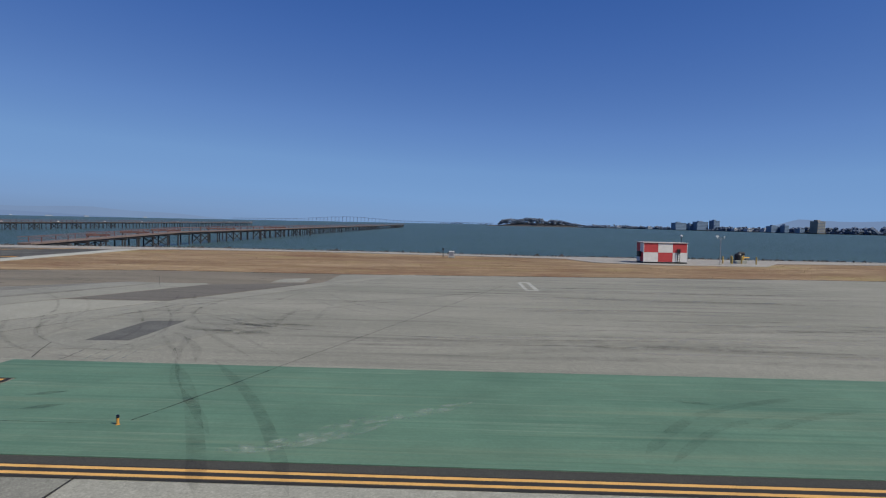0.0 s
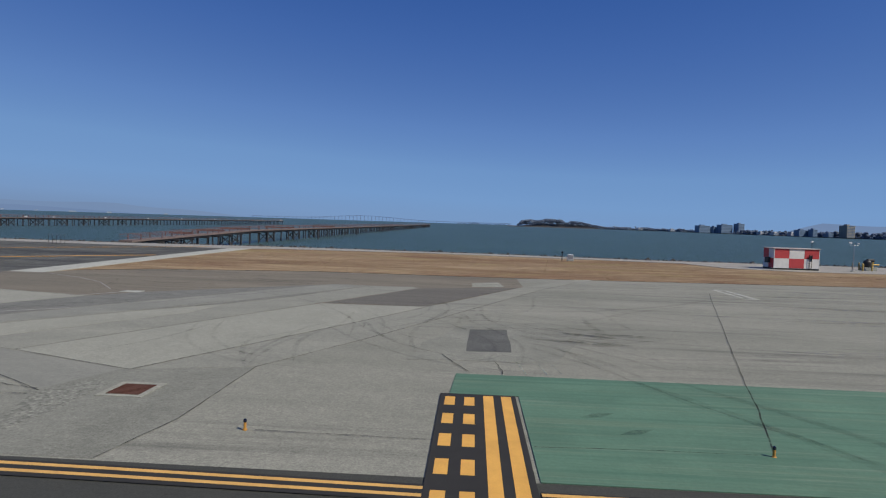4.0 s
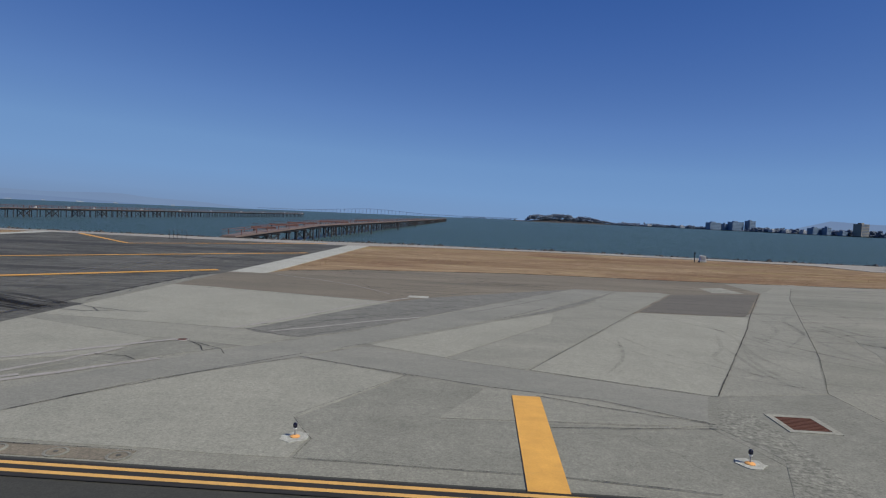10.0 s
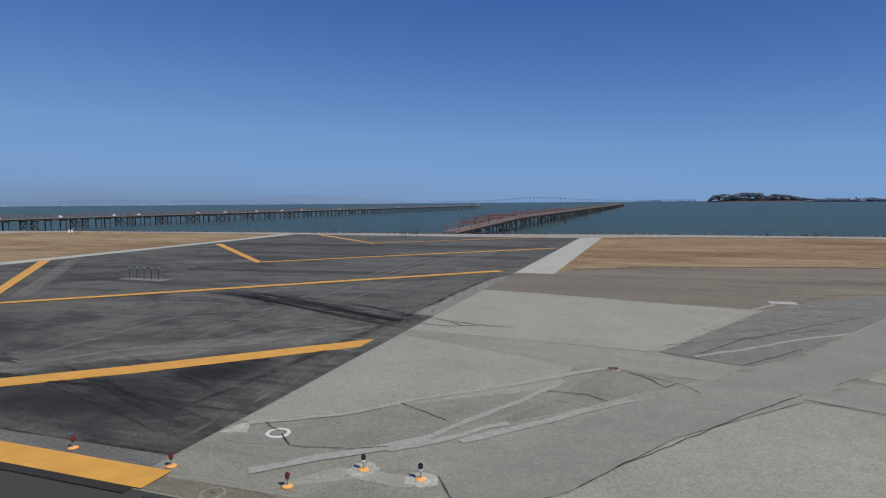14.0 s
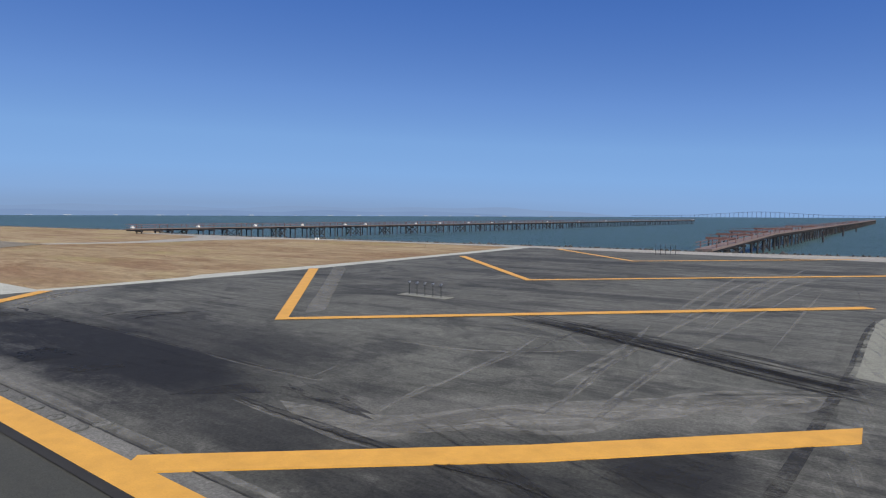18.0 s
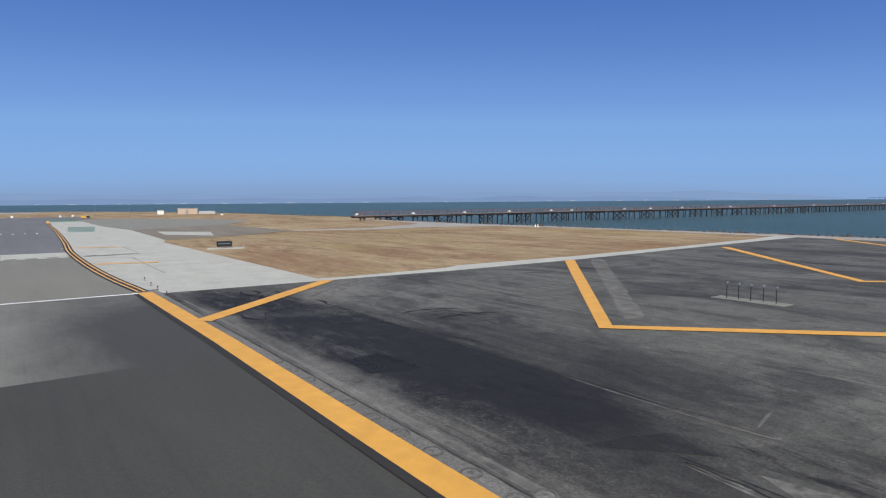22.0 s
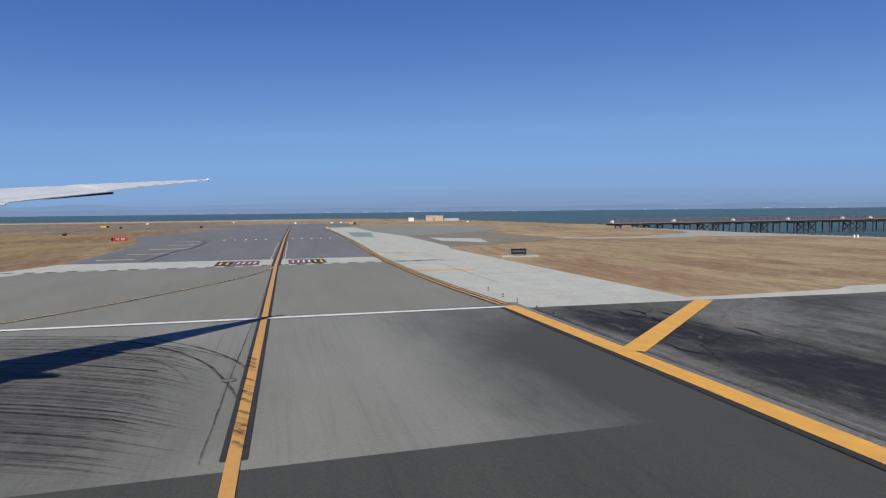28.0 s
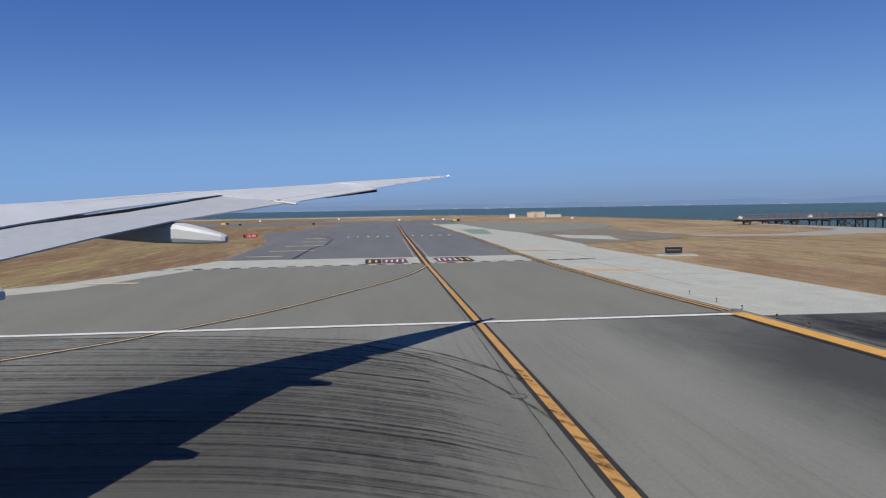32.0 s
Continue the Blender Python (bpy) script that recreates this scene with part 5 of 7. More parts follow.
# marks over the green paint
for k, (points, width) in enumerate((([(-7.2, 22.2), (-4.8, 18), (-2.7, 13.6), (-1.8, 11.4)], 0.42), ([(-5.8, 22.4), (-3.1, 18.2), (-1.25, 14.5), (0, 11.5)], 0.36), ([(-7.5, 23.0), (-5.8, 19.2), (-4.2, 16.9), (-2.8, 14.6)], 0.3))):
    over_paint("tyre_mark", apron, points, width, k, TYRE_FAINT if k == 2 else TYRE_MID)
for k, points in enumerate(([(-9.5, 17.45), (-8.45, 18.0)], [(-8.7, 16.2), (-7.7, 16.75)], [(9.75, 18.7), (11, 18.3)])):
    over_paint("stain", apron, points, 0.34, k + 4, TYRE)
for k, (points, width) in enumerate((([(7.6, 14.2), (8.4, 15.34), (9.65, 16.93), (11.06, 18.02), (12.67, 18.82), (14.12, 19.36)], 0.35), ([(11.27, 15.99), (12.57, 16.95), (14.09, 17.76), (15.07, 18.09)], 0.3), ([(8.0, 13.6), (9.2, 15.2), (10.4, 16.4), (12.2, 17.4)], 0.28))):
    over_paint("tyre_mark", apron, points, width, k + 10, TYRE_FAINT)
over_paint("scuff", apron, [(-2.43, 13.66), (-1.1, 14.11), (0.63, 15.91), (2.08, 16.71), (3.77, 18.09)], 0.55, 8, CHALK)
over_paint("scuff", apron, [(-1.6, 13.5), (0.0, 14.6), (1.6, 16.0)], 0.4, 9, CHALK)
for x in (-10.74, -9.98, -9.45):
    marking("painted_tick", apron, [[(x, 23.9), (x + 0.2, 22.05)]], 0.06, CHALK, 6)
for k in range(20):
    y = 29.5 + r5.uniform(-1.2, 1.2)
    tyre_mark(pad, [(-68 + r5.uniform(-3, 3), y + 6.6 + r5.uniform(-0.6, 0.6)), (-60.5, y + 3.8 + r5.uniform(-0.4, 0.4)), (-55.5, y + 1.6), (-51.5, y)], r5.choice((0.1, 0.15, 0.25)), k, RUBBER_THICK if k % 2 == 0 else TYRE)
for k in range(14):
    radius, start = 4.6 + 0.34 * k + r5.uniform(-0.1, 0.1), r5.uniform(0.2, 0.7)
    tyre_mark(pad, [(-66.8 + radius * math.cos(start + q), 26.6 + radius * math.sin(start + q)) for q in (0, 0.45, 0.9, 1.35)], r5.choice((0.1, 0.16, 0.24)), k, SCOUR if k % 3 == 1 else TYRE_MID)
for k in range(24):
    x, y = r5.uniform(-98, -53), r5.uniform(24, 70)
    tyre_mark(pad, [(x, y), (x - 0.3 + r5.uniform(-0.4, 0.4), y + 6), (x - 0.4 + r5.uniform(-0.8, 0.8), y + r5.uniform(10, 18))], r5.choice((0.08, 0.14, 0.2)), k, SCOUR if k % 2 and x > -68 else TYRE_FAINT)
for k in range(60):
    x, y = r5.uniform(-99, -60), r5.uniform(16, 60)
    d = r5.uniform(-2.5, 3.5)
    tyre_mark(pad, [(x, y), (x + 4, y + 0.4 * d), (x + r5.uniform(7, 12), y + d)], r5.choice((0.1, 0.2, 0.3, 0.5)), k, TYRE_FAINT)

# ---- materials of things ----
WING_PAINT = plain("wing_paint", (0.475, 0.500, 0.540), 0.5, 0.0, 0.10, 0.8, 0.35)
WING_GREY = plain("wing_grey_paint", (0.385, 0.405, 0.435), 0.45, 0.0, 0.12, 1.0, 0.5)
WING_BLACK = plain("wing_black", (0.012, 0.012, 0.013), 0.6)
STEEL = plain("galvanised_steel", (0.42, 0.43, 0.44), 0.45, 0.8, 0.2)
DARK_STEEL = plain("dark_steel", (0.03, 0.032, 0.036), 0.5, 0.3, 0.3)
HUT_WHITE = plain("hut_white_paint", (0.70, 0.69, 0.67), 0.6, 0, 0.12, 2.0)
HUT_RED = plain("hut_red_paint", (0.50, 0.055, 0.06), 0.6, 0, 0.15, 2.0)
HUT_ROOF = plain("hut_roof", (0.45, 0.40, 0.38), 0.7, 0, 0.15, 2.0)
LAMP_YELLOW = plain("lamp_yellow", (0.80, 0.45, 0.06), 0.5, 0, 0.15, 12)
LAMP_ORANGE = plain("lamp_base_orange", (0.80, 0.40, 0.13), 0.7, 0, 0.2, 8)
BLUE_GLASS = plain("blue_lens", (0.012, 0.013, 0.032), 0.15, 0, 0.1, 20, 0.6)
RED_GLASS = plain("red_lens", (0.13, 0.012, 0.016), 0.2, 0, 0.1, 20, 0.6)
LAMP_WHITE = plain("lamp_housing_white", (0.75, 0.75, 0.74), 0.5, 0, 0.1)
RUST = plain("rusty_iron", (0.115, 0.048, 0.030), 0.85, 0.1, 0.4, 9)
PIER_DARK = plain("pier_timber_dark", (0.045, 0.042, 0.045), 0.85, 0, 0.35, 1.5)
PIER_DECK = plain("pier_deck_weathered", (0.195, 0.148, 0.135), 0.85, 0, 0.3, 1.0)
PIER_RED = plain("pier_rail_red", (0.185, 0.098, 0.086), 0.8, 0, 0.3, 1.0)
# blue haze of distance is mixed into the leaf colour
LEAF_HAZE = plain("hazy_far_foliage", (0.145, 0.182, 0.245), 0.95, 0, 0.2, 0.05, 0.0)
HILL_SOIL = plain("far_hill_soil", (0.10, 0.097, 0.10), 0.95, 0, 0.3, 0.02, 0.1)
# far facades: distance haze is tinted into the wall and window colours
FAR_GLASS = plain("hazy_blue_facade", (0.165, 0.235, 0.335), 0.5, 0, 0.15, 0.1)
FAR_BAND = plain("hazy_window_band", (0.085, 0.135, 0.215), 0.35, 0, 0.15, 0.1)
FAR_WHITE = plain("far_white_wall", (0.40, 0.42, 0.45), 0.7, 0, 0.1, 0.1)
FAR_BEIGE = plain("far_beige_wall", (0.27, 0.255, 0.225), 0.8, 0, 0.12, 0.1)
BEIGE = plain("beige_wall", (0.50, 0.40, 0.32), 0.8, 0, 0.1, 1.0)
ROCK = plain("shore_rock", (0.065, 0.062, 0.060), 0.9, 0, 0.5, 2.0)
STRAW = plain("straw", (0.36, 0.265, 0.155), 0.95, 0, 0.35, 0.8, 0.1)
SIGN_RED = plain("sign_red", (0.42, 0.02, 0.035), 0.5, 0, 0.1)
SIGN_BLACK = plain("sign_black", (0.018, 0.02, 0.025), 0.4, 0, 0.2)
SIGN_BAR = plain("sign_bar_grey", (0.16, 0.19, 0.23), 0.4, 0, 0.2)


# ---- aircraft wing ----
def loft(bm, sections):
    rings = [[bm.verts.new(p) for p in s] for s in sections]
    n = len(rings[0])
    for a, b in zip(rings, rings[1:]):
        for k in range(n):
            bm.faces.new((a[k], a[(k + 1) % n], b[(k + 1) % n], b[k]))
    bm.faces.new(rings[0][::-1])
    bm.faces.new(rings[-1])
    return bm


def aerofoil(r, rear, nose, z, thick=0.10, lift=0.045):
    """One section of the wing at r from the fuselage: rear and nose are places along the aircraft."""
    c = nose - rear
    th = thick * c
    up = ((0.0, 0.06), (0.15, 0.30), (0.35, 0.50), (0.55, 0.60), (0.75, 0.55), (0.9, 0.38), (0.97, 0.2), (1.0, 0.0))
    low = ((0.95, -0.2), (0.8, -0.38), (0.55, -0.42), (0.3, -0.28), (0.12, -0.12), (0.0, -0.02))
    return [(r, rear + s * c, z + lift * c * s + h * th) for s, h in up + low]


def wing_rear(r):
    return 4.5 + 0.58 * (23.8 - max(r, 13.5)) + 0.15 * max(0.0, 13.5 - r)


def wing_nose(r):
    return 4.75 + 0.95 * (23.8 - r)


def wing_height(r):
    return 5.07 + 0.139 * (r - 13.1)


def aircraft_wing():
    wing = thing("aircraft_wing", "white airliner wing with grey flap and fairing", "aircraft wing", (-70.97, -1.63, 0), 167.3)
    CUT = 1.6
    bm = bmesh.new()
    loft(bm, [aerofoil(r, wing_rear(r) + CUT, wing_nose(r), wing_height(r) + 0.28, 0.10, 0.045) for r in (3.2, 5.5, 8.0, 10.0, 12.0, 14.0, 16.0, 16.6)])
    part("inner_panel", bm, WING_PAINT, wing)
    bm = bmesh.new()
    loft(bm, [aerofoil(r, wing_rear(r) + 0.5, wing_nose(r), wing_height(r) + 0.05, 0.11, 0.10) for r in (16.6, 17.6, 18.8, 20.1)])
    part("outer_panel", bm, WING_PAINT, wing)
    bm = bmesh.new()
    loft(bm, [aerofoil(r, wing_rear(r), wing_nose(r), wing_height(r) + 0.03, 0.10, 0.09) for r in (20.1, 21.2, 22.4, 23.3, 23.75)])
    part("raked_tip", bm, WING_PAINT, wing)
    part("navigation_light", lathe(bmesh.new(), [(0.05, 0), (0.07, 0.04), (0.03, 0.1)], 8, (23.72, wing_rear(23.7) + 0.1, wing_height(23.8) - 0.02)), LAMP_WHITE, wing)
    bm = bmesh.new()
    loft(bm, [[(r, wing_rear(r) + CUT - 0.03, wing_height(r) + 0.25), (r, wing_rear(r) + CUT - 0.03, wing_height(r) - 0.03), (r, wing_rear(r) + 0.8, wing_height(r) - 0.03),
               (r, wing_rear(r), wing_height(r) - 0.03), (r, wing_rear(r), wing_height(r) + 0.0), (r, wing_rear(r) + 0.8, wing_height(r) + 0.15)] for r in (3.2, 5.5, 8.0, 10.0, 12.0, 14.0, 16.75)])
    part("flap", bm, WING_GREY, wing, "light grey trailing-edge flap")
    # solid black strip put in for the shade of the gap above the flap
    bm = bmesh.new()
    loft(bm, [[(r, wing_rear(r) + CUT + 0.02, wing_height(r) + 0.272), (r, wing_rear(r) + CUT + 0.12, wing_height(r) - 0.05), (r, wing_rear(r) + CUT - 0.06, wing_height(r) - 0.05), (r, wing_rear(r) + CUT - 0.04, wing_height(r) + 0.256)] for r in (3.2, 8.0, 12.0, 16.65)])
    part("flap_seal", bm, WING_BLACK, wing, "black strip standing in for the shaded flap gap")
    bm = bmesh.new()
    loft(bm, [[(r, wing_rear(r) + 0.55, wing_height(r) + 0.06), (r, wing_rear(r) + 0.55, wing_height(r) - 0.03), (r, wing_rear(r), wing_height(r) - 0.03), (r, wing_rear(r), wing_height(r) + 0.0)] for r in (17.2, 18.5, 20.05)])
    part("aileron", bm, WING_PAINT, wing, "white aileron")
    # black wedge put in for the shade in the aileron gap
    bm = bmesh.new()
    loft(bm, [[(r, wing_rear(r) + 0.5, wing_height(r) - 0.03), (r, wing_rear(r) + 0.5, wing_height(r) - 0.04 - 0.03 * (r - 17.8)), (r, wing_rear(r) + 0.02, wing_height(r) - 0.04 - 0.03 * (r - 17.8)), (r, wing_rear(r) + 0.02, wing_height(r) - 0.033)] for r in (18.2, 20.1)])
    part("aileron_seal", bm, WING_BLACK, wing)
    # unseen plate added to keep sunlight from passing through the flap gaps
    bm = bmesh.new()
    loft(bm, [[(r, wing_rear(r) + CUT + 1.3, wing_height(r) + 0.03), (r, wing_rear(r) + CUT + 1.3, wing_height(r) - 0.01), (r, wing_rear(r) + 0.35, wing_height(r) - 0.05), (r, wing_rear(r) + 0.35, wing_height(r) - 0.012)] for r in (3.2, 8.0, 12.0, 15.0, 17.5)])
    part("lower_skin", bm, WING_GREY, wing)
    bm = bmesh.new()
    rod(bm, (17.0, wing_rear(17.0) + 0.7, wing_height(17.0) + 0.06), (17.0, wing_rear(17.0) - 0.15, wing_height(17.0) - 0.06), 0.035, 0.03, 8)
    part("hinge_arm", bm, WING_PAINT, wing)
    for a, b, off in ((8.0, 16.5, 0.45), (8.0, 16.5, 0.7)):
        bm = bmesh.new()
        skin = lambda r: (r, wing_rear(r) + CUT * (r < 16.6) + off * (wing_nose(r) - wing_rear(r) - CUT * (r < 16.6)), wing_height(r) + (0.28 + 0.10 * (wing_nose(r) - wing_rear(r) - CUT) * 0.72 if r < 16.6 else 0.05 + 0.135 * off * (wing_nose(r) - wing_rear(r)) + 0.02))
        for k in range(14):
            beam(bm, skin(a + (b - a) * k / 14), skin(a + (b - a) * (k + 1) / 14), 0.03, 0.02)
        part("panel_seam", bm, WING_GREY, wing)
    # canoe fairings below the flap
    for mid_r, shift, drop in ((14.15, 0.0, 0.0), (9.1, 1.3, -0.6)):
        bm = bmesh.new()
        sections = []
        for y, low, high, half in ((9.02, 4.66, 4.80, 0.09), (9.10, 4.645, 4.86, 0.15), (9.55, 4.63, 5.0, 0.25), (10.1, 4.64, 5.13, 0.30), (10.9, 4.68, 5.20, 0.34), (12.2, 4.80, 5.30, 0.36), (12.9, 4.95, 5.40, 0.26), (13.4, 5.15, 5.45, 0.12)):
            mid, tall = (low + high) / 2 + drop, (high - low) / 2
            sections.append([(mid_r + half * math.copysign(abs(math.cos(a)) ** 0.6, math.cos(a)), y + shift, mid + tall * math.copysign(abs(math.sin(a)) ** 0.6, math.sin(a))) for a in (2 * math.pi * (k + 0.5) / 12 for k in range(12))])
        loft(bm, sections)
        part("flap_fairing", bm, WING_PAINT, wing, "pale canoe-shaped flap track fairing")
    for r in (22.2, 22.7, 23.2, 20.9, 21.5):
        bm = bmesh.new()
        rod(bm, (r, wing_rear(r) + 0.05, wing_height(r) + 0.06), (r, wing_rear(r) - 0.16, wing_height(r) + 0.06), 0.008, 0.004, 5)
        part("static_wick", bm, WING_BLACK, wing)
    return wing


aircraft_wing()


# ---- piers ----
def pier(name, label, x, y0, y1, deck, ramp, step, lamps, platforms, thick=0.35):
    """A timber light pier that runs north from the shore. deck: height of its walkway beyond the ramp."""
    ob = thing(name, label, "pier", (x, y0, SEA))
    size = y1 - y0
    height = lambda y: 2.7 + (deck - 0.1) * min(1.0, y / ramp) if ramp else 2.6 + deck
    cuts = [0, ramp, size] if ramp else [0, size]
    for a, b in zip(cuts, cuts[1:]):
        part("deck", beam(bmesh.new(), (0, a, height(a) - 0.2), (0, b, height(b) - 0.2), 2.6, thick), PIER_DECK, ob)
        for side in (-1.25, 1.25):
            part("rail", beam(bmesh.new(), (side, a, height(a) + 1.0), (side, b, height(b) + 1.0), 0.085, 0.085), PIER_RED, ob)
            part("rail", beam(bmesh.new(), (side, a, height(a) + 0.5), (side, b, height(b) + 0.5), 0.06, 0.06), PIER_RED, ob)
        part("stringer", beam(bmesh.new(), (-0.9, a, height(a) - 0.55), (-0.9, b, height(b) - 0.55), 0.3, 0.4), PIER_DARK, ob)
        part("stringer", beam(bmesh.new(), (0.9, a, height(a) - 0.55), (0.9, b, height(b) - 0.55), 0.3, 0.4), PIER_DARK, ob)
    post = mesh_of("rail_post", box(bmesh.new(), -0.07, 0.07, -0.07, 0.07, 0, 1.02), PIER_RED)
    post_mesh = mesh_of("support_post", rod(bmesh.new(), (0, 0, -1.2), (0, 0, 1), 0.2, 0.18, 7), PIER_DARK)
    cap = mesh_of("cross_head", box(bmesh.new(), -1.7, 1.7, -0.2, 0.2, -0.32, 0), PIER_DARK)
    n = int(size / step)
    for k in range(n):
        y = 3 + k * step + (0.8 if k % 3 == 1 else 0)
        h = height(y)
        for side in (-1.25, 1.25):
            o = new("support_post", post_mesh)
            o.parent, o.location, o.scale = ob, (side, y, 0), (1, 1, h - 0.7)
        o = new("cross_head", cap)
        o.parent, o.location = ob, (0, y, h - 0.72)
        if k < 60:
            for side in (-1.25, 1.25):
                o = new("rail_post", post)
                o.parent, o.location = ob, (side, y, h)
        if k % 4 in (2, 3) and k < 70:
            part("brace", beam(beam(bmesh.new(), (-1.25, y, 0.4), (1.25, y, h - 1.0), 0.18, 0.12), (1.25, y, 0.4), (-1.25, y, h - 1.0), 0.18, 0.12), PIER_DARK, ob)
        if k % 4 == 2 and k < 70:
            for side in (-1.25, 1.25):
                part("brace", beam(beam(bmesh.new(), (side, y, 0.4), (side, y + step, h - 1.0), 0.16, 0.14), (side, y + step, 0.4), (side, y, h - 1.0), 0.16, 0.14), PIER_DARK, ob)
    for y in lamps:
        if y < size:
            part("lamp_box", box(box(bmesh.new(), -1.0, -0.1, y - 0.36, y + 0.36, height(y) + 0.0, height(y) + 0.46, 0.05), -0.75, -0.35, y - 0.2, y + 0.2, height(y) + 0.46, height(y) + 0.64), LAMP_WHITE, ob, "white light housing")
    for y, wide in platforms:
        bm = beam(bmesh.new(), (-1.3, y, height(y) + 0.1), (-wide, y, height(y) + 0.1), 0.25, 0.5)
        beam(bm, (-1.3, y, height(y) + 0.9), (-wide, y, height(y) + 0.9), 0.08, 0.08)
        for q in range(3, int(wide), 3):
            beam(bm, (-q, y, height(y)), (-q, y, height(y) + 1.0), 0.08, 0.08)
        part("light_bar", bm, PIER_RED, ob)
        for q in (wide * 0.5, wide - 0.6):
            part("support_post", rod(bmesh.new(), (-q, y, -1), (-q, y, height(y)), 0.2, 0.18, 7), PIER_DARK, ob)
    return ob


pier("approach_pier", "long weathered timber approach-light pier with red rails", -76.2, 110, 885, 1.35, 62, 7.0, (), ((30, 7), (48, 9), (66, 10), (110, 12), (175, 12)))
pier("far_pier", "distant dark timber pier with white light housings", -218, 89, 652, 1.45, 0, 4.4,
     (1.5, 21, 41, 60.5, 81, 92, 123, 140, 163, 184, 203, 245, 290, 335, 390, 440, 500, 556, 561), (), 0.24)
p = thing("mooring_pile", "lone dark timber pile standing in the water", "pile", (-70.2, 226, SEA))
part("shaft", rod(bmesh.new(), (0, 0, -1), (0, 0, 3.4), 0.28, 0.24, 9), PIER_DARK, p)
part("collar", rod(bmesh.new(), (0, 0, 3.0), (0, 0, 3.25), 0.3, 0.3, 9), RUST, p)
for x, y in ((-69.8, 300), (-69.4, 380)):
    copy_thing(p, pose(x, y, SEA))


# ---- checkered hut by the shore ----
def equipment_hut():
    hut = thing("equipment_hut", "red and white checkered equipment hut on the shore", "hut", (30.2, 89.85, 0), 3)
    w, d, h = 6.45, 2.9, 2.95
    part("floor_frame", box(bmesh.new(), 0, w, 0, d, 0.0, 0.22, 0.03), DARK_STEEL, hut)
    part("body", box(bmesh.new(), 0.03, w - 0.03, 0.03, d - 0.03, 0.22, h), HUT_WHITE, hut)
    for row in range(2):
        for col in range(3):
            bm = box(bmesh.new(), col * w / 3 + 0.012, (col + 1) * w / 3 - 0.012, 0.0, 0.028, 0.24 + row * 1.36, 0.24 + (row + 1) * 1.36 - 0.015, 0.008)
            part("wall_panel", bm, HUT_RED if (row + col) % 2 else HUT_WHITE, hut, "red panel" if (row + col) % 2 else "white panel")
        for col in range(2):
            bm = box(bmesh.new(), 0.0, 0.028, col * d / 2 + 0.03, (col + 1) * d / 2 - 0.03, 0.24 + row * 1.36, 0.24 + (row + 1) * 1.36 - 0.015, 0.008)
            part("wall_panel", bm, HUT_WHITE if (row + col) % 2 else HUT_RED, hut)
            bm = box(bmesh.new(), w - 0.028, w, col * d / 2 + 0.03, (col + 1) * d / 2 - 0.03, 0.24 + row * 1.36, 0.24 + (row + 1) * 1.36 - 0.015, 0.008)
            part("wall_panel", bm, HUT_RED if (row + col) % 2 else HUT_WHITE, hut)
    part("roof", box(bmesh.new(), -0.12, w + 0.12, -0.12, d + 0.12, h, h + 0.13, 0.03), HUT_ROOF, hut, "low pinkish roof slab")
    part("air_conditioner", box(bmesh.new(), -0.4, -0.002, 0.9, 1.8, 0.9, 1.7, 0.03), DARK_STEEL, hut)
    part("corner_post", box(bmesh.new(), -0.015, 0.06, -0.015, 0.06, 0.2, h), HUT_WHITE, hut)
    part("corner_post", box(bmesh.new(), w - 0.06, w + 0.015, -0.015, 0.06, 0.2, h), HUT_WHITE, hut)
    ladder = part("ladder", rod(rod(bmesh.new(), (4.95, -0.14, 0), (4.95, -0.14, 2.2), 0.035), (5.3, -0.14, 0), (5.3, -0.14, 2.2), 0.035), DARK_STEEL, hut)
    for k in range(6):
        part("rung", rod(bmesh.new(), (4.95, -0.14, 0.3 + k * 0.33), (5.3, -0.14, 0.3 + k * 0.33), 0.025, None, 6), DARK_STEEL, ladder)
    part("warning_box", box(bmesh.new(), 4.98, 5.4, -0.12, -0.004, 1.5, 2.1, 0.02), SIGN_BLACK, hut)
    mast = part("antenna", rod(bmesh.new(), (6.0, 1.2, h), (6.0, 1.2, h + 1.0), 0.04), DARK_STEEL, hut)
    part("antenna_head", lathe(bmesh.new(), [(0.05, 0), (0.18, 0.08), (0.18, 0.2), (0.06, 0.26)], 10, (6.0, 1.2, h + 0.95)), LAMP_WHITE, mast)
    return hut


equipment_hut()
m = thing("wind_mast", "thin grey weather mast with cross arm and instruments", "mast", (41.6, 90.65, 0))
part("pole", rod(bmesh.new(), (0, 0, 0), (0, 0, 4.0), 0.07, 0.045), STEEL, m)
part("cross_arm", rod(bmesh.new(), (-0.55, 0, 3.75), (0.55, 0, 3.75), 0.03), STEEL, m)
part("wind_vane", box(rod(bmesh.new(), (-0.5, 0, 3.75), (-0.5, 0, 4.05), 0.02), -0.75, -0.3, -0.012, 0.012, 4.0, 4.22), LAMP_WHITE, m)
part("anemometer", lathe(bmesh.new(), [(0.03, 0), (0.03, 0.2), (0.14, 0.24), (0.12, 0.34), (0.02, 0.38)], 10, (0.5, 0, 3.75)), LAMP_WHITE, m)
part("footing", lathe(bmesh.new(), [(0.35, 0), (0.35, 0.08), (0.2, 0.12)], 12), STRIP, m)
BOLLARD_YELLOW = plain("bollard_faded_yellow", (0.46, 0.33, 0.10), 0.6, 0, 0.25, 6)
b = thing("bollard", "yellow steel bollard beside shore equipment", "bollard", (43.1, 93.2, 0), group="yellow bollards")
part("tube", rod(bmesh.new(), (0, 0, 0), (0, 0, 1.05), 0.11, 0.11, 12), BOLLARD_YELLOW, b)
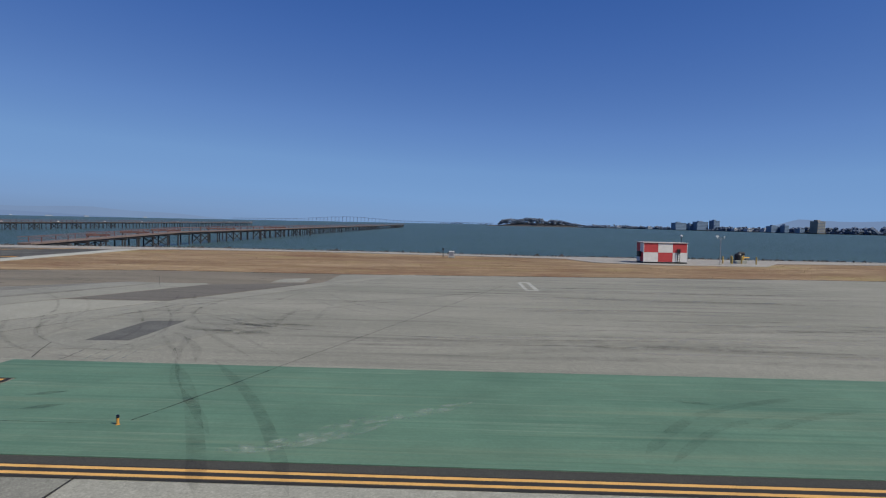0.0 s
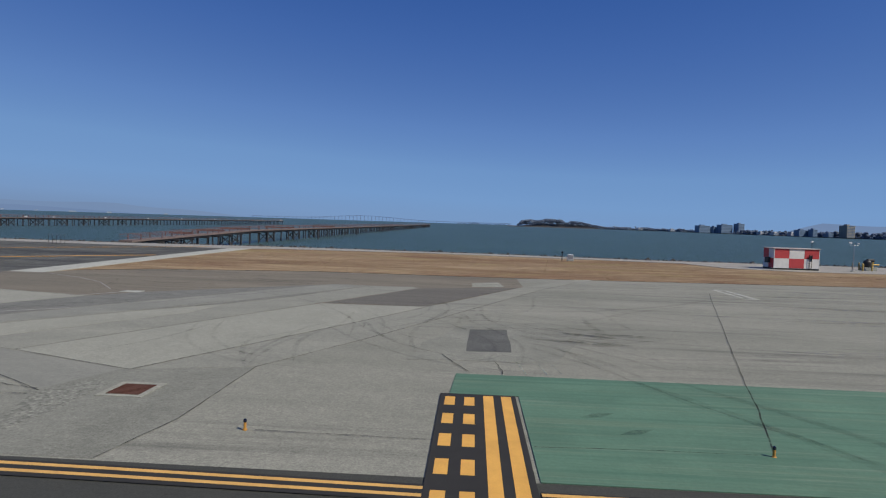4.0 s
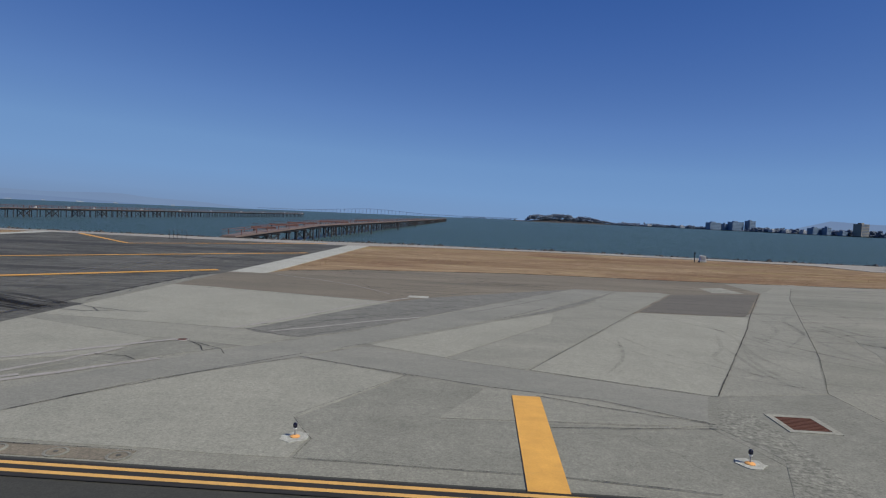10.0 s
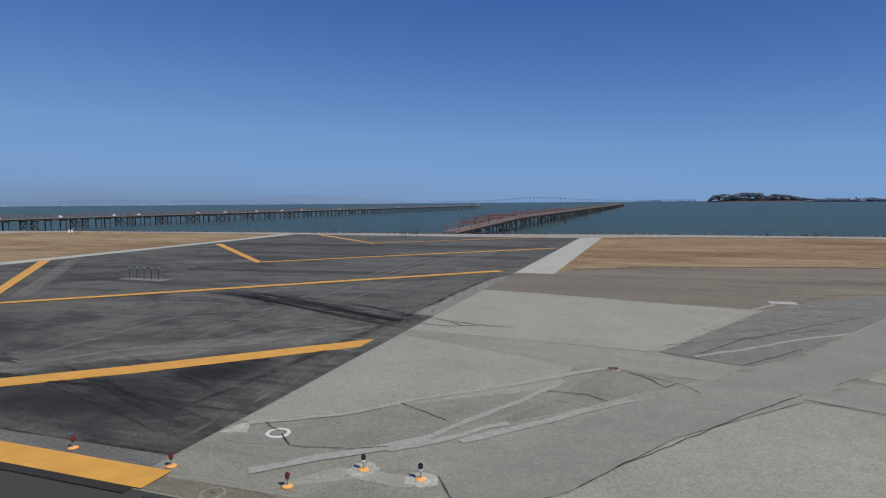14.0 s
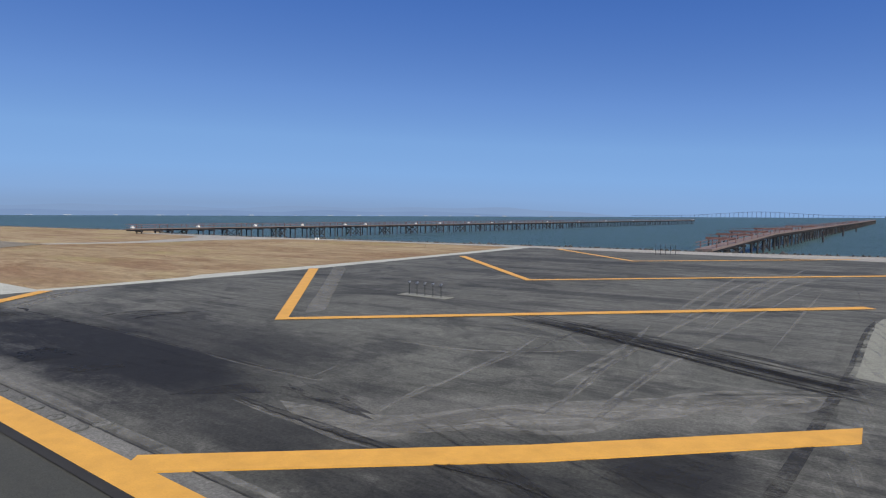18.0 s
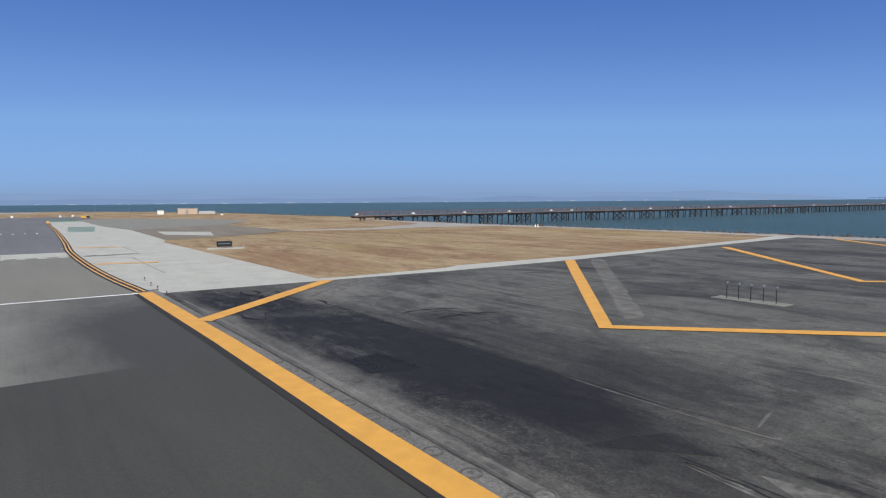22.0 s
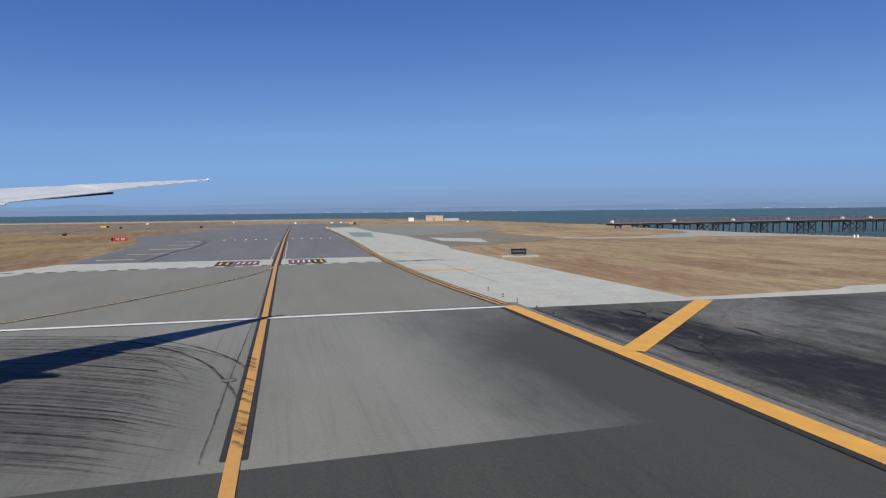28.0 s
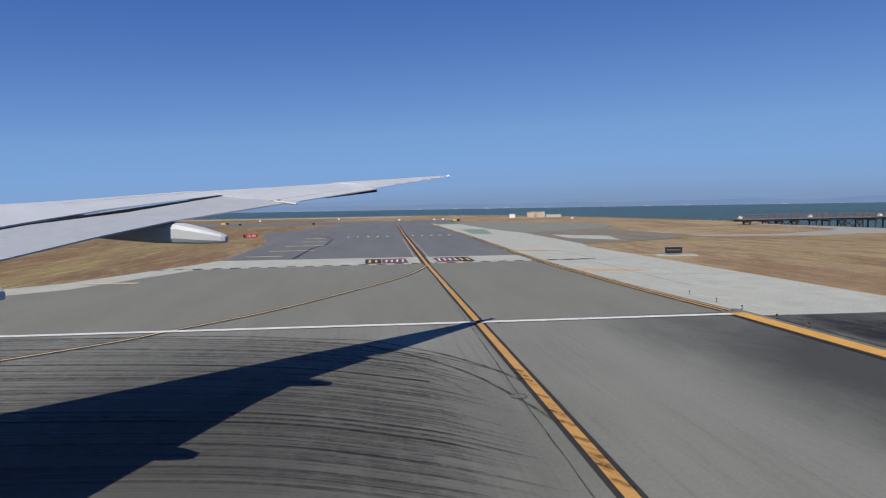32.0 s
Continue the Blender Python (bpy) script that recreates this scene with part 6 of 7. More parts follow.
part("cap", lathe(bmesh.new(), [(0.11, 0), (0.09, 0.05), (0.04, 0.08)], 12, (0, 0, 1.05)), BOLLARD_YELLOW, b)
for x, y in ((44.4, 93.0), (46.1, 93.6), (47.8, 92.6), (45.2, 95.2)):
    copy_thing(b, pose(x, y, 0))
v = thing("pump_unit", "dark pump machine on a concrete block", "pump", (46.2, 94.6, 0))
part("block", box(bmesh.new(), -0.9, 0.9, -0.6, 0.6, 0, 0.5, 0.04), STRIP, v)
part("tank", lathe(bmesh.new(), [(0.5, 0), (0.55, 0.1), (0.55, 0.8), (0.4, 1.0), (0.15, 1.08)], 16, (-0.2, 0, 0.5)), DARK_STEEL, v)
part("motor", rod(bmesh.new(), (-0.2, 0, 1.5), (0.7, 0, 1.5), 0.28, 0.26, 12), DARK_STEEL, v)
part("pipe", rod(rod(bmesh.new(), (0.6, 0, 0.5), (0.6, 0, 1.4), 0.1), (0.6, 0, 0.9), (1.5, 0, 0.9), 0.09), LAMP_YELLOW, v, "yellow pipe")
c = thing("utility_box", "small white utility cabinet by the shore road", "cabinet", (2.2, 94.0, 0))
part("plinth", box(bmesh.new(), -0.5, 0.5, -0.4, 0.4, -0.03, 0.15, 0.02), STRIP, c)
part("body", box(bmesh.new(), -0.4, 0.4, -0.3, 0.3, 0.15, 0.95, 0.03), LAMP_WHITE, c)
part("door", box(bmesh.new(), -0.34, 0.34, -0.325, -0.303, 0.22, 0.88, 0.01), STEEL, c)
part("antenna", rod(bmesh.new(), (0.2, 0, 0.95), (0.2, 0, 1.25), 0.02), DARK_STEEL, c)
k = thing("marker_post", "black marker post with a flat head by the shore", "post", (0.9, 93.6, 0))
part("shaft", rod(bmesh.new(), (0, 0, 0), (0, 0, 1.25), 0.07, 0.06), SIGN_BLACK, k)
part("head", box(bmesh.new(), -0.12, 0.12, -0.08, 0.08, 1.15, 1.4, 0.02), SIGN_BLACK, k)
k = thing("shore_marker", "pair of small white marker boards on the shoreline", "marker", (-147.5, 93.2, 0), 60)
k.scale = (0.62, 0.62, 0.62)
for x in (-0.42, 0.42):
    part("board", box(bmesh.new(), x - 0.2, x + 0.2, -0.04, 0.04, 0.1, 0.95, 0.02), LAMP_WHITE, k)
    part("post", rod(bmesh.new(), (x, 0.08, -0.1), (x, 0.08, 0.9), 0.04), STEEL, k)


# ---- airfield lamps ----
STAKE_YELLOW = plain("stake_lamp_amber", (0.50, 0.25, 0.05), 0.55, 0, 0.25, 14)


def stake_lamp(x, y, ringed):
    o = thing("edge_lamp", "yellow taxiway edge lamp with dark blue lens", "edge lamp", (x, y, 0), group="taxiway edge lamps")
    o.scale = (0.58, 0.58, 0.68)
    if ringed:
        part("seal_ring", lathe(bmesh.new(), [(0.40, 0.0), (0.40, 0.026), (0.385, 0.026), (0.385, 0.0)], 28, ends=False), SEAL, o)
    part("base", lathe(bmesh.new(), [(0.10, 0), (0.10, 0.04), (0.07, 0.06)], 16), STAKE_YELLOW, o)
    part("tube", rod(bmesh.new(), (0, 0, 0.05), (0, 0, 0.30), 0.062, 0.058, 14), STAKE_YELLOW, o)
    part("lens", lathe(bmesh.new(), [(0.062, 0), (0.075, 0.03), (0.07, 0.09), (0.03, 0.12)], 14, (0, 0, 0.29)), BLUE_GLASS, o)
    return o


def stem_lamp(x, y, lens, label, group, collar=True, foot=None):
    o = thing("edge_lamp", label, "edge lamp", (x, y, 0), rng.uniform(0, 360), group=group)
    o.scale = (0.72, 0.72, 0.84) if collar else (0.52, 0.52, 0.56) if foot else (0.7, 0.7, 0.72)
    if collar:
        pts = [((0.46 + rng.uniform(-0.08, 0.09)) * math.cos(a), (0.42 + rng.uniform(-0.08, 0.08)) * math.sin(a)) for a in (2 * math.pi * q / 18 for q in range(18))]
        part("concrete_collar", prism(bmesh.new(), pts, 0.026, 0.026), STRIP, o)
    part("base", lathe(bmesh.new(), [(0.155, 0.02), (0.155, 0.045), (0.11, 0.06), (0.05, 0.075)], 18), foot or LAMP_ORANGE, o)
    part("stem", rod(bmesh.new(), (0, 0, 0.06), (0, 0, 0.26), 0.024, 0.022, 10), STEEL, o)
    part("housing", lathe(bmesh.new(), [(0.03, 0), (0.055, 0.03), (0.055, 0.07)], 12, (0, 0, 0.22)), LAMP_WHITE if lens is BLUE_GLASS else DARK_STEEL, o)
    part("lens", lathe(bmesh.new(), [(0.055, 0), (0.072, 0.03), (0.068, 0.10), (0.03, 0.135)], 14, (0, 0, 0.28)), lens, o)
    return o


for x, y in ((-5.4, 15.2), (-17.95, 15.35)):
    stake_lamp(x, y, x > -11)
for x, y in ((-25.15, 15.13), (-35.4, 15.07), (-45.78, 15.15), (-47.03, 15.2)):
    stem_lamp(x, y, BLUE_GLASS, "blue taxiway edge lamp on an orange base", "taxiway edge lamps")
for x, y in ((-48.1, 14.1), (-50.9, 14.15), (-53.7, 14.25), (-56.5, 14.3)):
    stem_lamp(x, y, RED_GLASS, "dark red end lamp on an orange base", "red end lamps", False)
for x, y in ((-95.9, 14.66), (-98.0, 14.68), (-100.7, 14.7), (-103.1, 14.75), (-106.2, 14.9)):
    stem_lamp(x, y, RED_GLASS, "dark red end lamp on a blackened base", "red end lamps", False, DARK_STEEL)


def inset_lamp(spots, rim, lid):
    """Round inset lamps of one finish: the first is built, the rest are copies."""
    (x0, y0), rest = spots[0], spots[1:]
    disc = thing("inset_lamp", "round inset pavement lamp with scuffed rim", "inset lamp", (x0, y0, 0.0), group="inset pavement lamps")
    part("rim", lathe(bmesh.new(), [(0.25, 0.0), (0.25, 0.026), (0.19, 0.032), (0.19, 0.0)], 22, ends=False), rim, disc)
    part("lid", lathe(bmesh.new(), [(0.19, 0.0), (0.18, 0.024), (0.06, 0.03)], 22), lid, disc)
    part("lens", lathe(bmesh.new(), [(0.05, 0.026), (0.05, 0.04), (0.02, 0.045)], 10), SLAB_DARK, disc)
    for x, y in rest:
        copy_thing(disc, pose(x, y, 0.0))


inset_lamp([(-38.6 - 1.335 * q, 13.42) for q in range(9)], SLAB_GREY, SLAB_BROWN)
inset_lamp([(-67.2, 14.85), (-88.64, 0.10), (-10.75, 11.9)] + [(-67.4 - 1.33 * q, 14.33) for q in range(10)], SLAB_DARK, GUTTER)
inset_lamp([(-42.67, 24.43)], SEAL_PALE, RUST)
ring = thing("access_cover", "round white-painted access cover in the pavement", "cover", (-49.84, 16.40, 0.004))
part("painted_ring", lathe(bmesh.new(), [(0.29, 0.0), (0.29, 0.022), (0.21, 0.022), (0.21, 0.0)], 26, ends=False), WHITE, ring)
part("lid", lathe(bmesh.new(), [(0.2, 0.0), (0.2, 0.024), (0.1, 0.026)], 22), SLAB_GREY, ring)
drain = thing("drain_grate", "rusty rectangular drain grate in a concrete frame", "drain grate", (-22.43, 18.22, 0))
for x0, x1, y0, y1 in ((-0.68, 0.68, -0.74, -0.55), (-0.68, 0.68, 0.55, 0.74), (-0.68, -0.5, -0.55, 0.55), (0.5, 0.68, -0.55, 0.55)):
    part("frame_bar", box(bmesh.new(), x0, x1, y0, y1, 0, 0.03), SLAB_PALE, drain)
part("pit", box(bmesh.new(), -0.5, 0.5, -0.55, 0.55, 0.0, 0.014), RUST, drain)
for q in range(9):
    y = -0.5 + q * 0.122
    part("grate_bar", box(bmesh.new(), -0.5, 0.5, y, y + 0.055, 0.014, 0.028), RUST, drain)


def approach_bar(x, y, tall, spread, slab):
    o = thing("approach_light_bar", "row of five small grey approach lights on posts", "approach lights", (x, y, 0), group="approach light bars")
    if slab:
        part("slab", prism(bmesh.new(), [(-1.95, -0.5), (1.95, -0.5), (1.95, 0.5), (-1.95, 0.5)], 0.03, 0.03), SLAB_GREY, o)
    for q in range(5):
        px = (q - 2) * spread
        post = part("post", rod(bmesh.new(), (px, 0, 0.0), (px, 0, tall), 0.025, 0.022, 8), DARK_STEEL, o)
        part("lamp", lathe(rod(bmesh.new(), (px, -0.10, tall + 0.02), (px, 0.12, tall + 0.06), 0.065, 0.05, 10), [(0.03, 0), (0.05, 0.06)], 8, (px, 0, tall - 0.05)), STEEL, post)
    return o


approach_bar(-76.05, 38.95, 0.80, 0.66, True)
approach_bar(-76.8, 92.3, 1.35, 0.66, False)


# ---- signs ----
def sign_legs(o, xs):
    for x in xs:
        part("leg", rod(bmesh.new(), (x, 0.05, 0), (x, 0.05, 0.35), 0.05), STEEL, o)


s = thing("airfield_sign", "dark airfield sign panel with unreadable pale bars", "sign", (-134.0, 28.4, 0), 78)
s.scale = (0.92, 0.92, 0.74)
part("slab", prism(bmesh.new(), [(-2.2, -1.4), (2.3, -1.6), (2.6, 1.0), (-2.0, 1.0)], 0.0, 0.08), STRIP, s)
part("cabinet", box(bmesh.new(), -0.95, 0.95, -0.12, 0.12, 0.22, 1.02, 0.02), SIGN_BLACK, s)
part("face", box(bmesh.new(), -0.88, 0.88, -0.135, -0.122, 0.3, 0.94), SIGN_BLACK, s)
for q in range(6):
    part("bar", box(bmesh.new(), -0.75 + q * 0.26, -0.57 + q * 0.26, -0.142, -0.136, 0.62, 0.78), SIGN_BAR, s)
part("hood", box(bmesh.new(), -0.99, 0.99, -0.2, 0.16, 1.02, 1.08, 0.01), DARK_STEEL, s)
sign_legs(s, (-0.8, 0.8))
s = thing("runway_sign", "red runway sign with white characters on grass", "sign", (-197.6, -27.2, 0), 98)
s.scale = (0.62, 0.62, 0.66)
part("cabinet", box(bmesh.new(), -1.9, 1.9, -0.15, 0.15, 0.25, 1.25, 0.03), SIGN_RED, s)
part("location_panel", box(bmesh.new(), -2.5, -1.93, -0.15, 0.15, 0.25, 1.25, 0.03), SIGN_BLACK, s, "black location panel")
text = bpy.data.curves.new("lettering", "FONT")
text.body, text.size, text.align_x, text.align_y, text.extrude = "10L-28R", 0.82, "CENTER", "CENTER", 0.008
ob = new("lettering_curve", text)
deps = bpy.context.evaluated_depsgraph_get()
me = bpy.data.meshes.new_from_object(ob.evaluated_get(deps))
bpy.data.objects.remove(ob)
me.materials.clear()
me.materials.append(LAMP_WHITE)
ob = new("lettering", me)
ob.parent, ob.matrix_basis = s, pose(0, -0.165, 0.75, 90, 0, 0)
sign_legs(s, (-1.6, 0, 1.6))
s = thing("direction_sign", "yellow direction sign with a black end panel", "sign", (-322.5, 32.0, 0), 95)
s.scale = (0.6, 0.6, 0.6)
part("cabinet", box(bmesh.new(), -2.4, 0.6, -0.15, 0.15, 0.25, 1.35, 0.03), LAMP_YELLOW, s)
part("black_panel", box(bmesh.new(), 0.63, 2.4, -0.15, 0.15, 0.25, 1.35, 0.03), SIGN_BLACK, s)
sign_legs(s, (-2.0, 0, 2.0))
q = copy_thing(s, pose(-330, -62, 0, 0, 0, 100))
q.scale = (0.6, 0.6, 0.6)
for x, y in ((-236, -48), (-300, -24), (-310, -52)):
    o = thing("sign_back", "small dark airfield sign seen from behind", "sign", (x, y, 0), 95)
    o.scale = (0.6, 0.6, 0.6)
    part("cabinet", box(bmesh.new(), -0.8, 0.8, -0.14, 0.14, 0.25, 1.25, 0.03), SIGN_BLACK, o)
    sign_legs(o, (-0.6, 0.6))

# ---- low buildings at the far end ----
h = thing("field_building", "low beige windowless field building near the bay", "building", (-376, 80.6, -0.06), 80)
h.scale = (0.96, 0.9, 0.94)
part("wall", box(bmesh.new(), -4.6, 4.6, -2.5, 2.5, 0, 2.9, 0.03), BEIGE, h)
part("roof", box(bmesh.new(), -4.8, 4.8, -2.7, 2.7, 2.9, 3.1, 0.04), FAR_WHITE, h)
part("door", box(bmesh.new(), -1.0, 0.2, -2.56, -2.503, 0.05, 2.1), STEEL, h)
part("fence", box(bmesh.new(), 5.2, 13.0, -2.1, -2.0, 0.1, 1.5), FAR_WHITE, h)
h = thing("field_shelter", "small white shelter with a tall thin antenna", "shelter", (-377, 68.6, -0.06), 80)
h.scale = (0.78, 0.78, 0.8)
part("wall", box(bmesh.new(), -1.8, 1.8, -1.3, 1.3, 0, 2.4, 0.03), LAMP_WHITE, h)
part("roof", box(bmesh.new(), -1.95, 1.95, -1.45, 1.45, 2.4, 2.55, 0.03), HUT_ROOF, h)
part("antenna", rod(bmesh.new(), (2.6, 0, 0), (2.6, 0, 4.6), 0.07), STEEL, h)
h2 = thing("field_mast", "slender grey mast on the far grass", "mast", (-350, 38, -0.06), group="slender masts")
part("pole", rod(bmesh.new(), (0, 0, 0), (0, 0, 5.0), 0.09, 0.05), STEEL, h2)
part("head", box(bmesh.new(), -0.3, 0.3, -0.1, 0.1, 4.8, 5.2, 0.03), LAMP_WHITE, h2)
copy_thing(h2, pose(-356, 52, -0.06))
k2 = thing("white_cabinet", "small white equipment cabinet on the far shore", "cabinet", (-352, 26, -0.06), group="far white cabinets")
k2.scale = (0.6, 0.6, 0.6)
part("body", box(bmesh.new(), -0.9, 0.9, -0.7, 0.7, 0, 1.3, 0.04), LAMP_WHITE, k2)
part("lid", box(bmesh.new(), -1.0, 1.0, -0.8, 0.8, 1.3, 1.42, 0.02), STEEL, k2)
for x, y in ((-360, 31), (-355, 10), (-330, 84), (-400, -60), (-410, -20)):
    copy_thing(k2, pose(x, y, -0.06)).scale = (0.6, 0.6, 0.6)

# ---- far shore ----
# hills glow by themselves: their haze is put into the emission colour
BACK = Graph("hills_haze_glow")
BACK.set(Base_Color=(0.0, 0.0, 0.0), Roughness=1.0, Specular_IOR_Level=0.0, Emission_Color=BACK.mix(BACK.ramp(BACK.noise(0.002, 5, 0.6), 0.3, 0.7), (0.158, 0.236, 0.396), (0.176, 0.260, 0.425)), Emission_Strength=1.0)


# glowing layer added behind the hills to imitate the haze above them
HAZE = Graph("horizon_haze_glow")
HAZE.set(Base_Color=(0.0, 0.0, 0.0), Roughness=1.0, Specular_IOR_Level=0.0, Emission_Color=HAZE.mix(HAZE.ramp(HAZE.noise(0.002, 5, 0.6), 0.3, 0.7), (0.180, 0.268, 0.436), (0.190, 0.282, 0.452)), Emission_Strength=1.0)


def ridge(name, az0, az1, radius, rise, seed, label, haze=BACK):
    """Far hills and haze as glowing relief along a bearing, in degrees from +y towards +x."""
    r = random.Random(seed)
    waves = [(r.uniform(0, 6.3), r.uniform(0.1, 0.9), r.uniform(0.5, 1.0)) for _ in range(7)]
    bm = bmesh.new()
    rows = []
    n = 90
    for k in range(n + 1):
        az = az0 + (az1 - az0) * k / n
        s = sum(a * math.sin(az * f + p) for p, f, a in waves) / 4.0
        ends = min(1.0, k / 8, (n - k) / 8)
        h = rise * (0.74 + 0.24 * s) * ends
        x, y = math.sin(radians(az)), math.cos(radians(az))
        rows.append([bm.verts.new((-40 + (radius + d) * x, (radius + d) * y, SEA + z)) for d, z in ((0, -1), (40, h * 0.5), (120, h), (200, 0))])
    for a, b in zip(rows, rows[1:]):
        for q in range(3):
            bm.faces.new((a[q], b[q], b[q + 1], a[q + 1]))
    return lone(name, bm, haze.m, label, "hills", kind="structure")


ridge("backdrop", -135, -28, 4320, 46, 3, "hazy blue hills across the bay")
ridge("backdrop_far", -140, -20, 4420, 88, 5, "faint added ridge standing in for horizon haze", HAZE)
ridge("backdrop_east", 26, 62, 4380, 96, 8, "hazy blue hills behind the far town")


def foliage(name, clumps, label, r):
    """Many small uneven clumps in one mesh: (x, y, z, half width, half height) each."""
    ball = bmesh.new()
    bmesh.ops.create_icosphere(ball, subdivisions=1, radius=1)
    corners, sides = [v.co.copy() for v in ball.verts], [[v.index for v in f.verts] for f in ball.faces]
    ball.free()
    verts, faces = [], []
    for x, y, z, w, h in clumps:
        base = len(verts)
        for c in corners:
            k = r.uniform(0.65, 1.25)
            verts.append((x + w * c.x * k, y + w * c.y * k, z + h * c.z * k))
        faces += [[base + i for i in f] for f in sides]
    me = bpy.data.meshes.new(name)
    me.from_pydata(verts, [], faces)
    me.materials.append(LEAF_HAZE)
    return tagged(new(name, me), label, "trees", kind="stuff")


def wood(x0, y0, x1, y1, count, low, high, deep, r):
    """A far wood: trees of uneven height along a line, each of several clumps."""
    out = []
    for _ in range(count):
        t = r.random()
        x, y = x0 + (x1 - x0) * t, y0 + (y1 - y0) * t + r.uniform(0, deep)
        tall = r.uniform(low, high) * r.uniform(0.7, 1.0)
        for _ in range(4):
            s = tall * r.uniform(0.16, 0.30)
            out.append((x + r.uniform(-1, 1) * tall * 0.45, y, SEA + tall * r.uniform(0.2, 1.0) - s * 0.6, s * r.uniform(1.0, 1.6), s))
    return out


r2 = random.Random(11)
# wooded headland: a low hill with a crown of trees
bm = bmesh.new()
rows = []
for k in range(41):
    x = 120 + k * 11.0
    h = 2 + 13 * math.exp(-((x - 265) / 70) ** 2) + 12 * math.exp(-((x - 395) / 60) ** 2) + r2.uniform(-0.6, 0.6)
    rows.append([bm.verts.new((x, 2395 - (x - 120) * 0.12 + d, SEA + h * q)) for d, q in ((-30, -0.1), (0, 0.35), (60, 1.0), (140, 0.9), (260, -0.2))])
for a, b in zip(rows, rows[1:]):
    for q in range(4):
        bm.faces.new((a[q], b[q], b[q + 1], a[q + 1]))
lone("headland", bm, HILL_SOIL, "low wooded headland across the water", "hill", kind="structure")
CROWNS = ((150, 5), (162, 12), (176, 26), (209, 30), (240, 27), (262, 33), (333, 32), (342, 22), (356, 24), (366, 29), (394, 27), (430, 19), (470, 13), (495, 8), (545, 6), (598, 6), (662, 7))


def crown_height(x):
    for (xa, a), (xb, b) in zip(CROWNS, CROWNS[1:]):
        if x <= xb:
            return a + (b - a) * max(0.0, x - xa) / (xb - xa)
    return CROWNS[-1][1]


clumps = []
for _ in range(1300):
    x = 160 + 445 * r2.random() ** 1.35
    top = crown_height(x) * r2.uniform(0.84, 1.06)
    s = r2.uniform(1.6, 3.6) * (1.0 if top > 12 else 0.7)
    z = top - s - (r2.random() ** 2) * 0.75 * max(0.0, top - 3 * s)
    clumps.append((x, 2385 - (x - 120) * 0.12 + r2.uniform(0, 60), SEA + z, s * r2.uniform(0.9, 1.6), s))
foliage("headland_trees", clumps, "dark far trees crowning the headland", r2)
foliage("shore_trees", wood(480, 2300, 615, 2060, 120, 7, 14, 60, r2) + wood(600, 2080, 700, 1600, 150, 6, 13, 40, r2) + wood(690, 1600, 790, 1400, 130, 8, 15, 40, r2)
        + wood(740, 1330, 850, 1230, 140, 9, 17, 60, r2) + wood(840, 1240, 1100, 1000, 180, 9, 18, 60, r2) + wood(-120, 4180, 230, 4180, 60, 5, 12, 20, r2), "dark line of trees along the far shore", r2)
bm = bmesh.new()
prism(bm, [(470, 2290), (610, 2050), (690, 1590), (735, 1320), (850, 1225), (1150, 980), (1400, 1200), (1000, 2600), (470, 2600)], SEA + 1.4, 3)
lone("far_land", bm, HILL_SOIL, "flat far shore across the bay", "land", kind="structure")


def far_block(x, y, wide, deep, tall, wall, label, floors, turn=22, low=None):
    o = thing("far_building", label, "building", (x, y, SEA + 1.4), turn)
    part("wall", box(bmesh.new(), -wide / 2, wide / 2, -deep / 2, deep / 2, 0, tall), wall, o)
    for q in range(floors):
        z = (q + 0.35) * tall / floors
        part("window_band", box(bmesh.new(), -wide / 2 + 1, wide / 2 - 1, -deep / 2 - 0.25, -deep / 2 - 0.02, z, z + tall / floors * 0.45), FAR_BAND, o)
    part("plant_room", box(bmesh.new(), -wide * 0.22, wide * 0.12, -deep * 0.2, deep * 0.25, tall, tall + 2.6), wall, o)
    return o


far_block(609, 1700, 36, 18, 19, FAR_GLASS, "distant blue-grey office block above far trees", 5)
far_block(640, 1705, 10, 14, 17, FAR_GLASS, "distant narrow blue-grey block", 5)
far_block(668, 1700, 38, 18, 23, FAR_GLASS, "distant blue-grey office block above far trees", 6)
far_block(706, 1700, 20, 18, 27, FAR_GLASS, "distant taller blue-grey office block", 7)
far_block(668, 1310, 26, 14, 13, FAR_GLASS, "distant blue office block behind trees", 5)
far_block(686, 1300, 12, 12, 15, FAR_GLASS, "distant narrow blue office block", 5)
far_block(718, 1300, 14, 12, 8, FAR_GLASS, "distant low grey-blue block", 3)
far_block(752, 1296, 22, 18, 25, FAR_BEIGE, "distant beige tower block above the far shore", 8)
for x, y, w in ((700, 1560, 14), (716, 1520, 22), (735, 1480, 18), (560, 2150, 18), (590, 1900, 16)):
    far_block(x, y, w, 12, 6, FAR_WHITE, "distant low white building among trees", 2)
# wall colour of the far halls carries a painted haze tint
HAZE_WALL = plain("hazy_far_wall", (0.32, 0.37, 0.45), 0.8, 0, 0.1, 0.05, 0.1)
# low white houses on the far hill shore
for k in range(26):
    az = radians(-100 + k * 2.9 + r2.uniform(-0.8, 0.8))
    o = thing("far_hall", "tiny pale hall on the opposite shore", "building", (-40 + 4330 * math.sin(az), 4330 * math.cos(az), SEA), -math.degrees(az), group="halls on the opposite shore")
    w = r2.uniform(12, 46)
    part("wall", box(bmesh.new(), -w / 2, w / 2, -4, 4, 0, r2.uniform(5, 6.4)), HAZE_WALL, o)
    part("roof", box(bmesh.new(), -w / 2 - 0.5, w / 2 + 0.5, -4.5, 4.5, 6.4, 7), HAZE_WALL, o)

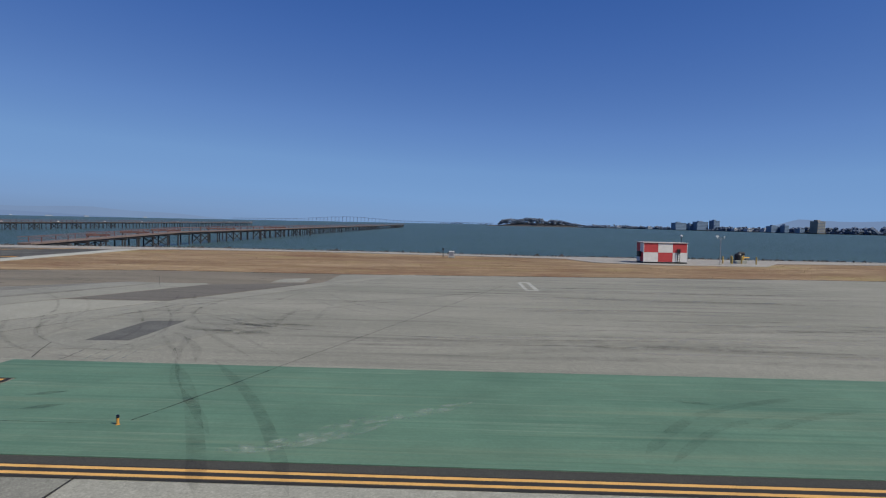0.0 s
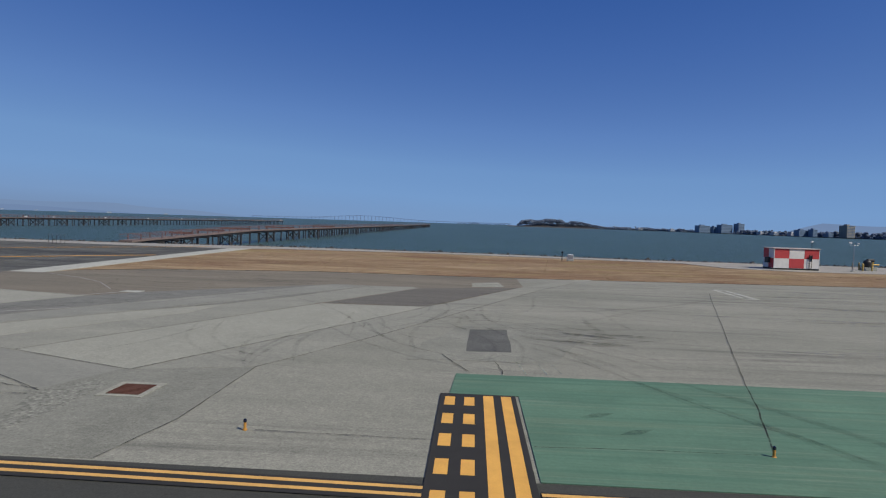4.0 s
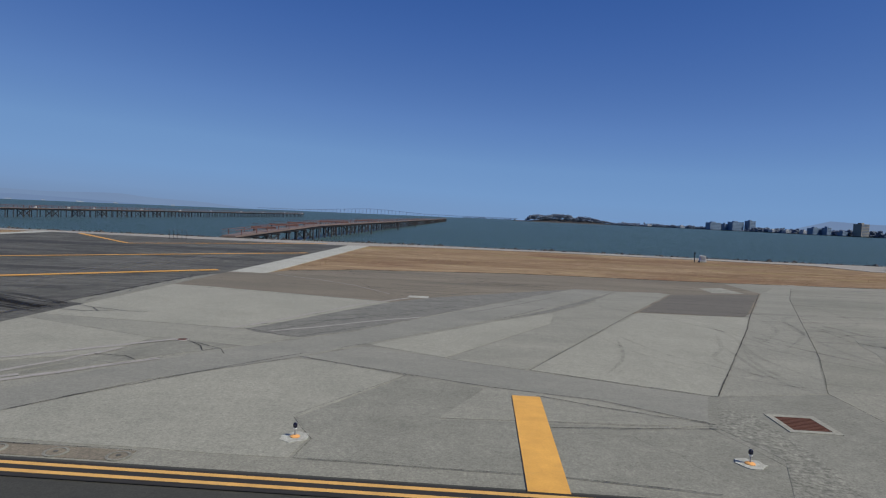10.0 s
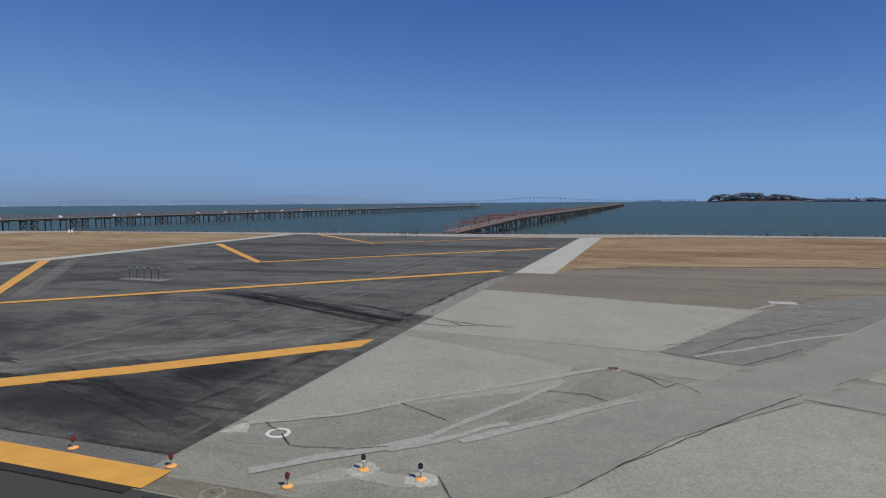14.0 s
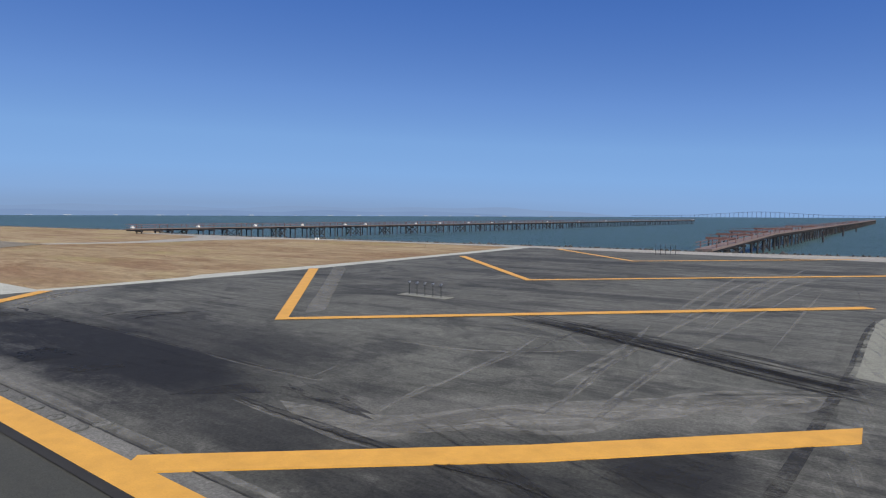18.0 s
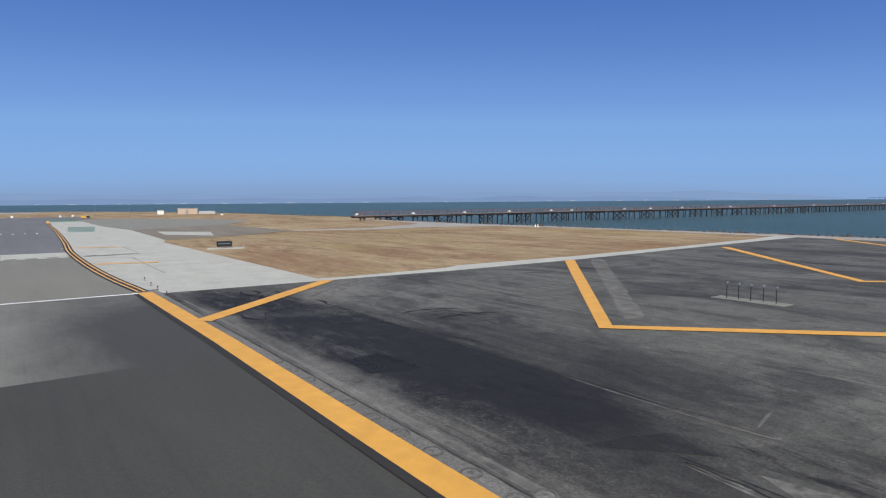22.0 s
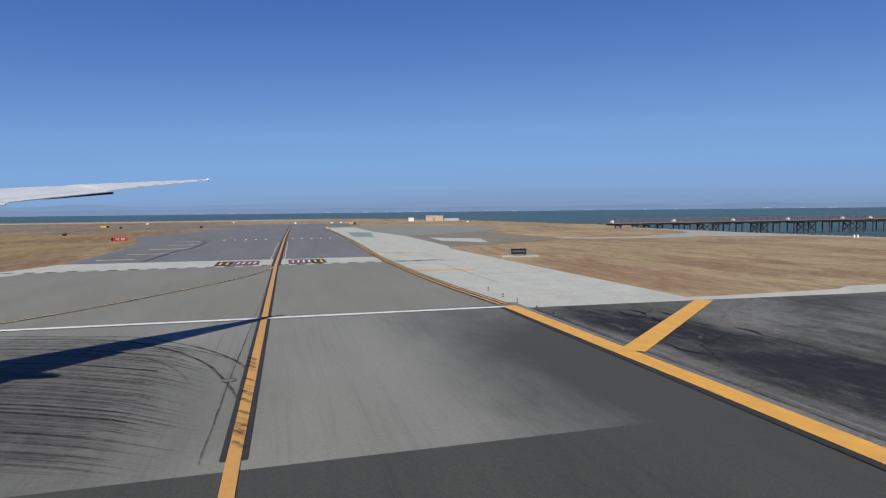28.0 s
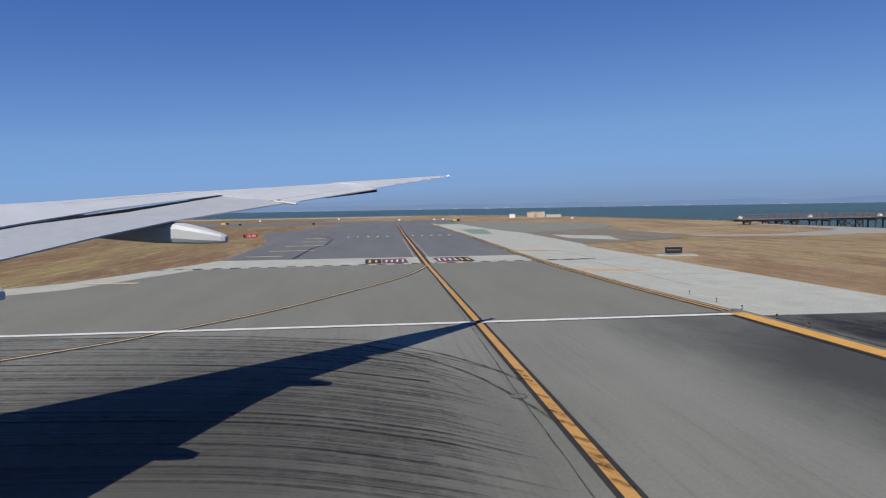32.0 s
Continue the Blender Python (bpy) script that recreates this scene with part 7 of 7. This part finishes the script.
# long bridge on the horizon
# bridge colour is pulled towards the sky to paint in the haze
HAZE_STEEL = plain("hazy_bridge_steel", (0.17, 0.25, 0.40), 0.8, 0, 0.1, 0.05, 0.1)
bridge = thing("long_bridge", "very distant long low bridge with an arched span", "bridge", (0, 0, SEA))


def bridge_deck(t):
    x, y = -1500 + 1750 * t, 4060 + 250 * math.sin(math.pi * min(1, t * 0.62))
    return x, y, 11 + 24 * math.exp(-((t - 0.42) / 0.16) ** 2)


for k in range(70):
    a, b = bridge_deck(k / 70), bridge_deck((k + 1) / 70)
    part("span", beam(bmesh.new(), a, b, 6, 2.4), HAZE_STEEL, bridge)
    part("pylon", box(bmesh.new(), a[0] - 1.3, a[0] + 1.3, a[1] - 2, a[1] + 2, -2, a[2]), HAZE_STEEL, bridge)

# ---- shore rocks and grass ----
bm_v, bm_f = [], []
r3 = random.Random(21)
line = [Vector(p) for p in SHORE[2:20]]
for a, b in zip(line, line[1:]):
    n = int((b - a).length * 2.6)
    d = (b - a).normalized()
    out = Vector((d.y, -d.x))
    for _ in range(n):
        t = r3.random()
        off = r3.uniform(-0.4, 4.6)
        c = a.lerp(b, t) + out * off
        z = -0.06 - max(0, off) * 0.8
        s = r3.uniform(0.25, 0.65)
        base = len(bm_v)
        for q in range(6):
            an = q * math.pi / 3 + r3.uniform(-0.3, 0.3)
            bm_v.append((c.x + s * math.cos(an) * r3.uniform(0.8, 1.3), c.y + s * math.sin(an) * r3.uniform(0.8, 1.3), z + r3.uniform(-0.2, 0.15)))
        bm_v.append((c.x + r3.uniform(-0.1, 0.1), c.y + r3.uniform(-0.1, 0.1), z + s * r3.uniform(0.4, 0.9)))
        for q in range(6):
            bm_f.append((base + q, base + (q + 1) % 6, base + 6))
for a, b in zip(line, line[1:]):
    for _ in range(int((b - a).length * 1.9)):
        c = a.lerp(b, r3.random()) + Vector((r3.uniform(-0.2, 0.2), r3.uniform(-0.3, 0.5)))
        s, base = r3.uniform(0.12, 0.34), len(bm_v)
        for q in range(6):
            an = q * math.pi / 3 + r3.uniform(-0.3, 0.3)
            bm_v.append((c.x + s * math.cos(an) * r3.uniform(0.8, 1.3), c.y + s * math.sin(an) * r3.uniform(0.8, 1.3), -0.12))
        bm_v.append((c.x, c.y, -0.06 + s * r3.uniform(0.5, 1.1)))
        bm_f += [(base + q, base + (q + 1) % 6, base + 6) for q in range(6)]
me = bpy.data.meshes.new("shore_rocks")
me.from_pydata(bm_v, [], bm_f)
me.materials.append(ROCK)
tagged(new("shore_rocks", me), "band of dark riprap rocks along the water", "rocks", kind="stuff")


def inside(p, poly):
    x, y, hit = p[0], p[1], False
    for (ax, ay), (bx, by) in zip(poly, poly[1:] + poly[:1]):
        if (ay > y) != (by > y) and x < (bx - ax) * (y - ay) / (by - ay) + ax:
            hit = not hit
    return hit


FIELDS = [([(-48.2, 52.6), (-42, 56.9), (-28, 60.4), (-8, 60.8), (12, 62.9), (34, 65.4), (75, 69), (75, 96), (52, 92), (47, 86.5), (32, 85.5), (22, 88.6), (19, 96.5), (6, 98.8), (-21, 101.5), (-44, 99.2)], 6000),
          ([(-99.8, 25.1), (-150.5, 25.1), (-157, 27), (-162, 42), (-169.5, 51.6), (-165.8, 60), (-162.8, 69), (-165.2, 80), (-159.3, 92), (-150, 95.4), (-133, 96.6), (-103.4, 97), (-102.3, 88), (-100.9, 70), (-100.3, 52), (-100.6, 38), (-99.7, 36)], 6000)]
tv, tf = [], []
for poly, count in FIELDS:
    xs, ys = [p[0] for p in poly], [p[1] for p in poly]
    edge = sum(((Vector(b) - Vector(a)).length for a, b in zip(poly, poly[1:] + poly[:1])))
    spots = []
    while len(spots) < count:
        p = (r3.uniform(min(xs), max(xs)), r3.uniform(min(ys), max(ys)))
        if inside(p, poly) and noise.noise(Vector((p[0] * 0.08, p[1] * 0.15, 0))) > -0.15 + r3.uniform(-0.3, 0.3):
            spots.append(p)
    for a, b in zip(poly, poly[1:] + poly[:1]):
        for _ in range(int((Vector(b) - Vector(a)).length * 5)):
            p = Vector(a).lerp(Vector(b), r3.random())
            spots.append((p.x + r3.gauss(0, 0.25), p.y + r3.gauss(0, 0.25)))
    for x, y in spots:
        tall = r3.uniform(0.01, 0.05)
        for _ in range(4):
            an, w, lean = r3.uniform(0, 6.3), r3.uniform(0.03, 0.09), r3.uniform(0.10, 0.28)
            base = len(tv)
            cx, cy = x + r3.uniform(-0.2, 0.2), y + r3.uniform(-0.2, 0.2)
            tv += [(cx - w * math.cos(an), cy - w * math.sin(an), -0.08), (cx + w * math.cos(an), cy + w * math.sin(an), -0.08), (cx + lean * math.sin(an), cy - lean * math.cos(an), -0.06 + tall)]
            tf.append((base, base + 1, base + 2))
me = bpy.data.meshes.new("grass_tufts")
me.from_pydata(tv, [], tf)
me.materials.append(STRAW)
tagged(new("grass_tufts", me), "short dry straw-coloured grass tufts", "grass", kind="stuff")
